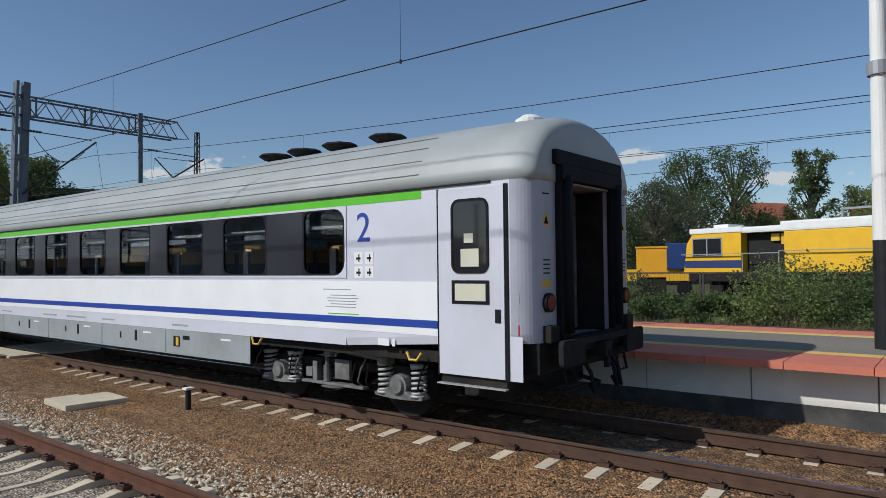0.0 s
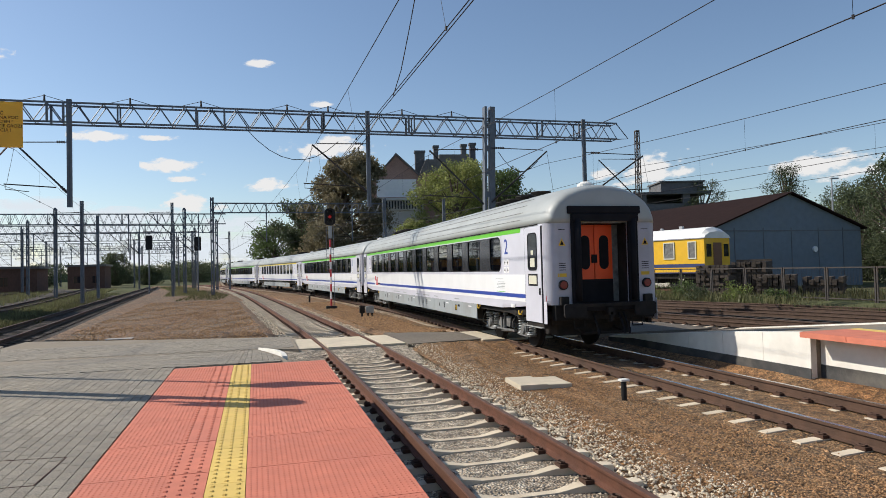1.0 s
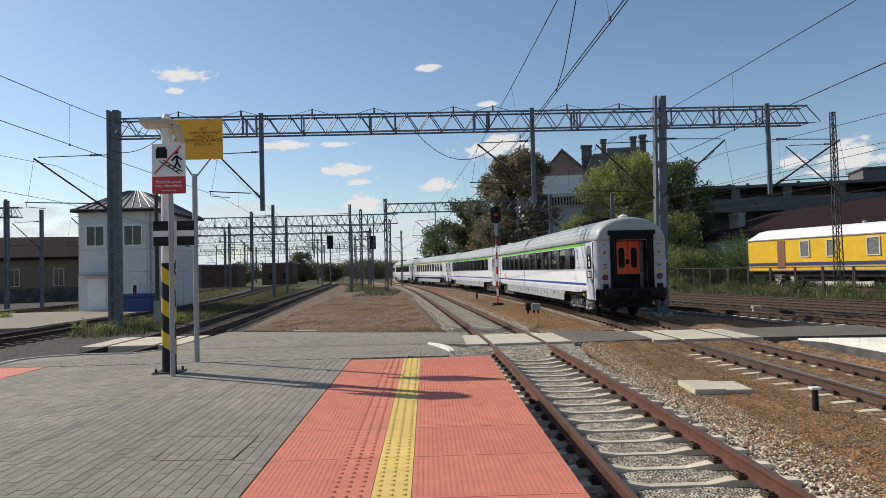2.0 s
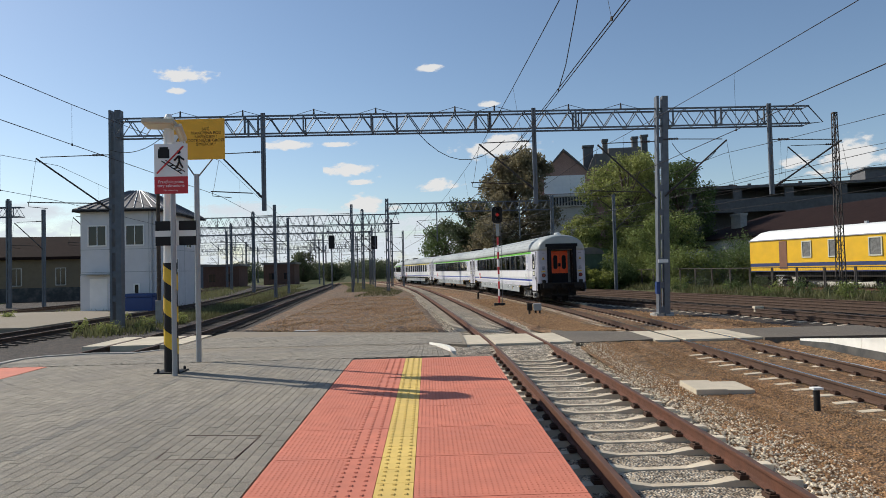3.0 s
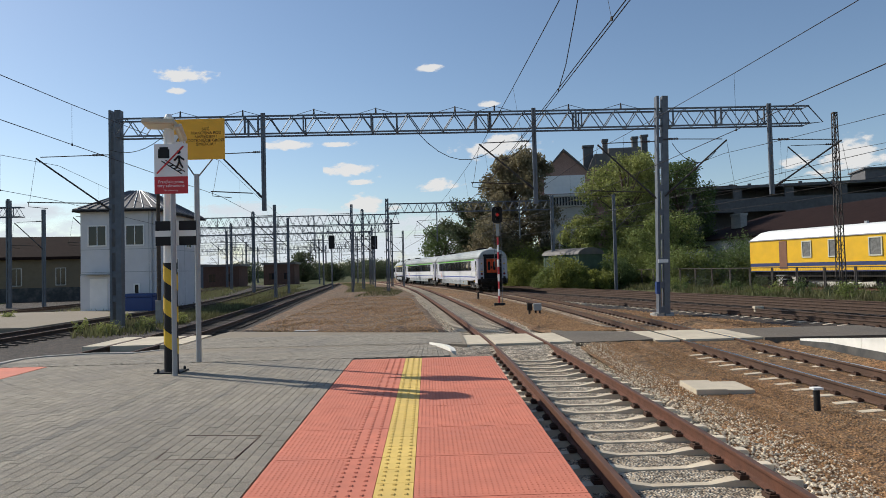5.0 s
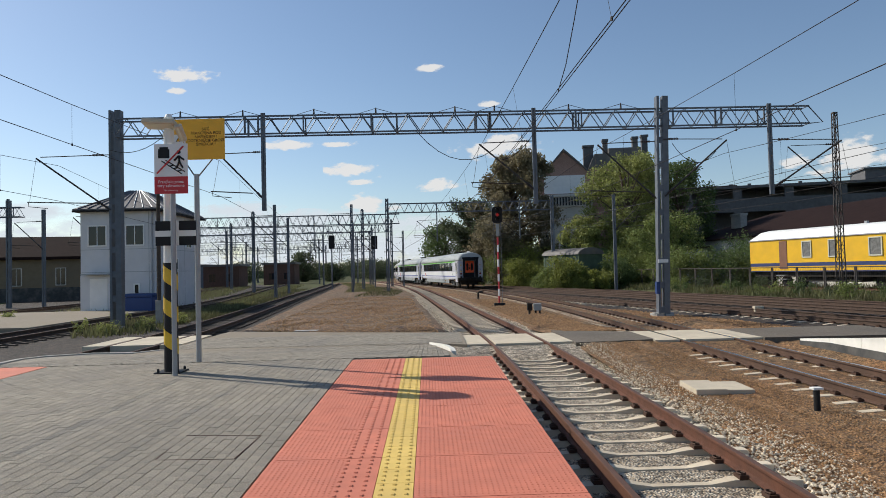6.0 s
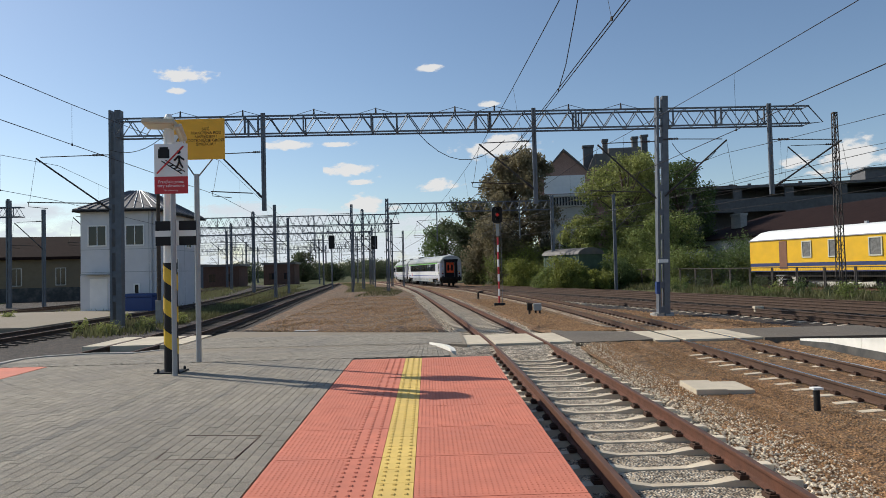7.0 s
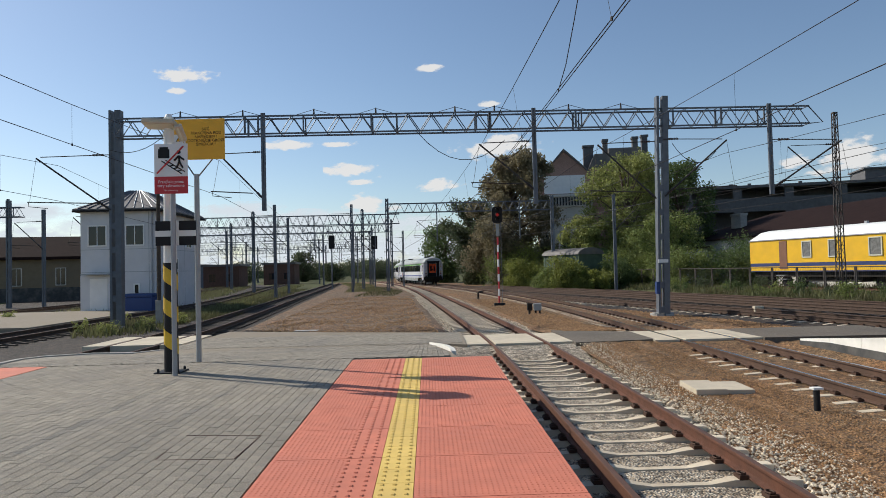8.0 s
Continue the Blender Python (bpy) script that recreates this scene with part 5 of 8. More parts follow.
def coach_pose(s_rear):
    """A coach whose two bogies stand on the line, its rear buffers at s_rear."""
    a, b = line_at(s_rear + 3.7), line_at(s_rear + 22.7)
    h = math.atan2(-(b[0] - a[0]), b[1] - a[1])
    return Matrix.Translation(((a[0] + b[0]) / 2, (a[1] + b[1]) / 2, RAIL)) @ Matrix.Rotation(h, 4, "Z")


def motions():
    for k, c in enumerate(COACHES):
        walk(c, [(t, coach_pose(s + 26.4 * k)) for t, s in zip(TRAIN_T, TRAIN_S)])

# ---- overhead line ----
def truss(bm, x0, x1, y, z0, z1, d=0.35, step=1.05, r=0.035):
    """A lattice beam along x."""
    for yy in (y - d, y + d):
        for z in (z0, z1):
            box(bm, x0, x1, yy - r, yy + r, z - r, z + r)
        n = int((x1 - x0) / step)
        w = (x1 - x0) / n
        for k in range(n):
            a, b, c = x0 + k * w, x0 + (k + 0.5) * w, x0 + (k + 1) * w
            struts(bm, [(a, yy, z0), (b, yy, z1), (c, yy, z0)], 0.022)
            if k % 4 == 0:
                box(bm, a - 0.03, a + 0.03, yy - 0.03, yy + 0.03, z0, z1)
    n = int((x1 - x0) / (2 * step))
    for k in range(n + 1):
        x = x0 + (x1 - x0) * k / n
        for z in (z0, z1):
            tube(bm, [(x, y - d, z), (x, y + d, z)], 0.02, 4)


def hmast(bm, x, y, z0, z1, w=0.5, d=0.36):
    """A mast of two channels joined by battens."""
    box(bm, x - w / 2 - 0.06, x - w / 2 + 0.05, y - d / 2, y + d / 2, z0, z1)
    box(bm, x + w * 0.02, x + w / 2 + 0.06, y - d / 2, y + d / 2, z0, z1)
    k = z0 + 0.2
    while k < z1:
        box(bm, x - w / 2, x + w / 2, y - d / 2 + 0.02, y - d / 2 + 0.04, k, k + 0.28)
        k += 1.1


def cantilever(parent, x, y, ztop, zlow, reach, sgn):
    """Bracket carrying a contact wire, to one side of a post."""
    tip = x + sgn * reach
    bm = bmesh.new()
    tube(bm, [(x, y, zlow), (tip, y, ztop - 0.1)], 0.04, 6)
    tube(bm, [(x, y, ztop), (tip - sgn * 0.2, y, ztop - 0.05)], 0.022, 5)
    tube(bm, [(x + sgn * 0.5, y, zlow + 0.3), (tip + sgn * 0.4, y, zlow + 0.42)], 0.025, 5)
    tube(bm, [(tip + sgn * 0.35, y, zlow + 0.4), (tip + sgn * 0.35, y, zlow + 0.22), (tip - sgn * 0.5, y, zlow + 0.12)], 0.016, 5)
    tube(bm, [(tip, y, ztop - 0.1), (tip + sgn * 0.3, y, zlow + 0.42)], 0.008, 4)
    part("cantilever", bm, M_DARKSTEEL, parent, "thin bracket arm")
    bm = bmesh.new()
    for f in (0.09, 0.13, 0.17, 0.21):
        cyl(bm, (x + sgn * reach * f, y, ztop), (x + sgn * reach * (f + 0.025), y, ztop), 0.06, 0.04, 8)
    dx, dz = sgn * reach, ztop - 0.1 - zlow
    for f in (0.05, 0.08, 0.11, 0.14):
        cyl(bm, (x + dx * f, y, zlow + dz * f), (x + dx * (f + 0.02), y, zlow + dz * (f + 0.02)), 0.07, 0.05, 8)
    tagged(part("insulator", bm, M_INSUL, parent, "brown ribbed insulator"), kind="stuff")


def main_gantry():
    g = thing("line_gantry", "grey lattice gantry spanning the tracks on two steel masts", "gantry")
    y = 30.5
    bm = bmesh.new()
    hmast(bm, -14.1, 31.0, GROUND, 9.15, 0.4)
    part("mast", bm, M_STEEL, g, "grey steel mast")
    bm = bmesh.new()
    hmast(bm, 0, 0, 0, 10.06, 0.4)
    part("mast", bm, M_STEEL, g, "grey steel mast", m=pose(10.62, 30.45, GROUND, 0, 1.3, 0))
    for x in (-14.1, 10.62):
        part("foundation", boxes((x - 0.4, x - 0.05, 30.15, 31.1, GROUND, GROUND + 0.16), (x + 0.05, x + 0.42, 30.2, 31.05, GROUND, GROUND + 0.14), (x - 0.45, x + 0.45, 30.3, 30.7, GROUND + 0.12, GROUND + 0.2)), M_CONC, g, "concrete footing", 0.03)
    bm = bmesh.new()
    truss(bm, -13.9, 17.7, y + 0.25, 7.85, 8.65, 0.3)
    tube(bm, [(17.7, y, 8.65), (18.35, y, 7.9), (17.7, y, 7.85)], 0.03, 4)
    for x in (2.35, 3.0, -8.1, -7.5, -2.4, 6.9, 13.6):
        for yy in (y - 0.06, y + 0.56):
            box(bm, x - 0.045, x + 0.045, yy - 0.02, yy + 0.02, 7.85, 8.65)
    part("beam", bm, M_STEEL, g, "lattice cross beam")
    for x, zb in ((-7.25, 4.35), (4.95, 4.4), (15.75, 4.6)):
        bm = bmesh.new()
        hmast(bm, x, y - 0.2, zb, 8.75, 0.07, 0.1)
        part("drop_post", bm, M_STEEL, g, "hanging drop post")
    cantilever(g, -7.25, y - 0.2, 7.0, 4.85, 1.95, -1)
    cantilever(g, 4.95, y - 0.2, 7.25, 5.0, 2.5, -1)
    cantilever(g, 10.4, y - 0.3, 7.1, 4.5, 2.6, -1)
    cantilever(g, 10.8, y - 0.3, 7.2, 4.6, 2.9, 1)
    cantilever(g, 15.85, y - 0.2, 7.1, 4.9, 3.2, 1)
    cantilever(g, -14.3, 30.8, 7.1, 4.6, 3.3, -1)
    bm = bmesh.new()
    for x in (-11, -8.2, -5, -2.2, 1.4, 3.2, 6.6, 9.0):
        cyl(bm, (x, y, 8.65), (x, y, 8.95), 0.05, 0.03, 6)
        tube(bm, [(x - 0.9, y, 8.66), (x, y, 8.92), (x + 0.9, y, 8.66)], 0.012, 4)
    part("earth_wire_support", bm, M_DARKSTEEL, g)["kind"] = "stuff"
    bm = bmesh.new()
    for a, b, dz in (((-0.4, 7.8), (3.6, 7.3), -1.1), ((11.2, 7.0), (13.2, 6.6), -0.7), ((3.4, 6.4), (5.0, 7.7), -0.3), ((-14.0, 7.2), (-11.5, 7.9), -0.4)):
        pts = []
        for k in range(9):
            t = k / 8
            pts.append((a[0] + (b[0] - a[0]) * t, y - 0.3, a[1] + (b[1] - a[1]) * t + dz * 4 * t * (1 - t)))
        tube(bm, pts, 0.016, 5)
    tagged(part("jumper_cable", bm, M_WIRE, g, "slack black cable"), kind="stuff")
    part("number_plate_blank", boxes((10.4, 10.85, 30.22, 30.26, 1.6, 1.75)), M_SIGNWHITE, g)
    part("cable_box", boxes((10.25, 10.4, 30.1, 30.35, 0.2, 0.75)), M_BLUEBIN, g, "small blue box")


def far_gantry(x0, x1, y, z0, z1, posts, label="distant lattice gantry over the yard"):
    g = thing("line_gantry", label, "gantry", group="distant gantries")
    bm = bmesh.new()
    truss(bm, x0, x1, y, z0, z1, 0.3, 0.95, 0.04)
    part("beam", bm, M_STEEL, g)
    for x in posts:
        bm = bmesh.new()
        hmast(bm, x, y - 0.1, GROUND, z1 + 0.6, 0.26, 0.24)
        part("mast", bm, M_STEEL, g)
    n = max(2, int((x1 - x0) / 7))
    for k in range(n):
        x = x0 + (k + 0.6) * (x1 - x0) / n
        part("drop_post", boxes((x - 0.06, x + 0.06, y - 0.4, y - 0.28, z0 - 3.2, z1)), M_STEEL, g)
        cantilever(g, x, y - 0.35, z0 - 0.9, z0 - 3.0, 2.2, -1)


def lattice_mast(x, y, z1, label):
    g = thing("lattice_mast", label, "mast")
    bm = bmesh.new()
    w0, w1 = 0.42, 0.22
    for sx in (-1, 1):
        for sy in (-1, 1):
            cyl(bm, (x + sx * w0 / 2, y + sy * w0 / 2, GROUND), (x + sx * w1 / 2, y + sy * w1 / 2, z1), 0.04, 0.035, 4)
    n = 22
    for k in range(n):
        t0, t1 = k / n, (k + 1) / n
        za, zb = GROUND + (z1 - GROUND) * t0, GROUND + (z1 - GROUND) * t1
        wa, wb = (w0 + (w1 - w0) * t0) / 2, (w0 + (w1 - w0) * t1) / 2
        s = 1 if k % 2 else -1
        for q in (-1, 1):
            tube(bm, [(x - s * wa, y + q * wa, za), (x + s * wb, y + q * wb, zb)], 0.02, 4)
            tube(bm, [(x + q * wa, y - s * wa, za), (x + q * wb, y + s * wb, zb)], 0.02, 4)
    part("lattice", bm, M_DARKSTEEL, g)
    part("cap", boxes((x - 0.14, x + 0.14, y - 0.14, y + 0.14, z1, z1 + 0.08)), M_DARKSTEEL, g)
    cantilever(g, x, y - 0.2, z1 - 2.0, z1 - 5.0, 3.2, -1)
    return g


def wire(label, pts, r=0.009, sag=0.0, droppers=None, twin=0.0, shift=0.0):
    """A contact wire with its carrying wire; droppers: height of the carrying wire above it."""
    w = thing("overhead_wire", label, "overhead wire", group="overhead wires", kind="structure")
    low, top = [], []
    for (x0, y0, z0), (x1, y1, z1) in zip(pts, pts[1:]):
        for k in range(12):
            t = k / 12
            q = 4 * t * (1 - t)
            low.append((x0 + (x1 - x0) * t, y0 + (y1 - y0) * t, z0 + (z1 - z0) * t - 0.02 * q))
            if droppers:
                top.append((x0 + (x1 - x0) * t + shift, y0 + (y1 - y0) * t, z0 + (z1 - z0) * t + droppers - sag * q))
            elif sag:
                low[-1] = (low[-1][0], low[-1][1], low[-1][2] - sag * q)
    low.append(pts[-1])
    bm = bmesh.new()
    tube(bm, low, r, 4)
    part("contact_wire", bm, M_WIRE, w)
    if twin:
        bm = bmesh.new()
        tube(bm, [(x + twin, y, z) for x, y, z in low], r, 4)
        part("contact_wire", bm, M_WIRE, w)
    if droppers:
        top.append((pts[-1][0] + shift, pts[-1][1], pts[-1][2] + droppers))
        bm = bmesh.new()
        tube(bm, top, r, 4)
        part("carrying_wire", bm, M_WIRE, w)
        bm = bmesh.new()
        for a, b in list(zip(low, top))[1::2]:
            tube(bm, [a, b], 0.004, 3)
            cyl(bm, (a[0], a[1], a[2] - 0.03), (a[0], a[1], a[2] + 0.03), 0.02, 0.02, 5)
        part("droppers", bm, M_WIRE, w)


def overhead():
    main_gantry()
    far_gantry(-4.4, 14.0, 75, 8.0, 9.0, (-4.4, 14.0))
    far_gantry(-42, -3.5, 86, 7.6, 8.8, (-42, -22, -8.2), "distant lattice gantry with many drop posts")
    far_gantry(-60, -10, 122, 7.4, 8.8, (-60, -36, -10))
    far_gantry(-70, -18, 165, 7.4, 9.0, (-70, -44, -18))
    far_gantry(-62, -34.3, 58, 6.9, 7.7, (-62, -35.4))
    far_gantry(-50, -5.5, 104, 7.6, 8.7, (-50, -30, -5.5))
    far_gantry(-80, -16, 200, 7.6, 9.2, (-80, -50, -30, -16))
    lattice_mast(26.2, 42.3, 10.9, "dark lattice mast beside the sidings")
    for x, y, h in ((-24.5, 52, 7.3), (-3.6, 100, 7.5), (-16, 78, 8.0), (-11.8, 108, 9.0), (-9.9, 116, 8.6), (-32.65, 58.2, 7.5), (-14.43, 64.3, 8.1), (-8.4, 75.5, 9.1), (17.9, 64, 8.3),  (-14.5, 140, 9), (-20, 130, 9), (-24, 150, 9)):
        g = thing("line_mast", "grey steel line mast beside the track", "mast", group="line masts")
        bm = bmesh.new()
        hmast(bm, x, y, GROUND, h, 0.16, 0.18)
        part("mast", bm, M_STEEL, g)
        cantilever(g, x, y - 0.1, h - 1.0, h - 3.4, 2.4, -1 if x < 0 else 1)
    wire("contact wire over the platform track", [(3.02, -20, 5.0), (2.42, 30.3, 5.0), (-0.9, 75, 4.9), (-5.5, 122, 4.9)], 0.010, 0.4, 1.6, 0.055, -0.2)
    wire("contact wire over the main track", [(8.1, -25, 4.72), (7.6, 30.3, 4.85), (4.4, 75, 4.9), (-2, 122, 4.9)], 0.010, 0.6, 1.85)
    g = thing("wooden_pole", "brown wooden cable pole on a concrete stub", "pole", pose(-12.95, 32.8, GROUND))
    part("stub", boxes((-0.13, 0.13, -0.13, 0.13, 0, 1.25)), M_CONC, g, "pale concrete stub", 0.02)
    part("pole", one(cyl, (0, 0.02, 0.4), (0, 0.02, 6.4), 0.11, 0.085, 10), M_WOODSL, g, "dark timber pole")
    w = thing("jumper_cable", "slack jumper cable between the carrying wire and the contact wires", "overhead wire", kind="structure")
    part("cable", one(tube, [(2.68, 11.1, 6.3), (2.67, 11.7, 5.8), (2.68, 12.5, 5.3), (2.68, 13.3, 5.01)], 0.009, 5), M_WIRE, w)
    wire("contact wire over the siding", [(18.2, -20, 4.95), (13.6, 30.3, 5.0), (5.4, 75, 4.9)], 0.010, 0.7, 1.5)
    wire("contact wire over the outer siding", [(22.6, -20, 4.95), (19.0, 30.3, 5.0), (8.4, 75, 4.9)], 0.010, 0.7, 1.5)
    wire("contact wire over the innermost siding", [(28.6, -20, 4.95), (23.2, 42, 5.3), (10.4, 75, 5.2)], 0.010, 0.7, 1.5)
    wire("contact wire over the left-hand track", [(-9.2, -20, 4.95), (-9.2, 30.3, 5.05), (-14.0, 86, 4.9), (-18, 122, 4.9)], 0.010, 0.75, 1.6)
    wire("contact wire over the siding by the signal building", [(-16.2, -20, 4.95), (-16.6, 30.8, 5.05), (-22, 86, 4.9), (-28, 122, 4.9)], 0.010, 0.75, 1.6)


# ---- signs and posts on the platforms ----
def text_part(body, size, mat, parent, m, label, align="CENTER"):
    cu = bpy.data.curves.new("words", "FONT")
    cu.body, cu.size, cu.align_x, cu.align_y, cu.space_line = body, size, align, "CENTER", 0.95
    tmp = bpy.data.objects.new("words", cu)
    me = bpy.data.meshes.new_from_object(tmp)
    bpy.data.objects.remove(tmp)
    me.materials.append(mat)
    me.name = "lettering"
    share("lettering", me, parent, m @ Matrix.Rotation(radians(90), 4, "X"), label)


def lamp_column(x, y, turn, label, z=0.0, k=1.0):
    """White column with striped foot and two floodlights."""
    g = thing("platform_column", label, "lamp column", pose(x, y, z, 0, 0, turn) @ Matrix.Diagonal((k, k, k, 1)))
    part("shaft", one(cyl, (0, 0, 1.72), (0, 0, 4.02), 0.10, 0.075, 20), M_WHITEPOLE, g, "white tapered shaft", smooth=False)
    bm = bmesh.new()
    part("foot", one(cyl, (0, 0, 0.02), (0, 0, 1.72), 0.108, 0.1, 20), M_BLACK, g, "black foot")
    for q in range(3):
        bm = bmesh.new()
        n = 20
        lo, hi = [], []
        z1 = 0.28 + 0.5 * q
        for i in range(n + 1):
            a = 2 * math.pi * i / n
            zz = z1 + 0.22 * (i / n * 2 if i <= n / 2 else 2 - i / n * 2)
            lo.append((0.1105 * math.cos(a), 0.1105 * math.sin(a), zz))
            hi.append((0.1095 * math.cos(a), 0.1095 * math.sin(a), zz + 0.24))
        loft(bm, [lo, hi], False, False)
        part("hazard_stripe", bm, M_YELPAINT, g, "yellow slanting stripe")
    part("base_plate", boxes((-0.2, 0.2, -0.2, 0.2, 0.0, 0.025)), M_BLACK, g)
    for sx in (-0.15, 0.15):
        for sy in (-0.15, 0.15):
            part("bolt", one(cyl, (sx, sy, 0.025), (sx, sy, 0.08), 0.022, 0.018, 8), M_BLACK, g)
    for x, z, tilt, hw in ((-0.09, 3.90, -10, 0.25), (0.22, 3.76, -40, 0.055)):
        s = 1 if x > 0 else -1
        m = Matrix.Translation((x, -0.10, z)) @ Matrix.Rotation(radians(-3 * s), 4, "Y") @ Matrix.Rotation(radians(tilt), 4, "X")
        fl = part("floodlight", boxes((-hw, hw, -0.15, 0.15, -0.035, 0.045)), M_CONCPALE, g, "pale floodlight housing", 0.025, m=m)
        part("lens", boxes((-hw + 0.04, hw - 0.04, -0.12, 0.12, -0.042, -0.035)), M_CREAM, fl, "clouded lens")
        part("bracket", boxes((min(0, x), max(0, x), -0.02, 0.02, z - 0.17, z - 0.12)), M_WHITEPOLE, g)
    part("cap", one(cyl, (0, 0, 4.02), (0, 0, 4.08), 0.07, 0.04, 16), M_WHITEPOLE, g)
    return g


def crossing_sign(x, y, turn, big=True, z=0.0, k=1.0):
    g = thing("no_crossing_sign", "white and red pictogram sign on a grey post", "sign", pose(x, y, z, 0, 0, turn) @ Matrix.Diagonal((k, k, k, 1)))
    part("post", one(cyl, (0, 0, 0), (0, 0, 3.5), 0.038, 0.038, 14), M_STEELPALE, g, "galvanised post")
    b = part("board", boxes((-0.25, 0.25, -0.065, -0.05, 3.02, 3.52)), M_SIGNWHITE, g, "white board", 0.004)
    part("red_panel", boxes((-0.25, 0.25, -0.068, -0.045, 2.76, 3.02)), M_SIGNRED, g, "red caption panel", 0.004)
    yy = -0.0665
    part("pictogram", boxes((-0.19, -0.02, yy - 0.002, yy + 0.002, 3.30, 3.44), (-0.17, -0.04, yy - 0.002, yy + 0.002, 3.44, 3.47)), M_BLACK, b, "black train shape")
    bm = bmesh.new()
    tube(bm, [(-0.14, yy, 3.26), (0.16, yy, 3.06)], 0.008, 4)
    tube(bm, [(-0.08, yy, 3.27), (0.21, yy, 3.09)], 0.008, 4)
    for t in (0.2, 0.4, 0.6, 0.8):
        tube(bm, [(-0.14 + 0.3 * t, yy, 3.26 - 0.2 * t), (-0.07 + 0.3 * t, yy, 3.27 - 0.19 * t)], 0.008, 4)
    for a, c in (((0.12, 3.34), (0.13, 3.24)), ((0.13, 3.24), (0.08, 3.14)), ((0.13, 3.24), (0.18, 3.15)), ((0.12, 3.33), (0.05, 3.26)), ((0.12, 3.33), (0.2, 3.27))):
        tube(bm, [(a[0], yy, a[1]), (c[0], yy, c[1])], 0.016, 5)
    cyl(bm, (0.12, yy - 0.002, 3.39), (0.12, yy + 0.002, 3.39), 0.03, 0.03, 12)
    part("pictogram", bm, M_BLACK, b, "walking pictogram and rails")
    bm = bmesh.new()
    tube(bm, [(-0.21, yy - 0.004, 3.07), (0.19, yy - 0.004, 3.48)], 0.012, 4)
    part("red_bar", bm, M_SIGNRED, b, "red crossing-out bar")
    text_part("Przejście przez\ntory zabronione", 0.062, M_SIGNWHITE, g, Matrix.Translation((0, -0.0705, 2.91)), "white words forbidding to cross the tracks")
    text_part("No trespassing", 0.035, M_SIGNWHITE, g, Matrix.Translation((0, -0.0705, 2.81)), "small white words")
    if big:
        part("cross_board", boxes((-0.31, 0.31, 0.1, 0.115, 1.98, 2.36)), M_BLACK, g, "black board", 0.003)
        part("cross_bar", boxes((-0.31, 0.31, 0.09, 0.1, 2.12, 2.21), (-0.05, 0.05, 0.085, 0.1, 1.98, 2.36)), M_WHITEPOLE, g, "white cross")
    return g


def warning_board(x, y, turn, z=0.0, k=1.0):
    g = thing("overhead_line_warning_sign", "yellow high voltage warning board on a forked grey post", "sign", pose(x, y, z, 0, 0, turn) @ Matrix.Diagonal((k, k, k, 1)))
    part("post", one(cyl, (0, 0, 0), (0, 0, 3.3), 0.045, 0.045, 14), M_STEELPALE, g, "galvanised post")
    bm = bmesh.new()
    tube(bm, [(0, 0, 3.22), (0.3, 0, 3.58)], 0.013, 6)
    tube(bm, [(0, 0, 3.22), (-0.24, 0, 3.58)], 0.013, 6)
    part("fork", bm, M_STEEL, g)
    b = part("board", boxes((-0.52, 0.52, -0.05, -0.03, 3.55, 4.27)), M_SIGNYEL, g, "yellow enamel board", 0.006)
    text_part("SIEĆ\nTRAKCYJNA POD\nNAPIĘCIEM !\nDOTKNIĘCIE GROZI\nŚMIERCIĄ !", 0.070, M_BLACK, b, Matrix.Translation((0.19, -0.054, 3.95)), "black warning words")
    part("triangle_plate", boxes((-0.37, -0.17, -0.053, -0.05, 3.83, 4.0)), M_SIGNWHITE, b)
    bm = bmesh.new()
    plate(bm, [(-0.35, 3.845), (-0.19, 3.845), (-0.27, 3.98)], -0.056, -0.053)
    part("triangle", bm, M_SIGNYEL, b, "yellow warning triangle")
    bm = bmesh.new()
    tube(bm, [(-0.35, -0.057, 3.845), (-0.19, -0.057, 3.845), (-0.27, -0.057, 3.98), (-0.35, -0.057, 3.845)], 0.007, 4)
    tube(bm, [(-0.26, -0.057, 3.94), (-0.275, -0.057, 3.9), (-0.265, -0.057, 3.9), (-0.275, -0.057, 3.86)], 0.006, 4)
    part("triangle_mark", bm, M_BLACK, b)
    return g


def tall_lamp():
    g = thing("platform_lamp_post", "tall white tapered lamp post on the far platform", "lamp post", pose(11.6, 1.15, 0.21))
    part("shaft", one(cyl, (0, 0, 1.6), (0, 0, 7.6), 0.14, 0.08, 20), M_WHITEPOLE, g, "white tapered shaft")
    part("foot", one(cyl, (0, 0, 0), (0, 0, 1.6), 0.15, 0.14, 20), M_BLACK, g, "black foot")
    part("arm", one(cyl, (0, 0, 7.55), (0.9, 0, 7.8), 0.04, 0.03, 8), M_WHITEPOLE, g)
    part("lamp_head", boxes((0.8, 1.4, -0.14, 0.14, 7.74, 7.86)), M_WHITEPOLE, g, "flat lamp head", 0.03)
    bm = one(cyl, (0.0, 0.0, 4.05), (0.0, 0.0, 4.25), 0.16, 0.16, 16)
    part("clamp", bm, M_STEELPALE, g, "steel clamp with cable")


def platform_things():
    lamp_column(-4.06, 10.75, 0, "white lamp column with yellow and black foot on the paving")
    crossing_sign(-3.86, 10.35, 0)
    warning_board(-4.04, 11.96, -2)
    lamp_column(11.43, 7.66, 35, "white lamp column with yellow and black foot on the far platform", 0.21, 0.78)
    crossing_sign(11.42, 7.22, -14, False, 0.21, 0.79)
    warning_board(11.4, 9.5, 8, 0.21, 0.76)


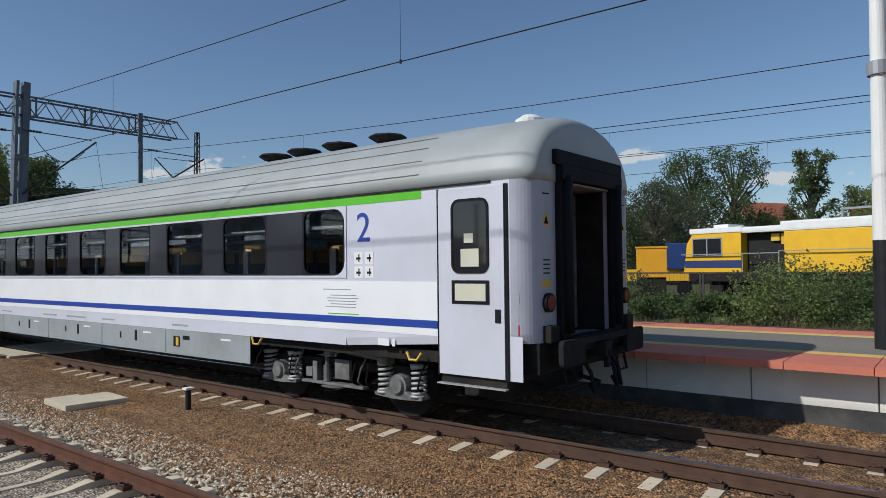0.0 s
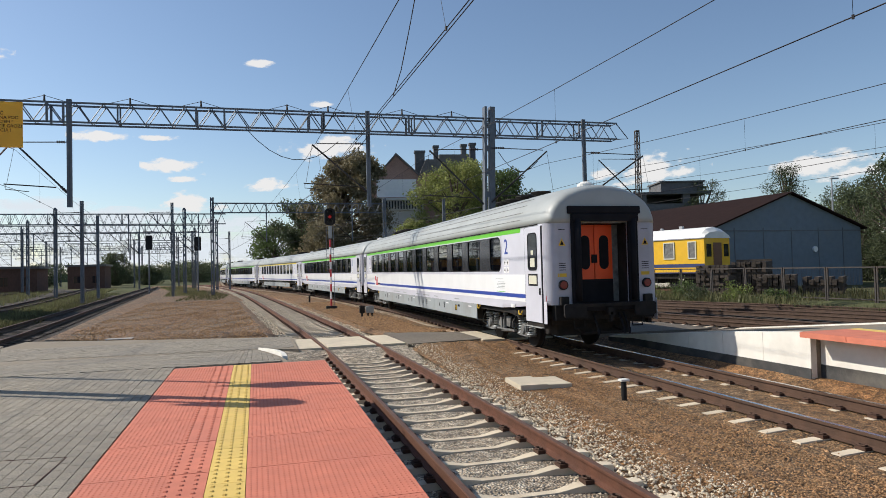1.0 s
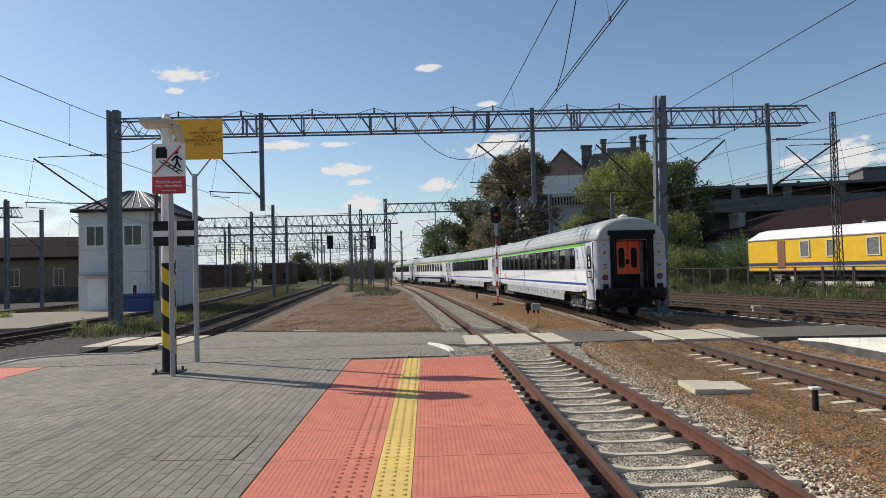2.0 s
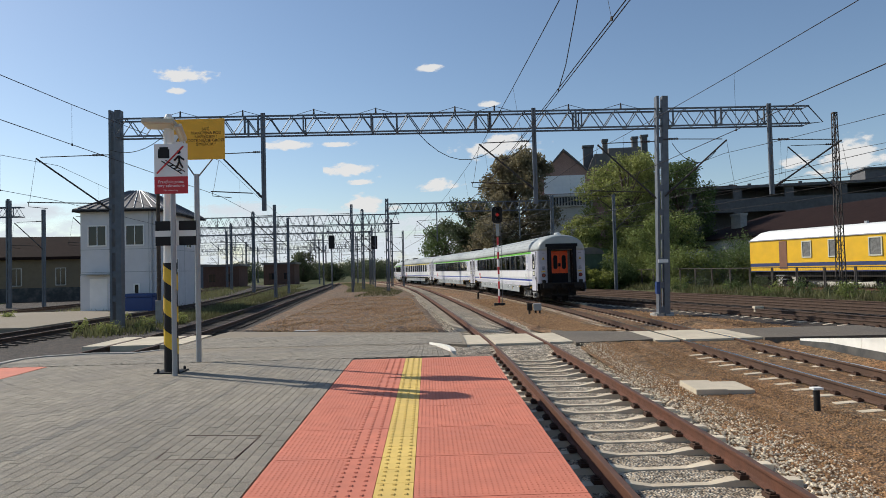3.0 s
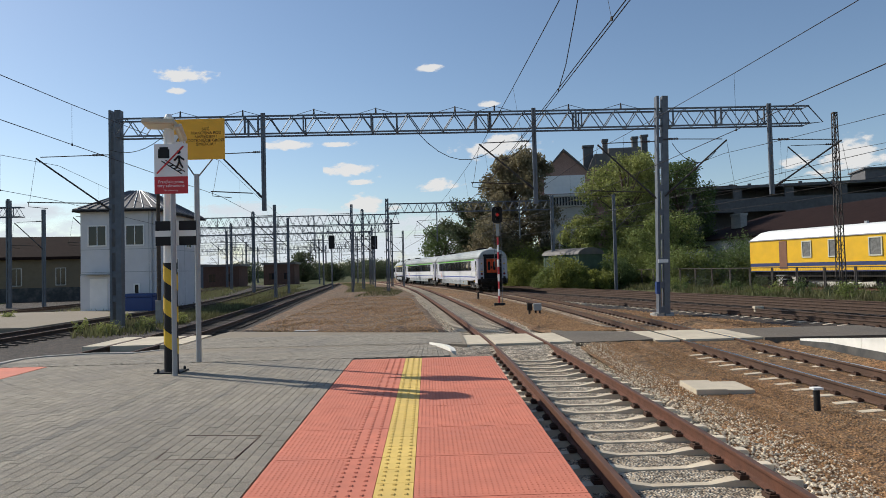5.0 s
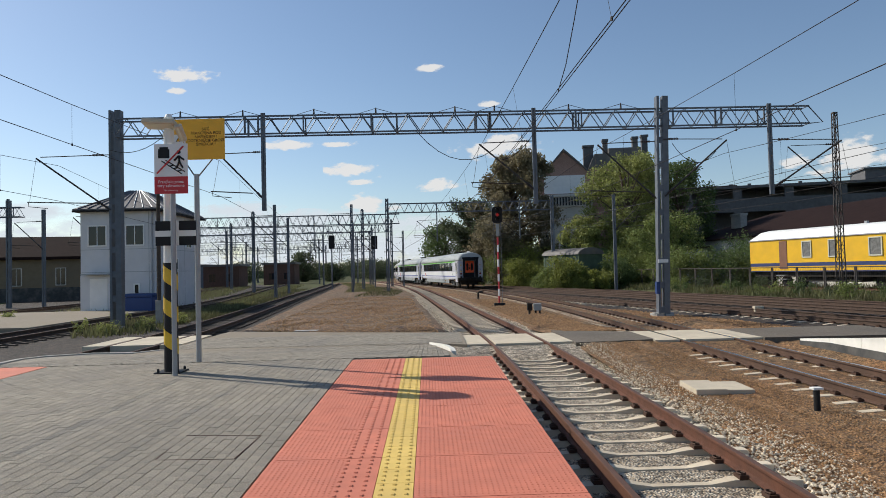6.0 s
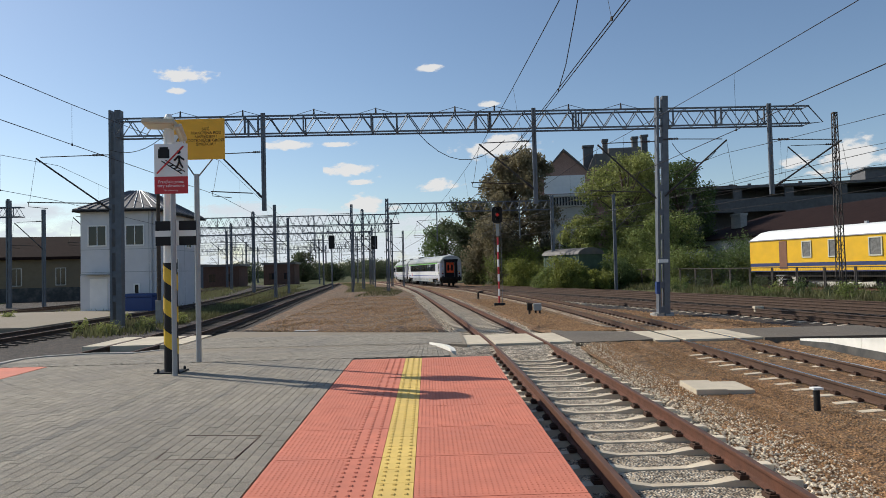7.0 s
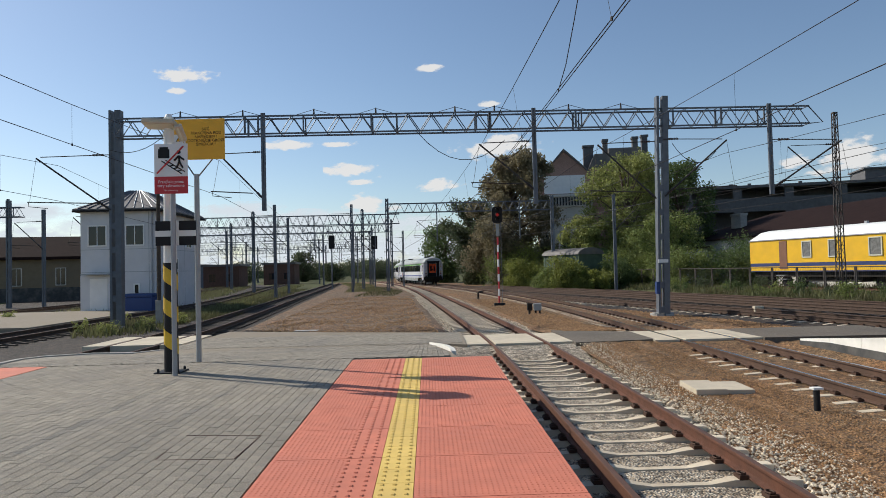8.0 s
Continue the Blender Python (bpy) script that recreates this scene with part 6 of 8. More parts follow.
# ---- small things along the tracks ----
def trackside():
    m = pose(5.03, 11.85, 0, 0, 0, -4)
    g = thing("cable_pit_cover", "weathered pale concrete cable pit cover in the gravel", "pit cover", m)
    part("frame", boxes((-0.45, 0.45, -0.42, 0.42, GROUND, -0.70)), M_CONC, g, "darker concrete rim", 0.02)
    tall_lamp()
    part("lid", boxes((-0.5, 0.02, -0.48, 0.48, -0.72, -0.625), (0.03, 0.5, -0.42, 0.45, -0.72, -0.65)), M_CONCPALE, g, "pale lid slabs", 0.015)
    g = thing("marker_post", "short black marker post with a white cap in the gravel", "marker post", pose(5.72, 9.95, -0.085))
    part("post", one(cyl, (0, 0, GROUND + 0.085), (0, 0, -0.32), 0.045, 0.045, 12), M_BLACK, g)
    part("cap", boxes((-0.075, 0.075, -0.06, 0.06, -0.32, -0.285)), M_WHITEPOLE, g, "white cap", 0.008)
    # colour light signal
    g = thing("railway_signal", "black colour light signal on a red and white post", "signal", pose(4.29, 40.96, 0.05) @ Matrix.Diagonal((1.06, 1.06, 1.06, 1)))
    for k in range(9):
        z = GROUND + 0.25 + k * 0.42
        part("post_band", one(cyl, (0, 0, z), (0, 0, z + 0.42), 0.055, 0.055, 12), M_SIGNRED if k % 2 == 0 else M_SIGNWHITE, g)
    part("foot", boxes((-0.3, 0.3, -0.2, 0.2, GROUND, GROUND + 0.28), (-0.45, 0.45, -0.05, 0.05, GROUND, GROUND + 0.15)), M_BLACK, g, "black cast foot", 0.02)
    part("board", boxes((-0.1, 0.1, -0.1, -0.06, 3.25, 3.95)), M_SKIRT, g, "pale number board")
    bm = bmesh.new()
    plate(bm, rounded(-0.3, 0.3, 4.0, 4.95, 0.2), -0.06, 0.12)
    part("head", bm, M_BLACK, g, "black signal head")
    for z, mt in ((4.75, M_BLACK), (4.47, M_SIGNALRED), (4.2, M_BLACK)):
        part("lens", one(cyl, (0, -0.09, z), (0, -0.06, z), 0.09, 0.09, 16), mt, g)
        bm = bmesh.new()
        pts = [(0.13 * math.cos(a), 0.13 * math.sin(a)) for a in np.linspace(-0.4, math.pi + 0.4, 12)]
        loft(bm, [[(x, -0.06, z + q) for x, q in pts], [(x, -0.32, z + q) for x, q in pts]], False, False)
        part("hood", bm, M_BLACK, g)
    bm = bmesh.new()
    tube(bm, [(0.2, 0.1, GROUND), (0.2, 0.1, 4.1)], 0.012, 4)
    tube(bm, [(-0.2, 0.1, 1.5), (-0.2, 0.1, 4.1)], 0.012, 4)
    for k in range(12):
        tube(bm, [(-0.2, 0.1, 1.5 + 0.22 * k), (0.2, 0.1, 1.5 + 0.22 * k)], 0.01, 4)
    part("ladder", bm, M_STEEL, g, "thin ladder")
    # track box
    g = thing("point_motor_box", "small grey and dark cable boxes on feet beside the track", "trackside box", pose(5.13, 33.0, -0.02))
    part("box", boxes((0.0, 0.36, -0.15, 0.15, -0.55, -0.22)), M_SKIRT, g, "grey box", 0.02)
    part("box", boxes((-0.32, -0.08, -0.12, 0.12, -0.55, -0.2)), M_UNDER, g, "dark box", 0.02)
    part("leg", boxes((0.05, 0.12, -0.1, 0.1, GROUND, -0.5)), M_UNDER, g)
    part("leg", boxes((0.26, 0.32, -0.1, 0.1, GROUND, -0.5)), M_UNDER, g)
    part("leg", boxes((-0.25, -0.17, -0.1, 0.1, GROUND, -0.5)), M_UNDER, g)
    for x, y, h in ((14.7, 29.9, 0.42), (9.2, 40.0, 0.2)):
        solo("marker_stone", boxes((x - 0.2, x + 0.2, y - 0.12, y + 0.12, GROUND, GROUND + h)), M_CONCPALE, "pale concrete marker stone between the tracks", "marker stone", group="marker stones", bevel=0.03)
    solo("manhole_cover", boxes((-5.2, -4.3, 26.0, 26.5, GROUND, -0.69)), M_CONC, "flat concrete cover in the gravel", "cover", bevel=0.02)
    solo("marker_post", one(tube, [(3.75, 51.0, GROUND), (3.75, 51.0, -0.3), (3.85, 51.0, -0.2), (4.15, 51.0, -0.22)], 0.07, 8), M_UNDER, "short bent rusty pipe beside the track", "marker post")
    for x, y, z in ((-13.0, 92, 6.2), (-7.2, 92, 6.0)):
        g = thing("railway_signal", "distant black colour light signal on a post", "signal", group="distant signals")
        part("post", one(cyl, (x, y, GROUND), (x, y, z - 1.2), 0.09, 0.09, 8), M_STEEL, g)
        part("head", boxes((x - 0.4, x + 0.4, y - 0.1, y + 0.15, z - 1.4, z + 0.4)), M_BLACK, g, "black head", 0.05)


overhead()
platform_things()
trackside()

# ---- buildings ----
def gable_hall(bm_wall, bm_roof, w, l, eave, ridge, over=0.4):
    """A pitched hall centred on the origin, ridge along y."""
    out = [(-w / 2, 0), (w / 2, 0), (w / 2, eave), (0, ridge), (-w / 2, eave)]
    plate(bm_wall, out, -l / 2, l / 2)
    k = (ridge - eave) / (w / 2)
    for s in (-1, 1):
        a = (s * (w / 2 + over), eave - k * over)
        t = 0.14
        plate(bm_roof, [(0, ridge + 0.02), a, (a[0], a[1] + t), (0, ridge + 0.02 + t)], -l / 2 - over, l / 2 + over)


def window(parent, m, w, h, fr=0.08, mat=M_SIGNWHITE, glass=M_GLASS, bars=1):
    """A window set on a wall that faces -y of m."""
    win = part("window", boxes((-w / 2, w / 2, -0.02, 0.0, 0, h)), glass, parent, "dark glazed window", m=m)
    rows = [(-w / 2 - fr, -w / 2, -0.06, 0.0, -fr, h + fr), (w / 2, w / 2 + fr, -0.06, 0.0, -fr, h + fr), (-w / 2, w / 2, -0.06, 0.0, -fr, 0), (-w / 2, w / 2, -0.06, 0.0, h, h + fr)]
    for k in range(bars):
        x = -w / 2 + w * (k + 1) / (bars + 1)
        rows.append((x - 0.025, x + 0.025, -0.05, -0.02, 0, h))
    part("frame", boxes(*rows), mat, win, "painted frame")


def signal_building():
    g = thing("signal_building", "white two-storey signal building with a dark hipped roof", "building", pose(-20.4, 49.3, GROUND, 0, 0, 0))
    w, d, h = 4.9, 8.6, 6.75
    part("wall", boxes((-w / 2, w / 2, -d / 2, d / 2, 0, h)), M_WHITEPLAST, g, "white clad walls")
    bm = bmesh.new()
    o = 0.35
    loft(bm, [[(-w / 2 - o, -d / 2 - o, h), (w / 2 + o, -d / 2 - o, h), (w / 2 + o, d / 2 + o, h), (-w / 2 - o, d / 2 + o, h)], [(-w / 2 - o, -d / 2 - o, h + 0.2), (w / 2 + o, -d / 2 - o, h + 0.2), (w / 2 + o, d / 2 + o, h + 0.2), (-w / 2 - o, d / 2 + o, h + 0.2)], [(-0.4, -1.6, h + 1.7), (0.4, -1.6, h + 1.7), (0.4, 1.6, h + 1.7), (-0.4, 1.6, h + 1.7)]])
    part("roof", bm, M_ROOFDARK, g, "dark hipped sheet roof")
    bm = bmesh.new()
    for k in range(-4, 5):
        tube(bm, [(k * 0.6, -d / 2 - o, h + 0.22), (k * 0.1, -1.6, h + 1.72)], 0.035, 4)
        tube(bm, [(w / 2 + o, k * 1.05, h + 0.22), (0.4, k * 0.4, h + 1.72)], 0.035, 4)
    part("roof_rib", bm, M_STEEL, g, "raised sheet seams")
    for x in (-1.35, 1.1):
        window(g, pose(x, -d / 2, 4.55), 1.1, 1.25, bars=1)
    window(g, pose(1.2, -d / 2, 1.3), 0.25, 0.6, bars=0)
    for y, z in ((-2.6, 4.55), (1.8, 4.55), (-1.0, 2.9), (-1.0, 2.0)):
        window(g, Matrix.Translation((w / 2, y, z)) @ Matrix.Rotation(radians(90), 4, "Z"), 1.1, 1.25 if z > 4 else 0.7, bars=1)
    part("entrance_door", boxes((-w / 2 + 0.6, -w / 2 + 1.75, -d / 2 - 0.06, -d / 2, 0.2, 2.35)), M_SIGNWHITE, g, "white entrance door", 0.01)
    part("canopy", boxes((-w / 2 + 0.3, -w / 2 + 2.1, -d / 2 - 0.7, -d / 2, 2.6, 2.68)), M_SKIRT, g, "small flat canopy")
    part("clad_panel", boxes((-w / 2 - 0.02, -w / 2 + 2.3, -d / 2 - 0.03, -d / 2, 0, 2.55)), M_WHITEPLAST, g)
    part("downpipe", one(cyl, (w / 2 - 0.2, -d / 2 - 0.08, 0), (w / 2 - 0.2, -d / 2 - 0.08, h), 0.06, 0.06, 8), M_STEELPALE, g)
    for z in (2.75, 4.25):
        part("cladding_joint", boxes((-w / 2, w / 2, -d / 2 - 0.012, -d / 2, z, z + 0.03), (w / 2, w / 2 + 0.012, -d / 2, d / 2, z, z + 0.03)), M_SKIRT, g)
    for x in (-0.35, 2.0):
        part("cladding_joint", boxes((x, x + 0.025, -d / 2 - 0.011, -d / 2, 0, h)), M_SKIRT, g)
    for y in (-1.8, 1.0, 3.0):
        part("cladding_joint", boxes((w / 2, w / 2 + 0.011, y, y + 0.025, 0, h)), M_SKIRT, g)
    part("gutter", boxes((-w / 2 - o, w / 2 + o, -d / 2 - o - 0.06, -d / 2 - o, h - 0.02, h + 0.1), (w / 2 + o, w / 2 + o + 0.06, -d / 2 - o, d / 2 + o, h - 0.02, h + 0.1)), M_UNDER, g, "dark gutter")
    part("aerial", one(cyl, (w / 2 - 1.2, 0, h), (w / 2 - 1.2, 0, h + 2.4), 0.03, 0.02, 6), M_STEEL, g)
    # blue bin and tank by the wall
    b = thing("waste_container", "dark blue plastic waste container beside the wall", "waste container", pose(-18.4, 43.9, GROUND, 0, 0, -5))
    part("bin", boxes((-0.9, 0.9, -0.5, 0.5, 0.1, 1.1)), M_BLUEBIN, b, "", 0.08)
    part("lid", boxes((-0.95, 0.95, -0.55, 0.55, 1.1, 1.35)), M_BLUEBIN, b, "", 0.1)
    # concrete apron before it
    solo("apron", boxes((-30, -17.8, 30.5, 44.9, GROUND, -0.6)), M_ASPHALT, "grey concrete loading apron", "apron", kind="structure")


def depot():
    g = thing("depot_building", "long low ochre depot with a dark roof behind the yard", "building", pose(-54, 78, GROUND, 0, 0, 12))
    part("wall", boxes((-30, 20, -5, 5, 0, 4.6)), M_DEPOT, g)
    bm = bmesh.new()
    loft(bm, [[(-30.5, -5.6, 4.6), (-30.5, 5.6, 4.6), (-30.5, 5.6, 4.9), (-30.5, 0, 7.4), (-30.5, -5.6, 4.9)], [(20.5, -5.6, 4.6), (20.5, 5.6, 4.6), (20.5, 5.6, 4.9), (20.5, 0, 7.4), (20.5, -5.6, 4.9)]])
    part("roof", bm, M_ROOFBROWN, g)
    part("base", boxes((-30, 20, -5.05, -5, 0, 1.5)), M_TAR, g)
    for k in range(11):
        window(g, pose(-27 + 4.4 * k, -5, 1.8), 0.9, 1.8, mat=M_PLASTER)
    for k, (x, y, w, h, mt) in enumerate(((-34, 158, 7, 4.6, M_SOOTBRICK), (-38, 128, 6.5, 4.0, M_SOOTBRICK), (-46, 134, 6, 4.2, M_SHED))):
        g = thing("yard_building", "small flat-roofed yard building in the distance", "building", pose(x, y, GROUND), group="yard buildings")
        part("wall", boxes((-w / 2, w / 2, -3, 3, 0, h)), mt, g)
        part("roof", boxes((-w / 2 - 0.4, w / 2 + 0.4, -3.4, 3.4, h, h + 0.4)), M_ROOFDARK, g)
        for q in (-0.25, 0.25):
            window(g, pose(q * w, -3, 1.2), 1.2, 1.4, mat=M_SOOTBRICK)


def brick_house():
    g = thing("old_brick_house", "old gabled brick house with chimneys behind the trees", "building", pose(25.5, 103, GROUND, 0, 0, -8))
    bw, br = bmesh.new(), bmesh.new()
    plate(bw, [(-8.2, 0), (-0.6, 0), (-0.6, 16.2), (-4.4, 19.6), (-8.2, 15.4)], -4, 6)
    plate(bw, [(-0.6, 0), (9, 0), (9, 17.2), (-0.6, 17.2)], -1.5, 8)
    part("wall", bw, M_BRICK, g, "weathered brick walls")
    k = [(-8.7, 14.8), (-4.4, 19.65), (-0.1, 15.7), (-0.1, 16.0), (-4.4, 20.0), (-8.7, 15.1)]
    plate(br, k, -4.3, 6)
    plate(br, [(-0.6, 17.2), (9.4, 17.2), (8, 19.4), (0.4, 19.4)], -1.8, 8)
    part("roof", br, M_ROOFDARK, g, "dark roof")
    part("whitewashed_patch", boxes((-7.4, -1.4, -4.05, -4.0, 13.3, 16.0)), M_SIGNWHITE, g, "white sheet banner")
    part("lower_wall", boxes((-8.25, -0.55, -4.12, -4.0, 0.2, 11.3)), M_PLASTER, g, "pale plastered lower wall")
    part("ledge", boxes((-8.4, -0.4, -4.4, -4.0, 11.3, 12.8), (-8.6, -0.2, -4.6, -4.0, 12.8, 13.15)), M_PLASTER, g, "balustrade ledge")
    for q in range(18):
        part("baluster", boxes((-8.2 + 0.43 * q, -8.0 + 0.43 * q, -4.5, -4.4, 11.5, 12.7)), M_DARK, g)
    for q in range(3):
        window(g, pose(-6.8 + 2.4 * q, -4.12, 5.2), 1.1, 2.0, mat=M_PLASTER)
    for q in range(3):
        window(g, pose(1.4 + 2.8 * q, -1.5, 12.5), 1.1, 1.9, mat=M_PLASTER)
    for x, y, w, h in ((-0.4, 0, 1.5, 21.0), (2.3, 1, 0.7, 22.0), (6.8, 1, 0.8, 22.2), (8.4, 2, 0.9, 22.6)):
        part("chimney", boxes((x - w / 2, x + w / 2, y - 0.5, y + 0.5, 15, h), (x - w / 2 - 0.12, x + w / 2 + 0.12, y - 0.6, y + 0.6, h - 0.35, h)), M_DECK, g, "sooty chimney")
    part("upper_roof", boxes((2.6, 7.4, -1.0, 4, 19.3, 20.3)), M_ROOFDARK, g, "dark raised roof")


def parking_deck():
    g = thing("concrete_hall", "dark open concrete frame building with empty bays", "building", pose(46.5, 115, GROUND, 0, 0, -14.9))
    L, x0 = 34.6, -9.5
    part("wall", boxes((x0, L, 0, 0.5, 0, 8.2), (x0, L, 0, 0.5, 11.0, 13.3), (x0, L, 11.5, 12, 0, 14.9)), M_DECK, g, "dark concrete walls")
    part("floor_slab", boxes((x0, L, 0.5, 11.5, 7.7, 8.2), (x0, L, 0.5, 11.5, 12.7, 13.2)), M_DECK, g)
    part("inner_wall", boxes((x0, L, 5.5, 5.8, 8.2, 12.7), (x0, L, 5.5, 5.8, 13.2, 15.0)), M_DECK, g)
    k = 0
    while x0 + k * 8.05 + 0.2 < L:
        x = -6.2 + 8.05 * (k - 0.4)
        for z0, z1 in ((8.2, 11.0), (13.3, 15.0)):
            part("column", boxes((x - 0.68, x + 0.68, 0, 0.7, z0, z1)), M_DECK, g)
        k += 1
    part("roof_slab", boxes((x0 - 0.4, L + 0.4, -0.4, 12.4, 15.0, 15.45)), M_DECK, g, "flat roof slab")
    part("roof_house", boxes((26.5, 34.4, 1.0, 8, 15.45, 17.3), (26.2, 34.7, 0.7, 8.3, 17.3, 17.55)), M_DECK, g, "raised plant room on the roof")
    for x in (6.0, 9.0, 17.0, 22.0):
        part("roof_vent", boxes((x - 0.25, x + 0.25, 2, 2.5, 15.45, 16.0)), M_DECK, g)


def sheds():
    g = thing("sheet_shed", "blue-grey sheet metal shed with a brown pitched roof", "shed", pose(41.8, 69.3, GROUND, 0, 0, 4))
    bw, br = bmesh.new(), bmesh.new()
    plate(bw, [(-6.8, 0), (9.8, 0), (9.8, 5.2), (1.5, 8.15), (-6.8, 5.2)], -21, -20.7)
    ww = boxes((-6.8, -6.5, -20.7, 21, 0, 5.2), (9.5, 9.8, -20.7, 21, 0, 5.2), (-6.5, 9.5, 20.7, 21, 0, 5.2))
    part("side_wall", ww, M_PLASTER, g, "pale plastered side walls")
    xa, xb, ze, r0, r1 = -7.2, 10.2, 5.06, (1.5, -21.4, 8.17), (1.5, 12.5, 8.17)
    for quad in ((r0, r1, (xa, 21.4, ze), (xa, -21.4, ze)), (r1, r0, (xb, -21.4, ze), (xb, 21.4, ze)), (r1, (xb, 21.4, ze), (xa, 21.4, ze))):
        lo = [br.verts.new(q) for q in quad]
        hi = [br.verts.new((q[0], q[1], q[2] + 0.14)) for q in quad]
        br.faces.new(lo[::-1]), br.faces.new(hi)
        for k in range(len(lo)):
            m = (k + 1) % len(lo)
            br.faces.new((lo[k], lo[m], hi[m], hi[k]))
    part("wall", bw, M_SHED, g, "blue-grey sheet walls")
    part("roof", br, M_ROOFBROWN, g, "dark brown roof")
    for x in (-4.6, -1.5, 1.6, 4.7, 7.6):
        part("sheet_joint", boxes((x - 0.03, x + 0.03, -21.04, -21.0, 0, 5.2)), M_STEEL, g)
    part("sheet_joint", boxes((-6.8, 9.8, -21.04, -21.0, 4.9, 5.0)), M_STEEL, g)
    part("wall_lamp", one(cyl, (4.2, -21.15, 3.3), (4.2, -21.0, 3.3), 0.25, 0.25, 14), M_SIGNWHITE, g, "pale round lamp")
    part("chimney", boxes((-3.4, -2.6, 11.0, 13.2, 6.0, 8.3), (-3.5, -2.5, 10.9, 13.3, 8.1, 8.35)), M_CONC, g, "pale chimney")
    for k in range(5):
        window(g, Matrix.Translation((-6.8, 17 - 4 * k, 2.4)) @ Matrix.Rotation(radians(-90), 4, "Z"), 1.2, 1.5)
    g = thing("white_lean_to", "low white outbuilding half hidden by bushes", "building", pose(32.2, 84, GROUND, 0, 0, 6))
    part("wall", boxes((-3, 1, -4, 4, 0, 4.2)), M_WHITEPLAST, g)
    part("roof", boxes((-3.4, 1.4, -4.4, 4.4, 4.2, 4.5)), M_ROOFBROWN, g)
    window(g, pose(0, -4, 2.0), 1.6, 1.2)
    g = thing("round_roofed_hut", "old hut with a rounded dark roof under creepers", "hut", pose(18.2, 80, GROUND, 0, 0, -4))
    part("wall", boxes((-3.4, 3.4, -2.5, 2.5, 0, 3.6)), M_WHITEPLAST, g)
    bm = bmesh.new()
    arc = [(3.7 * math.cos(a), 3.6 + 1.0 * math.sin(a)) for a in np.linspace(0, math.pi, 12)]
    plate(bm, arc, -2.9, 2.9)
    part("roof", bm, M_LEAFDARK, g)
    # stacked timbers
    rng = random.Random(4)
    for x, y, turn, layers, lab in ((29.6, 38.4, 32, 13, "tall stack of old dark timber sleepers behind the fence"), (31.7, 37.8, 40, 15, "leaning stack of old dark timber sleepers"), (31.0, 34.8, 44, 9, "low stack of dark timber sleepers behind the fence"), (33.2, 33.4, 40, 8, "low dark stack of sleepers behind the fence")):
        g = thing("timber_stack", lab, "timber stack", pose(x, y, GROUND, 0, 0, turn), "timber stacks")
        for lay in range(layers):
            z = 0.02 + lay * 0.165
            long = lay % 5 != 4
            for k in range(7 if long else 3):
                q = -0.95 + 0.31 * k if long else -1.0 + 1.0 * k
                d, sh = rng.uniform(-0.02, 0.02), rng.uniform(-0.12, 0.12)
                if lay == layers - 1 and rng.random() < 0.4:
                    continue
                ext = (-1.25 + sh, 1.25 + sh, q - 0.125 + d, q + 0.125 + d) if long else (q - 0.125, q + 0.125, -1.1 + d, 1.1 + d)
                part("timber", boxes((*ext, z, z + 0.155)), M_WOODSL, g)


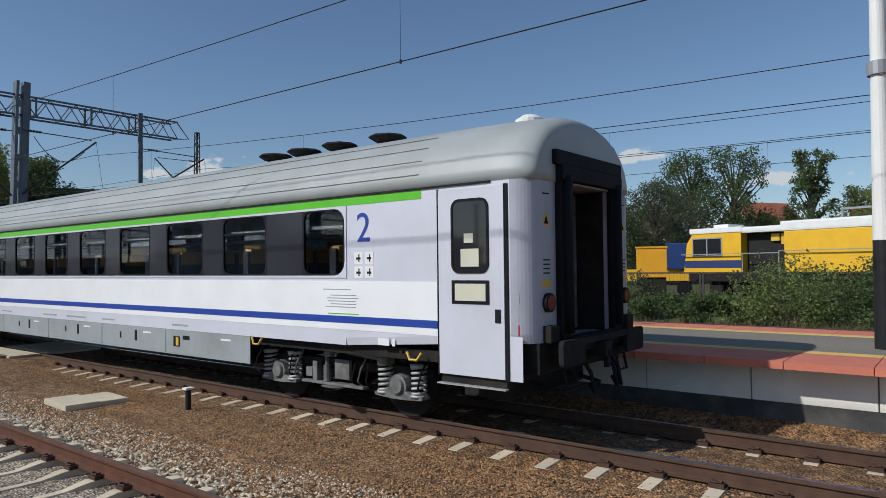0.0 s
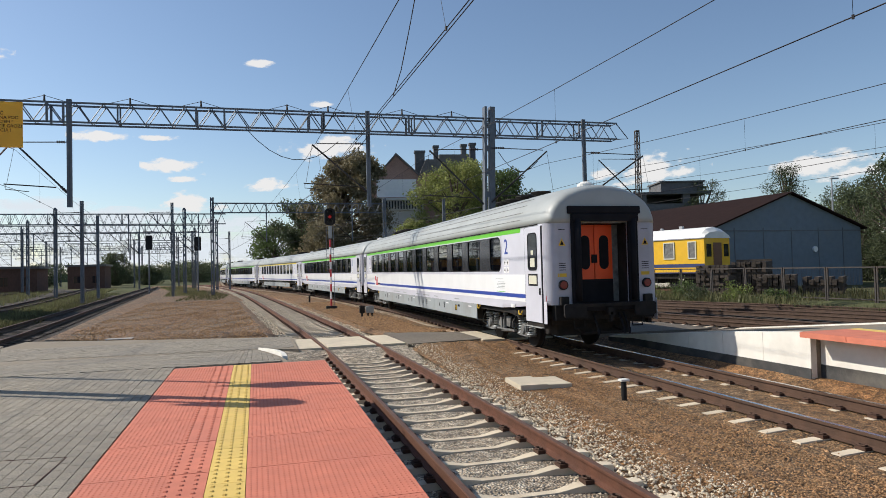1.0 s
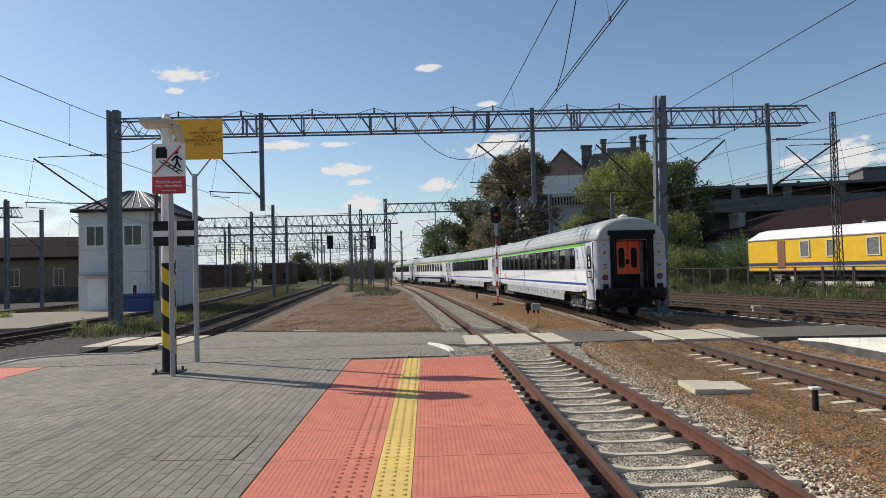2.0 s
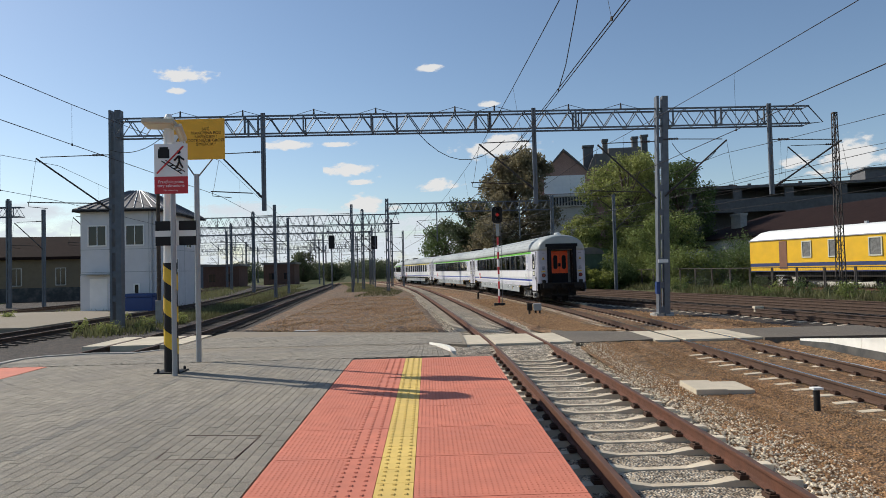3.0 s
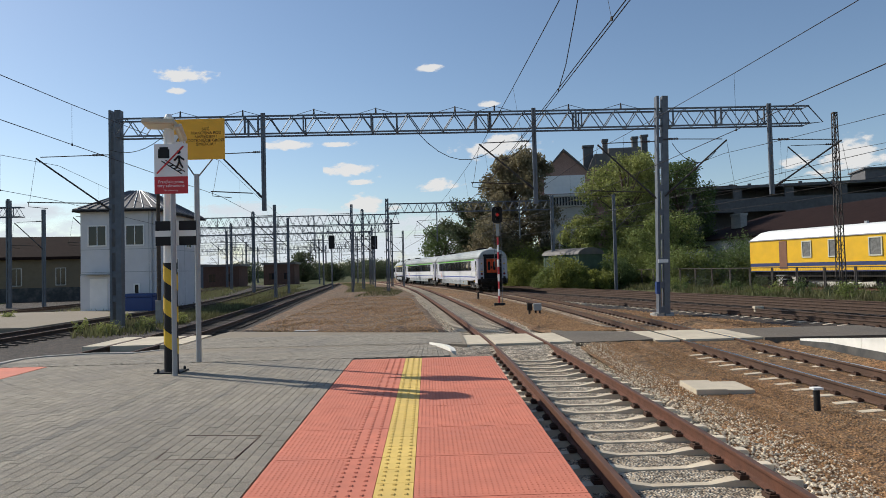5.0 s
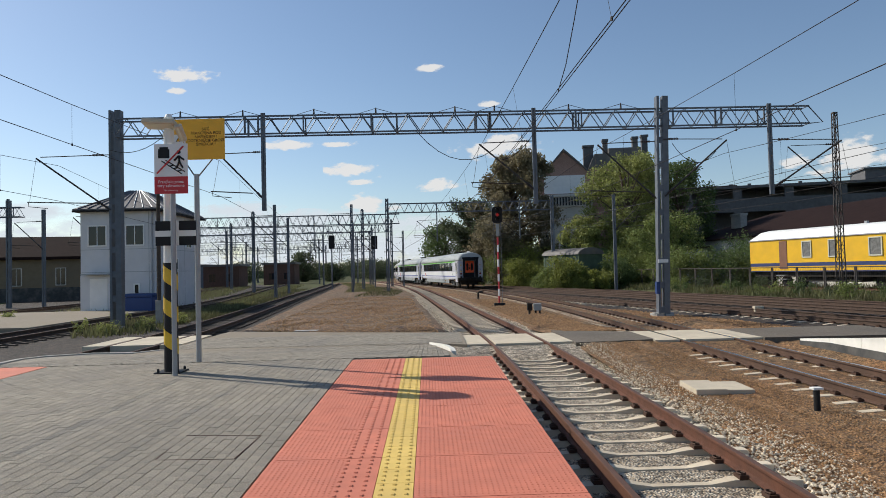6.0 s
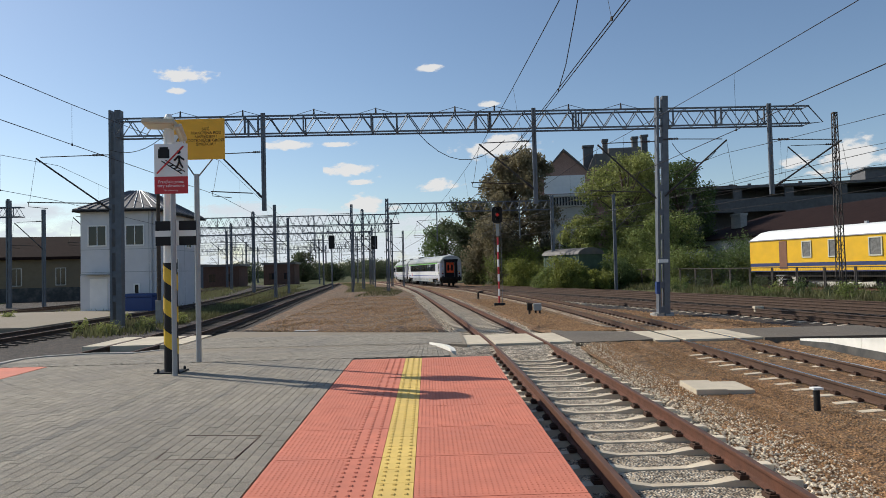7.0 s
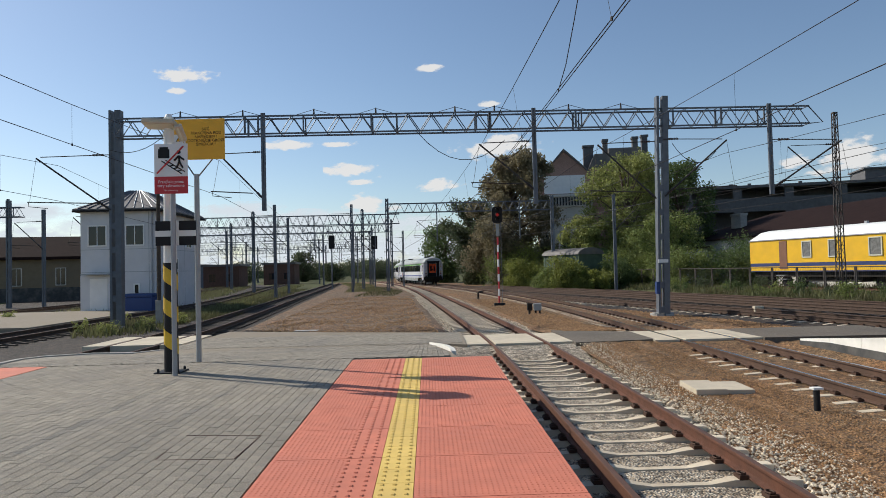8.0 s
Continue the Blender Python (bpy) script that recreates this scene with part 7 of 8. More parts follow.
# ---- yellow railway vehicles behind the fence ----
def yellow_coach():
    a, b = Vector((26.5, 54.9, 0)), Vector((30.4, 40.9, 0))
    mid, d = (a + b) / 2, (b - a)
    L = d.length
    h = math.atan2(d.y, d.x)
    g = thing("yellow_service_coach", "yellow railway service coach with a white roof and navy stripe", "railway coach", Matrix.Translation((mid.x, mid.y, 0.0)) @ Matrix.Rotation(h, 4, "Z") @ Matrix.Translation((0, 1.4, 0)))
    x0, x1 = -L / 2, L / 2
    part("body", boxes((x0, x1, -1.4, 1.4, 0.75, 3.25)), M_YCOACH, g, "yellow body", 0.04)
    bm = bmesh.new()
    arc = [(-1.45, 3.22), (-1.3, 3.55), (-0.85, 3.88), (0, 4.05), (0.85, 3.88), (1.3, 3.55), (1.45, 3.22)]
    loft(bm, [[(x0 - 0.05, y, 3.22 + (z - 3.22) * 0.3) for y, z in arc], [(x0 + 0.7, y, z) for y, z in arc], [(x1 - 0.3, y, z) for y, z in arc], [(x1 + 0.05, y, 3.22 + (z - 3.22) * 0.6) for y, z in arc]])
    part("roof", bm, M_WHITEROOF, g, "white roof")
    part("stripe", boxes((x0 + 0.02, x1 - 0.02, -1.41, -1.4, 1.16, 1.42)), M_NAVY, g, "navy stripe")
    part("door", boxes((x0 + 3.15, x0 + 3.9, -1.43, -1.4, 0.95, 3.1)), M_BROWNDOOR, g, "brown door")
    for x, w in ((x0 + 5.8, 0.72), (x0 + 8.05, 0.5), (x0 + 11.45, 0.85), (x0 + 13.5, 0.55)):
        window(g, pose(x, -1.4, 1.85), w, 1.1, 0.08, M_CREAM, M_BOGIE, 0)
    part("steps", boxes((x0 + 3.1, x0 + 3.95, -1.75, -1.4, 0.45, 0.5), (x0 + 3.1, x0 + 3.95, -1.6, -1.4, 0.15, 0.2)), M_STEELPALE, g)
    part("underframe", boxes((x0 + 0.3, x1 - 0.3, -1.2, 1.2, 0.35, 0.75), (x0 + 4.6, x1 - 4.6, -1.0, 1.0, 0.0, 0.4)), M_UNDER, g)
    for x in (x0 + 2.4, x1 - 2.4):
        for dx in (-0.8, 0.8):
            for s in (-1, 1):
                part("wheel", one(cyl, (x + dx, s * 0.7, 0.0), (x + dx, s * 0.83, 0.0), 0.46, 0.46, 20), M_UNDER, g)
    part("end_door", boxes((x1, x1 + 0.03, -0.45, 0.45, 0.9, 2.9)), M_BROWNDOOR, g, "dark brown end door")
    for yy in (-0.95, 0.95):
        win = part("end_window", boxes((x1, x1 + 0.02, yy - 0.28, yy + 0.28, 1.9, 2.8)), M_GLASS, g, "dark end window")
        part("frame", boxes((x1, x1 + 0.035, yy - 0.34, yy - 0.28, 1.84, 2.86), (x1, x1 + 0.035, yy + 0.28, yy + 0.34, 1.84, 2.86)), M_YCOACH, win)
        part("buffer", one(cyl, (x1 - 0.1, yy * 0.92, 0.55), (x1 + 0.5, yy * 0.92, 0.55), 0.16, 0.2, 14), M_UNDER, g, "dark round buffer")
    part("end_step", boxes((x1, x1 + 0.3, -1.3, 1.3, 0.62, 0.74)), M_UNDER, g)
    part("gutter", boxes((x0, x1, -1.47, -1.43, 3.2, 3.27)), M_STEELPALE, g)
    part("sill_rail", boxes((x0, x1, -1.425, -1.4, 0.74, 0.82)), M_NAVY, g)
    part("roof_vent", boxes((x1 - 3.2, x1 - 2.9, -0.1, 0.1, 4.0, 4.25), (x1 - 5.0, x1 - 4.8, -0.1, 0.1, 4.0, 4.2)), M_STEELPALE, g)
    part("rail_stub", boxes((x0 - 2, x1 + 2, -0.8, -0.7, -0.6, -0.46), (x0 - 2, x1 + 2, 0.7, 0.8, -0.6, -0.46)), M_RAIL, g)


def container():
    a, b = Vector((37.0, 25.6, 0)), Vector((36.9, 17.65, 0))
    g = thing("site_container", "sand-yellow corrugated site container on a yellow flat wagon", "container", pose(37.0, 20.9, 0.0, 0, 0, -90.7))
    L, z0, z1 = 8.0, 0.78, 3.75
    bm = bmesh.new()
    out = []
    n = 46
    for k in range(n):
        x = -L / 2 + 0.1 + (L - 0.2) * k / n
        w = (L - 0.2) / n
        out += [(x, 0.0), (x + w * 0.5, 0.0), (x + w * 0.6, 0.05), (x + w * 0.9, 0.05)] if k % 2 == 0 else [(x, 0.0)]
    out += [(L / 2 - 0.1, 0.0)]
    prof = [(x, -1.2 + q) for x, q in out] + [(L / 2 - 0.1, 1.2), (-L / 2 + 0.1, 1.2)]
    loft(bm, [[(x, y, z0 + 0.1) for x, y in prof], [(x, y, z1 - 0.1) for x, y in prof]])
    part("corrugated_wall", bm, M_CONTAINER, g, "corrugated walls")
    rows = [(-L / 2, L / 2, -1.24, -1.1, z1 - 0.14, z1), (-L / 2, L / 2, -1.24, -1.1, z0, z0 + 0.16), (-L / 2, -L / 2 + 0.14, -1.24, -1.1, z0, z1), (L / 2 - 0.14, L / 2, -1.24, -1.1, z0, z1), (-L / 2, L / 2, 1.1, 1.24, z0, z1), (-L / 2 + 0.01, L / 2 - 0.01, -1.1, 1.1, z1 - 0.1, z1 - 0.02)]
    part("frame", boxes(*rows), M_CONTAINER, g, "welded corner frame", 0.015)
    part("end_wall", boxes((L / 2 - 0.1, L / 2 - 0.04, -1.1, 1.1, z0 + 0.1, z1 - 0.1)), M_CONTAINER, g)
    window(g, pose(0.75, -1.22, 1.95), 1.1, 1.35, 0.1)
    bm = boxes(*[(0.25 + 0.12 * k, 0.28 + 0.12 * k, -1.3, -1.28, 1.95, 3.3) for k in range(9)])
    part("window_bar", bm, M_STEELPALE, g, "window bars")
    part("door", boxes((-2.7, -1.5, -1.235, -1.2, z0 + 0.2, 3.15)), M_CONTAINER, g, "container door")
    part("socket_box", boxes((-0.5, -0.15, -1.25, -1.2, 2.0, 2.4)), M_BROWNDOOR, g)
    w = thing("flat_wagon", "yellow flat wagon with stake posts", "flat wagon", pose(37.2, 23.4, 0.0, 0, 0, -90.7))
    part("deck", boxes((-5.2, 6.5, -1.3, 1.3, 0.55, 0.76)), M_YCOACH, w, "yellow deck", 0.02)
    part("sill", boxes((-4.4, 4.5, -1.2, -1.05, 0.15, 0.55), (-4.4, 4.5, 1.05, 1.2, 0.15, 0.55)), M_YCOACH, w)
    for x in (-4.9, 5.6):
        part("stake", boxes((x - 0.08, x + 0.08, -1.35, -1.2, 0.5, 2.4)), M_YCOACH, w)
    for x in (-4, -2.4, 2.8, 4.4):
        part("wheel", one(cyl, (x, -0.8, 0.0), (x, 0.8, 0.0), 0.42, 0.42, 20), M_UNDER, w)
    b = thing("equipment_box", "orange steel equipment box behind the bushes", "steel box", pose(39.0, 15.0, 0.0, 0, 0, -70))
    part("box", boxes((-0.85, 0.85, -0.8, 0.8, 0.7, 2.4)), M_ORANGEBOX, b, "", 0.03)
    part("lid", boxes((-0.9, 0.9, -0.85, 0.85, 2.4, 2.5)), M_ORANGEBOX, b, "", 0.02)
    part("base", boxes((-0.8, 0.8, -0.7, 0.7, GROUND, 0.7)), M_UNDER, b)


def maintenance_machine():
    a, b = Vector((42.45, 14.25, 0)), Vector((37.4, 0.6, 0))
    d = b - a
    g = thing("track_machine", "yellow track maintenance vehicle with a white roof and blue stripe", "rail vehicle", Matrix.Translation((a.x, a.y, 0)) @ Matrix.Rotation(math.atan2(d.y, d.x), 4, "Z"))
    bm = bmesh.new()
    loft(bm, [[(0.0, y, 0.9), (0.25, y, 2.7), (0.7, y, 3.3), (4.0, y, 3.3), (4.0, y, 0.9)] for y in (0.0, 2.6)])
    part("cab", bm, M_YCOACH, g, "yellow cab", 0.03)
    part("cab_stripe", boxes((0.1, 4.0, -0.012, 0.0, 1.2, 1.65)), M_NAVY, g, "navy stripe")
    part("cab_roof", boxes((0.5, 4.1, -0.05, 2.65, 3.28, 3.6), (1.9, 2.9, 0.4, 2.0, 3.6, 3.8)), M_WHITEROOF, g, "white roof", 0.05)
    win = part("cab_window", boxes((0.75, 2.7, -0.02, 0.0, 1.95, 2.95)), M_GLASS, g, "dark cab window")
    part("frame", boxes((0.68, 0.75, -0.04, 0, 1.9, 3.0), (2.7, 2.77, -0.04, 0, 1.9, 3.0), (1.68, 1.76, -0.04, 0, 1.95, 2.95), (0.68, 2.77, -0.04, 0, 2.95, 3.02), (0.68, 2.77, -0.04, 0, 1.88, 1.95)), M_SKIRT, win)
    part("platform_bay", boxes((4.0, 6.6, 0.6, 2.4, 0.9, 3.2)), M_DARK, g, "dark open bay")
    part("lamp", boxes((5.6, 6.1, 0.4, 0.5, 2.7, 3.1), (6.2, 6.6, 0.4, 0.5, 2.5, 3.1)), M_YELPAINT, g, "yellow fittings")
    part("body", boxes((6.6, 24, 0, 2.6, 0.9, 3.2)), M_YCOACH, g, "yellow body", 0.04)
    part("body_roof", boxes((6.4, 24, -0.05, 2.65, 3.2, 3.75), (4.0, 6.6, 0, 2.6, 3.2, 3.55)), M_WHITEROOF, g, "white roof", 0.12)
    part("roof_rail", boxes((9.5, 20, 0.3, 0.38, 4.15, 4.25), (9.5, 9.6, 0.3, 0.38, 3.7, 4.2), (14, 14.1, 0.3, 0.38, 3.7, 4.2), (18, 18.1, 0.3, 0.38, 3.7, 4.2)), M_STEELPALE, g, "pale roof rail")
    part("underframe", boxes((0.3, 24, 0.1, 2.5, 0.4, 0.9)), M_UNDER, g)
    for x in (2, 3.6, 10, 11.6, 19, 20.6):
        part("wheel", one(cyl, (x, 0.4, 0.0), (x, 2.2, 0.0), 0.45, 0.45, 20), M_UNDER, g)
    part("handrail", boxes((0.0, 6.4, -0.25, -0.2, 2.0, 2.05), (6.4, 16, -0.25, -0.2, 2.1, 2.15), (4.2, 4.25, -0.25, -0.2, 0.9, 2.0), (6.4, 6.45, -0.25, -0.2, 0.5, 2.1)), M_STEELPALE, g)
    t = thing("blue_truck", "blue tarpaulin truck with a yellow cab behind the wagon", "truck", pose(47, 17.2, 0, 0, 0, -72))
    part("load", boxes((0.2, 2.6, -1.2, 1.2, 1.1, 2.9)), M_BLUEBIN, t, "blue tarpaulin load", 0.06)
    part("cab", boxes((-5.4, -3.4, -1.2, 1.2, 0.6, 3.0)), M_YCOACH, t, "yellow cab", 0.1)
    part("windscreen", boxes((-5.3, -4.0, -1.22, -1.2, 1.9, 2.8)), M_GLASS, t)
    part("chassis", boxes((-5.2, 2.8, -1.0, 1.0, 0.3, 1.1)), M_YCOACH, t)
    for x in (-4.4, -1.0, 1.4):
        part("wheel", one(cyl, (x, -1.2, -0.25), (x, 1.2, -0.25), 0.5, 0.5, 18), M_RUBBER, t)


def fence():
    pts = spline([(28.6, -12), (28.2, 5), (27.4, 20), (26.2, 35), (24.2, 50), (21.5, 70), (19.5, 88)], 2.6)
    z0 = GROUND + 0.05
    for a, b in zip(pts, pts[1:]):
        p, q = Vector((a[0], a[1], 0)), Vector((b[0], b[1], 0))
        d = (q - p)
        g = thing("fence_panel", "rusty steel frame and mesh fence panel", "fence", Matrix.Translation((p.x, p.y, z0)) @ Matrix.Rotation(math.atan2(d.y, d.x), 4, "Z"), "fence panels")
        L = d.length
        for x in (0.06, L - 0.06):
            part("post", boxes((x - 0.035, x + 0.035, -0.035, 0.035, -0.1, 1.95)), M_DARKSTEEL, g)
        part("rail", boxes((0.06, L - 0.06, -0.025, 0.025, 1.88, 1.94)), M_DARKSTEEL, g)
        part("rail", boxes((0.06, L - 0.06, -0.025, 0.025, 0.38, 0.44)), M_DARKSTEEL, g)
        bm = bmesh.new()
        n = 16
        for k in range(n):
            x = 0.06 + (L - 0.12) * k / n
            tube(bm, [(x, 0, 0.4), (x, 0, 1.9)], 0.004, 3)
        part("mesh", bm, M_DARKSTEEL, g)


# ---- planting ----
def leaf_cloud(blobs, n, size, seed, flat=0.6):
    """Leaf clumps as small bent quads spread over the shells of uneven blobs."""
    rng = np.random.default_rng(seed)
    vol = np.array([b[3] * b[4] * b[5] for b in blobs]) ** 0.75
    pick = rng.choice(len(blobs), n, p=vol / vol.sum())
    B = np.array(blobs)[pick]
    d = rng.normal(size=(n, 3))
    d /= np.linalg.norm(d, axis=1)[:, None]
    r = rng.uniform(0.1, 1.5, (n, 1)) ** 0.6
    lump = 1 + 0.22 * np.sin(5 * d[:, :1] + 3 * pick[:, None]) * np.cos(4 * d[:, 1:2] - pick[:, None])
    c = B[:, :3] + d * r * lump * B[:, 3:]
    u = rng.normal(size=(n, 3))
    u /= np.linalg.norm(u, axis=1)[:, None]
    v = np.cross(u, rng.normal(size=(n, 3)))
    v /= np.linalg.norm(v, axis=1)[:, None]
    s = size * rng.uniform(0.5, 1.3, (n, 1))
    w = np.cross(u, v) * s * 0.35
    V = np.stack([c - u * s, c - v * s * flat + w, c + u * s, c + v * s * flat + w], 1).reshape(-1, 3)
    F = [(4 * k, 4 * k + 1, 4 * k + 2, 4 * k + 3) for k in range(n)]
    return V.tolist(), F


def tree(x, y, h, w, mat, seed, n=6000, leaf=0.26, name="tree", label="leafy tree", trunk=0.25, low=0.12, group="trees", slim=1.0, z=GROUND, lean=0.0, taper=0.8):
    rng = random.Random(seed)
    g = thing(name, label, "tree", pose(x, y, z), group)
    bm = bmesh.new()
    pts = [(0, 0, 0), (rng.uniform(-0.2, 0.2), rng.uniform(-0.2, 0.2), h * 0.25), (rng.uniform(-0.4, 0.4), rng.uniform(-0.3, 0.3), h * 0.5), (rng.uniform(-0.5, 0.5), 0, h * 0.85)]
    rad = [h * 0.028, h * 0.022, h * 0.015, h * 0.004]
    for k in range(3):
        cyl(bm, pts[k], pts[k + 1], rad[k], rad[k + 1], 9)
    blobs = []
    for k in range(54):
        t = low + (1 - low) * (k + 0.5) / 54
        a = k * 2.4 + rng.uniform(-0.5, 0.5)
        spread = w * 0.5 * math.sin(math.pi * min(1, 0.18 + taper * (1 - t))) * slim
        rr = spread * rng.uniform(0.25, 0.95)
        bx, by, bz = rr * math.cos(a) + lean * max(0, t - 0.35), rr * math.sin(a), h * t
        sz = w * rng.uniform(0.07, 0.16)
        blobs.append((bx, by, min(bz, h - sz * 0.7), sz, sz, sz * rng.uniform(0.65, 0.95)))
        st = Vector(pts[1]).lerp(Vector(pts[3]), max(0, t - 0.3))
        cyl(bm, st, (bx, by, min(bz, h - sz)), h * 0.009, h * 0.003, 6)
    part("trunk", bm, M_BARK, g, "tapered trunk and limbs")
    V, F = leaf_cloud(blobs, int(n * 2.1), leaf * 0.56, seed)
    ob = share("crown", raw_mesh("crown", V, F, mat), g, Matrix(), "crown of many leaf clumps")
    return g


def bush(x, y, w, h, mat, seed, n=1500, leaf=0.12, label="dense green bush", group="bushes", d=None, z=GROUND):
    rng = random.Random(seed)
    g = thing("bush", label, "bush", pose(x, y, z), group)
    blobs = []
    for k in range(30):
        s = h * rng.uniform(0.09, 0.27)
        blobs.append((rng.uniform(-w / 2, w / 2), rng.uniform(-1, 1) * (d or w) / 2, (0.12 + 0.76 * rng.random() ** 1.3) * h, s * 1.25, s * 1.25, s))
    V, F = leaf_cloud(blobs, n, leaf, seed)
    share("foliage", raw_mesh("foliage", V, F, mat), g, Matrix())
    bm = bmesh.new()
    for k in range(5):
        b = blobs[k]
        cyl(bm, (b[0] * 0.3, b[1] * 0.3, 0), (b[0], b[1], b[2]), 0.03, 0.012, 5)
    part("stem", bm, M_BARK, g)


def weeds(name, n, area, h, mat, label, seed, z=GROUND):
    """Blades of grass and weeds over a strip of ground; area: centre line points and half width."""
    rng = np.random.default_rng(seed)
    line, half = area
    L = np.array(line, float)
    k = rng.integers(0, len(L) - 1, n)
    t = rng.random((n, 1))
    c = L[k] * (1 - t) + L[k + 1] * t
    c = c + rng.uniform(-half, half, (n, 2))
    hh = h * rng.uniform(0.35, 1.2, n)
    a = rng.uniform(0, 6.28, n)
    wv = 0.018 + 0.03 * rng.random(n)
    lean = rng.normal(scale=0.25, size=(n, 2)) * hh[:, None]
    V = np.zeros((n, 3, 3))
    V[:, 0, 0], V[:, 0, 1] = c[:, 0] - wv * np.cos(a), c[:, 1] - wv * np.sin(a)
    V[:, 1, 0], V[:, 1, 1] = c[:, 0] + wv * np.cos(a), c[:, 1] + wv * np.sin(a)
    V[:, :2, 2] = z + 0.02
    V[:, 2, :2] = c + lean
    V[:, 2, 2] = z + hh
    ob = new(name, raw_mesh(name, V.reshape(-1, 3).tolist(), [(3 * q, 3 * q + 1, 3 * q + 2) for q in range(n)], mat))
    tagged(ob, label, "grass", kind="stuff")


def goods_van_hut():
    """An old goods van body set down beside the line as a hut."""
    g = thing("green_hut", "old green van body with a curved roof among bushes", "hut", pose(15.8, 70.2, GROUND, 0, 0, 25))
    bm = bmesh.new()
    prof = [(0, 0.0), (3.1, 0.0), (3.1, 3.7), (0, 3.7)]
    plate(bm, prof, 0.0, 6.4)
    part("wall", bm, M_VANGREEN, g, "faded green boarded walls")
    bm = bmesh.new()
    arc = [(1.55 - 1.72 * math.cos(a), 3.68 + 0.72 * math.sin(a)) for a in np.linspace(0, math.pi, 13)]
    plate(bm, arc, -0.12, 6.52)
    part("roof", bm, M_ROOFDARK, g, "dark curved roof")
    for k in range(12):
        part("batten", boxes((-0.03, 0.0, 0.2 + 0.53 * k, 0.25 + 0.53 * k, 0.1, 3.65)), M_VANGREEN, g)
    win = part("window", boxes((-0.05, 0.0, 3.4, 4.3, 2.2, 3.1)), M_GLASS, g)
    part("window_frame", boxes((-0.08, -0.05, 3.34, 3.4, 2.14, 3.16), (-0.08, -0.05, 4.3, 4.36, 2.14, 3.16), (-0.08, -0.05, 3.4, 4.3, 3.1, 3.16), (-0.08, -0.05, 3.4, 4.3, 2.14, 2.2)), M_PLASTER, win)


goods_van_hut()


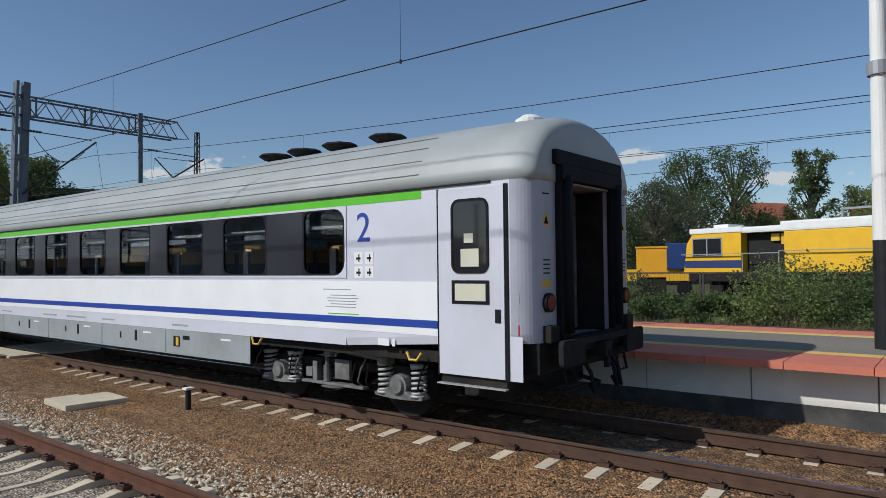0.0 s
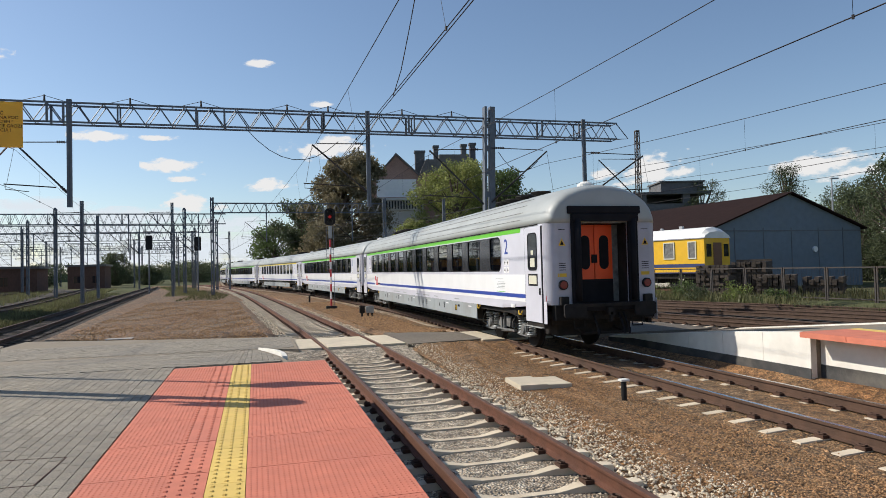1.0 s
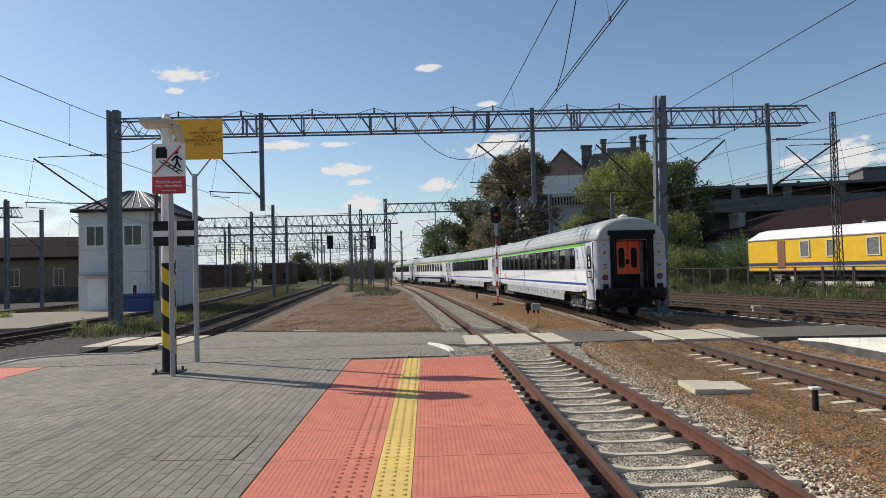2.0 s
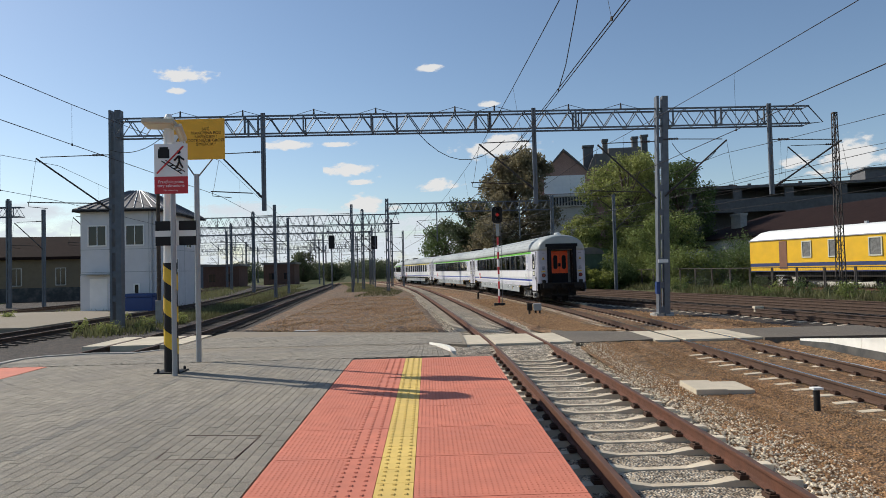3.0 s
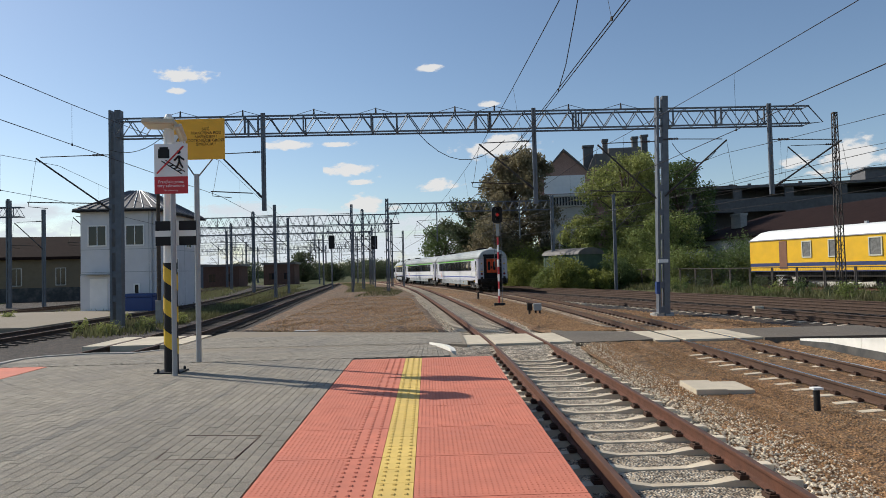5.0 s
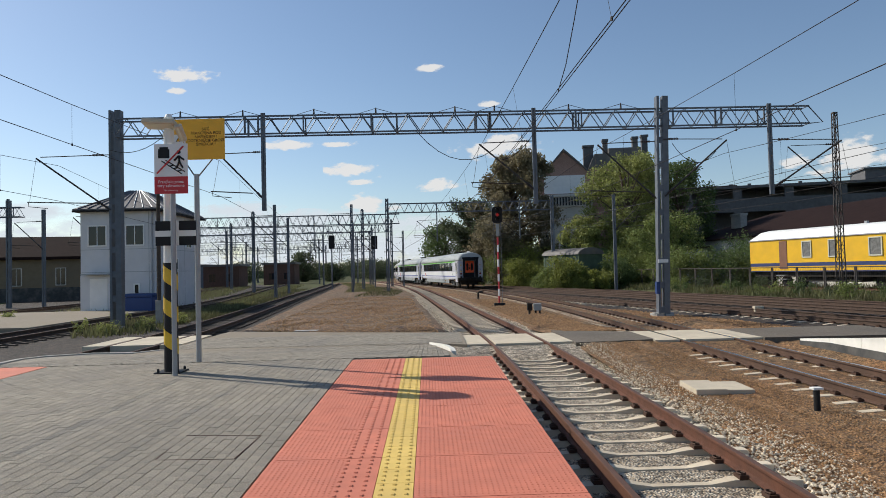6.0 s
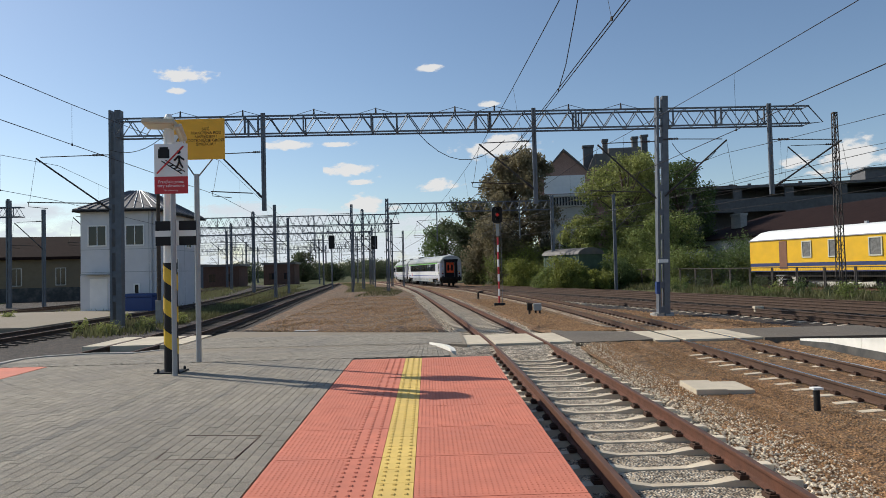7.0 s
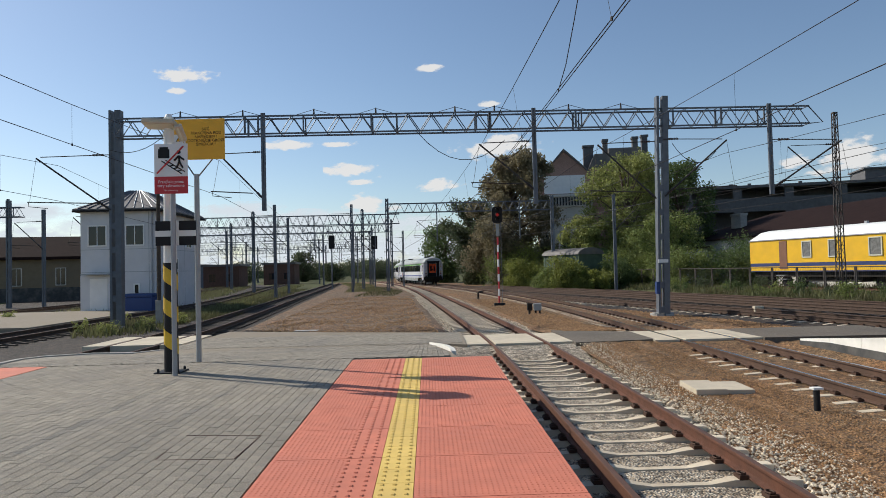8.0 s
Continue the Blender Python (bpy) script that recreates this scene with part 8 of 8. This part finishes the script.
def planting():
    tree(10.3, 88, 17.4, 11.4, M_LEAFBROWN, 21, 20000, 0.36, lean=3.0, taper=0.58, label="big browning chestnut tree beside the line", low=0.05)
    tree(7.2, 104, 13, 9.5, M_LEAFDEEP, 12, 9000, 0.34, label="dark green tree beside the line", low=0.02)
    tree(24.2, 80, 15.4, 11.0, M_LEAFMID, 13, 13000, 0.3, label="light green tree before the brick house", low=0.02)
    tree(18.4, 79, 8.2, 6.0, M_LEAFMID, 18, 5000, 0.28, label="light green young tree beside the van body", low=0.02)
    tree(27.0, 86, 14.5, 9, M_LEAF, 14, 9000, 0.3, label="dark green tree before the brick house", low=0.02)
    tree(24.2, 68, 7.5, 7, M_LEAF, 15, 6000, 0.22, label="dark young tree by the fence", low=0.02)
    tree(31.8, 84, 15.2, 8.5, M_LEAFDARK, 17, 9000, 0.3, label="dark green tree beside the deck", low=0.02)
    tree(3.5, 128, 11, 12, M_LEAFDARK, 16, 5000, 0.4, label="dark green tree far along the line", low=0.02)
    for k, (x, y, w, h, mt) in enumerate(((9.6, 86, 4, 4.2, M_LEAF), (11.4, 80, 4, 3.4, M_LEAFYEL), (13.9, 70.0, 2.0, 3.6, M_LEAFYEL), (14.6, 69.0, 2.2, 2.4, M_LEAFYEL), (16.9, 68.2, 3.0, 2.1, M_LEAFYEL), (12.6, 71.5, 2.0, 2.2, M_LEAF), (19.2, 68.5, 2.4, 3.0, M_LEAFDARK), (12.2, 84, 4, 5.0, M_LEAFYEL), (20.8, 74, 4, 4.2, M_LEAF), (21.8, 72, 4, 4.0, M_LEAF), (24.5, 62, 4, 3.6, M_LEAF), (28, 60, 4.5, 3.8, M_LEAFDARK), (10.4, 90, 5, 5.2, M_LEAF), (31.2, 64, 2.6, 4.6, M_LEAFDARK), (17, 82, 4, 5.5, M_LEAF))):
        bush(x, y, w, h, mt, 30 + k, 7000, 0.11, "creeper-covered bush beside the line")
    # bushes along the fence beyond the far platform
    rng = random.Random(9)
    for k in range(15):
        y = -9 + 2.05 * k
        bush(27.0 + rng.uniform(-0.9, 0.6) - max(0, y - 16) * 0.03, y, 2.8, (2.5 if k in (6, 7) else rng.uniform(1.0, 1.9)) if y < 14 else rng.uniform(0.9, 1.6), (M_LEAFDARK, M_LEAFDARK, M_LEAFDARK, M_LEAF)[k % 4], 60 + k, 5200, 0.062, "dark green bush along the fence", "bushes along the fence")
    for k, (x, y, h, w, mt, sl) in enumerate(((58, 50, 11.8, 8, M_LEAFDEEP, 0.9), (60, 44, 10.5, 9, M_LEAFDEEP, 1), (66, 40, 11, 9, M_LEAFDEEP, 1), (70, 33, 10.5, 9, M_LEAFDARK, 1), (75, 28, 11.5, 9, M_LEAFDEEP, 1), (84, 29, 11, 10, M_LEAFDEEP, 1), (62, 57, 10, 10, M_LEAFDEEP, 1), (80, 108, 17.5, 9, M_LEAFDEEP, 1), (90, 98, 19, 10, M_LEAFDEEP, 0.9), (100, 94, 16, 10, M_LEAFDEEP, 1))):
        tree(x, y, h, w, mt, 90 + k, 5500, 0.24, label="leafy tree beyond the yard", low=0.03, slim=sl)
    for k, (x, y, h, w, mt) in enumerate(((103, 33, 19, 11, M_LEAFDARK), (104, 27, 19.5, 11, M_LEAFDARK), (108, 17.5, 18.5, 7, M_LEAFDARK), (112, 12, 13, 10, M_LEAF), (118, 5, 12, 12, M_LEAFDARK), (100, 40, 11, 12, M_LEAFDARK), (110, 22, 9, 12, M_LEAF), (115, 26, 10, 12, M_LEAFDARK), (98, 48, 11, 12, M_LEAFDARK), (120, -4, 12, 12, M_LEAF), (90, 62, 12, 13, M_LEAFDARK), (82, 74, 12, 13, M_LEAF))):
        tree(x, y, h, w, mt, 120 + k, 4500, 0.34, label="tall tree among the houses beyond the yard", low=0.03, group="trees beyond the yard")
    for k, (x, y, h, w) in enumerate(((-27, 190, 5.0, 9), (-36, 195, 8.5, 8), (-16, 215, 6, 14), (-60, 130, 6, 8), (-75, 150, 7, 10), (-54, 200, 6, 14), (-10, 230, 6, 16), (-24, 240, 7, 16), (-40, 235, 6, 16))):
        tree(x, y, h, w, M_LEAFDEEP, 150 + k, 2500, 0.4, label="dark tree at the far end of the yard", low=0.03, group="trees at the end of the yard")
    weeds("grass", 26000, ([(26.0, -6), (25.8, 20), (24.6, 38), (22.8, 52), (20, 72), (17, 84)], 1.9), 0.36, M_GRASS, "dry grass and weeds along the fence", 1)
    weeds("grass", 5000, ([(-11.6, 36), (-13.2, 48), (-15.4, 65), (-19, 100)], 1.2), 0.28, M_GRASS, "tall dry weeds between the left-hand tracks", 2)
    weeds("grass", 2600, ([(-12.6, 28), (-12.9, 33), (-13.3, 40), (-15.3, 56), (-21, 80), (-27, 110)], 0.9), 0.32, M_GRASS, "green weeds beside the siding", 3)
    weeds("grass", 9000, ([(-13.4, 34), (-14.4, 48), (-17.0, 65), (-21.5, 100), (-26, 135)], 1.3), 0.34, M_WEED, "pale weeds between the left-hand tracks", 12)
    weeds("grass", 9000, ([(-22, 46), (-24, 60), (-27, 80), (-33, 110), (-40, 140)], 3.4), 0.42, M_WEED, "pale weeds over the old sidings", 13)
    weeds("grass", 7000, ([(-7.2, 76), (-8.5, 90), (-11.5, 115), (-16, 140)], 2.0), 0.36, M_WEED, "pale weeds among the far masts", 14)
    weeds("grass", 1000, ([(-13.4, 27.5), (-14.6, 31), (-14.2, 36)], 0.8), 0.4, M_WEED, "tall weeds round the mast foot", 15)
    weeds("grass", 8000, ([(25.8, 28), (25.0, 38), (23.2, 52), (20.4, 72), (17.4, 84)], 1.5), 0.5, M_WEED, "dry grass on the bank below the fence", 16, GROUND + 0.2)
    for k, (x, y) in enumerate(((-13.4, 28.5), (-14.9, 29.5), (-12.7, 30.6), (-15.0, 33.0), (-12.3, 33.6), (-24.5, 40), (-21, 31.0))):
        bush(x, y, 0.6, 0.6, M_LEAFMID, 200 + k, 420, 0.05, "small green weed bush by the siding", "weed bushes")
    for k in range(16):
        y = 29 + 2.3 * k
        x = float(np.interp(y, (20, 35, 50, 70), (27.2, 26.0, 24.0, 21.3))) - 0.6 - 1.3 * ((k * 7) % 5) / 5
        bush(x, y, 1.3, 0.7 + 0.14 * ((k * 3) % 5), (M_LEAFDARK, M_LEAF, M_LEAFDEEP)[k % 3], 240 + k, 900, 0.06, "low wild bush on the bank below the fence", "bank bushes", z=GROUND + 0.15)
    weeds("grass", 5000, ([(-5.0, 62), (-4.6, 72), (-6.0, 84), (-8, 96)], 1.9), 0.32, M_GRASS, "weeds round the far mast", 4)
    weeds("grass", 7000, ([(-20, 48), (-24, 60), (-30, 75), (-40, 90)], 2.5), 0.7, M_GRASS, "weeds before the depot", 5)
    weeds("grass", 14000, ([(30, 0), (31, 20), (33, 34), (38, 44), (24, 66)], 3.0), 0.6, M_GRASS, "rough grass behind the fence", 6)


def far_things():
    g = thing("red_roofed_house", "white house with a red tiled roof beyond the trees", "house", pose(147, 33, GROUND, 0, 0, 60))
    bw, br = bmesh.new(), bmesh.new()
    gable_hall(bw, br, 9, 14, 9.5, 14.3)
    part("wall", bw, M_WHITEPLAST, g)
    part("roof", br, M_TILE, g, "red tiled roof")
    for k in range(3):
        window(g, Matrix.Translation((-4.5, -4 + 4 * k, 6)) @ Matrix.Rotation(radians(-90), 4, "Z"), 1.3, 1.6)
    for x, y, h in ((160, 14, 13), (150, -2, 14), (140, 50, 13)):
        g = thing("red_roofed_house", "house with a red tiled roof among trees", "house", pose(x, y, GROUND, 0, 0, 20 + x), group="houses")
        bw, br = bmesh.new(), bmesh.new()
        gable_hall(bw, br, 9, 9, h - 5, h)
        part("wall", bw, M_WHITEPLAST, g)
        part("roof", br, M_TILE, g)
    for x, y, h in ((53.7, 26.6, 13.6), (60, 38.5, 9.6), (50.5, 49.5, 8.8), (66, 52, 9.5), (-29.5, 66, 6.6), (44, 32, 8.6)):
        g = thing("yard_lamp", "thin grey yard lamp on a tall column", "street lamp", pose(x, y, GROUND), group="yard lamps")
        part("column", one(cyl, (0, 0, 0), (0, 0, h - GROUND), 0.12, 0.06, 10), M_STEELPALE, g)
        part("head", boxes((-0.15, 0.7, -0.12, 0.12, h - GROUND, h - GROUND + 0.12)), M_STEELPALE, g, "lamp head", 0.03)
    # low line of distant woods
    bm = bmesh.new()
    rng = random.Random(2)
    for side in (0, 1):
        row = []
        for k in range(160):
            a = radians(-75 + 165 * k / 159)
            r = 420
            row.append((r * math.sin(a), r * math.cos(a), GROUND if side == 0 else rng.uniform(3, 5.5) + 1.5 * math.sin(k * 0.3)))
        if side == 0:
            lo = row
        else:
            loft(bm, [lo, row, [(x * 1.06, y * 1.06, GROUND) for x, y, z in row]], False, False)
    solo("woods", bm, M_HAZE, "low line of distant woods on the horizon", "woods", kind="stuff")


# ---- clouds ----
def cloud_mat(seed, lo=0.22, hi=0.38, tint=(1.0, 0.98, 0.96)):
    m = bpy.data.materials.new("cloud")
    m.use_nodes = True
    n, l = m.node_tree.nodes, m.node_tree.links
    out = n["Material Output"]
    n.remove(n["Principled BSDF"])
    tc = n.new("ShaderNodeTexCoord")
    mp = n.new("ShaderNodeMapping")
    mp.inputs["Location"].default_value = (seed * 3.7, seed * 1.3, 0)
    mp.inputs["Scale"].default_value = (0.013, 1, 0.026)
    l.new(tc.outputs["Object"], mp.inputs["Vector"])
    ns = n.new("ShaderNodeTexNoise")
    ns.inputs["Scale"].default_value, ns.inputs["Detail"].default_value, ns.inputs["Roughness"].default_value = 1.6, 9, 0.58
    l.new(mp.outputs["Vector"], ns.inputs["Vector"])
    # soft falloff towards the rim, from generated coordinates
    sub = n.new("ShaderNodeVectorMath")
    sub.operation = "SUBTRACT"
    sub.inputs[1].default_value = (0.5, 0.5, 0.42)
    l.new(tc.outputs["Generated"], sub.inputs[0])
    sc = n.new("ShaderNodeVectorMath")
    sc.operation = "MULTIPLY"
    sc.inputs[1].default_value = (2.0, 0.0, 2.0)
    l.new(sub.outputs[0], sc.inputs[0])
    ln = n.new("ShaderNodeVectorMath")
    ln.operation = "LENGTH"
    l.new(sc.outputs[0], ln.inputs[0])
    ma = n.new("ShaderNodeMath")
    ma.operation = "SUBTRACT"
    l.new(ns.outputs["Fac"], ma.inputs[0])
    mm = n.new("ShaderNodeMath")
    mm.operation = "MULTIPLY"
    mm.inputs[1].default_value = 0.36
    l.new(ln.outputs["Value"], mm.inputs[0])
    l.new(mm.outputs[0], ma.inputs[1])
    r = n.new("ShaderNodeMapRange")
    r.interpolation_type = "SMOOTHSTEP"
    r.inputs["From Min"].default_value, r.inputs["From Max"].default_value = lo, hi
    r.inputs["To Max"].default_value = 0.95
    l.new(ma.outputs[0], r.inputs["Value"])
    em = n.new("ShaderNodeEmission")
    em.inputs["Color"].default_value, em.inputs["Strength"].default_value = (*tint, 1), 0.85
    tr = n.new("ShaderNodeBsdfTransparent")
    mx = n.new("ShaderNodeMixShader")
    l.new(r.outputs["Result"], mx.inputs["Fac"]), l.new(tr.outputs[0], mx.inputs[1]), l.new(em.outputs[0], mx.inputs[2])
    l.new(mx.outputs[0], out.inputs["Surface"])
    return m


def clouds():
    """Fair-weather clouds, far off, the low ones painting horizon haze; rows of azimuth and elevation in degrees, width
    and height in metres.
    """
    R = 1500
    # second four: softer bluish glow for low rows, painting pale haze above the horizon
    mats = [cloud_mat(k) for k in range(4)] + [cloud_mat(k + 4, 0.08, 0.42, (0.86, 0.93, 1.0)) for k in range(4)]
    rows = [(-19.5, 15.9, 145, 43), (-19.9, 14.5, 58, 18), (0.9, 16.9, 94, 23), (-6.0, 8.6, 139, 45), (-5.4, 7.7, 88, 20), (1.2, 7.3, 126, 35), (-4.8, 5.9, 189, 55), (-11.0, 10.6, 139, 30), (-7.3, 10.8, 113, 18), (6.4, 10.5, 239, 76), (33.2, 7.8, 227, 88),
            (5.7, 13.8, 63, 18), (29.2, 7.7, 76, 38), (-15.6, 5.3, 214, 38), (-9.3, 4.7, 252, 38), (-22.8, 4.7, 202, 43), (-30.6, 5.0, 214, 50), (-1.7, 4.1, 202, 38), (-12.9, 3.3, 520, 90), (-26.6, 3.0, 520, 90), (-0.8, 2.6, 420, 70), (-38, 3.0, 420, 90), (-6.5, 1.6, 620, 60), (-20, 1.4, 620, 60),
            (53, 9.0, 200, 40), (68, 8.8, 220, 40), (79, 6.5, 240, 40), (45, 7.0, 260, 70)]
    for k, (az, el, w, h) in enumerate(rows):
        a = radians(az)
        d = Vector((math.sin(a), math.cos(a), 0))
        bm = bmesh.new()
        v = [bm.verts.new(p) for p in ((-w / 2, 0, -h / 2), (w / 2, 0, -h / 2), (w / 2, 0.01, h / 2), (-w / 2, 0.01, h / 2))]
        bm.faces.new(v)
        ob = solo("cloud", bm, mats[k % 4 + (4 if el < 5.5 else 0)], "white fair-weather cloud; low ones paint horizon haze", "cloud", Matrix.Translation((d.x * R, d.y * R, 1.5 + R * math.tan(radians(el)))) @ Matrix.Rotation(-a, 4, "Z"), "clouds", "structure")
        ob.visible_shadow = False


signal_building()
depot()
brick_house()
parking_deck()
sheds()
yellow_coach()
container()
maintenance_machine()
fence()
planting()
far_things()
clouds()
fence_bank()
tracks()
pebbles()
motions()
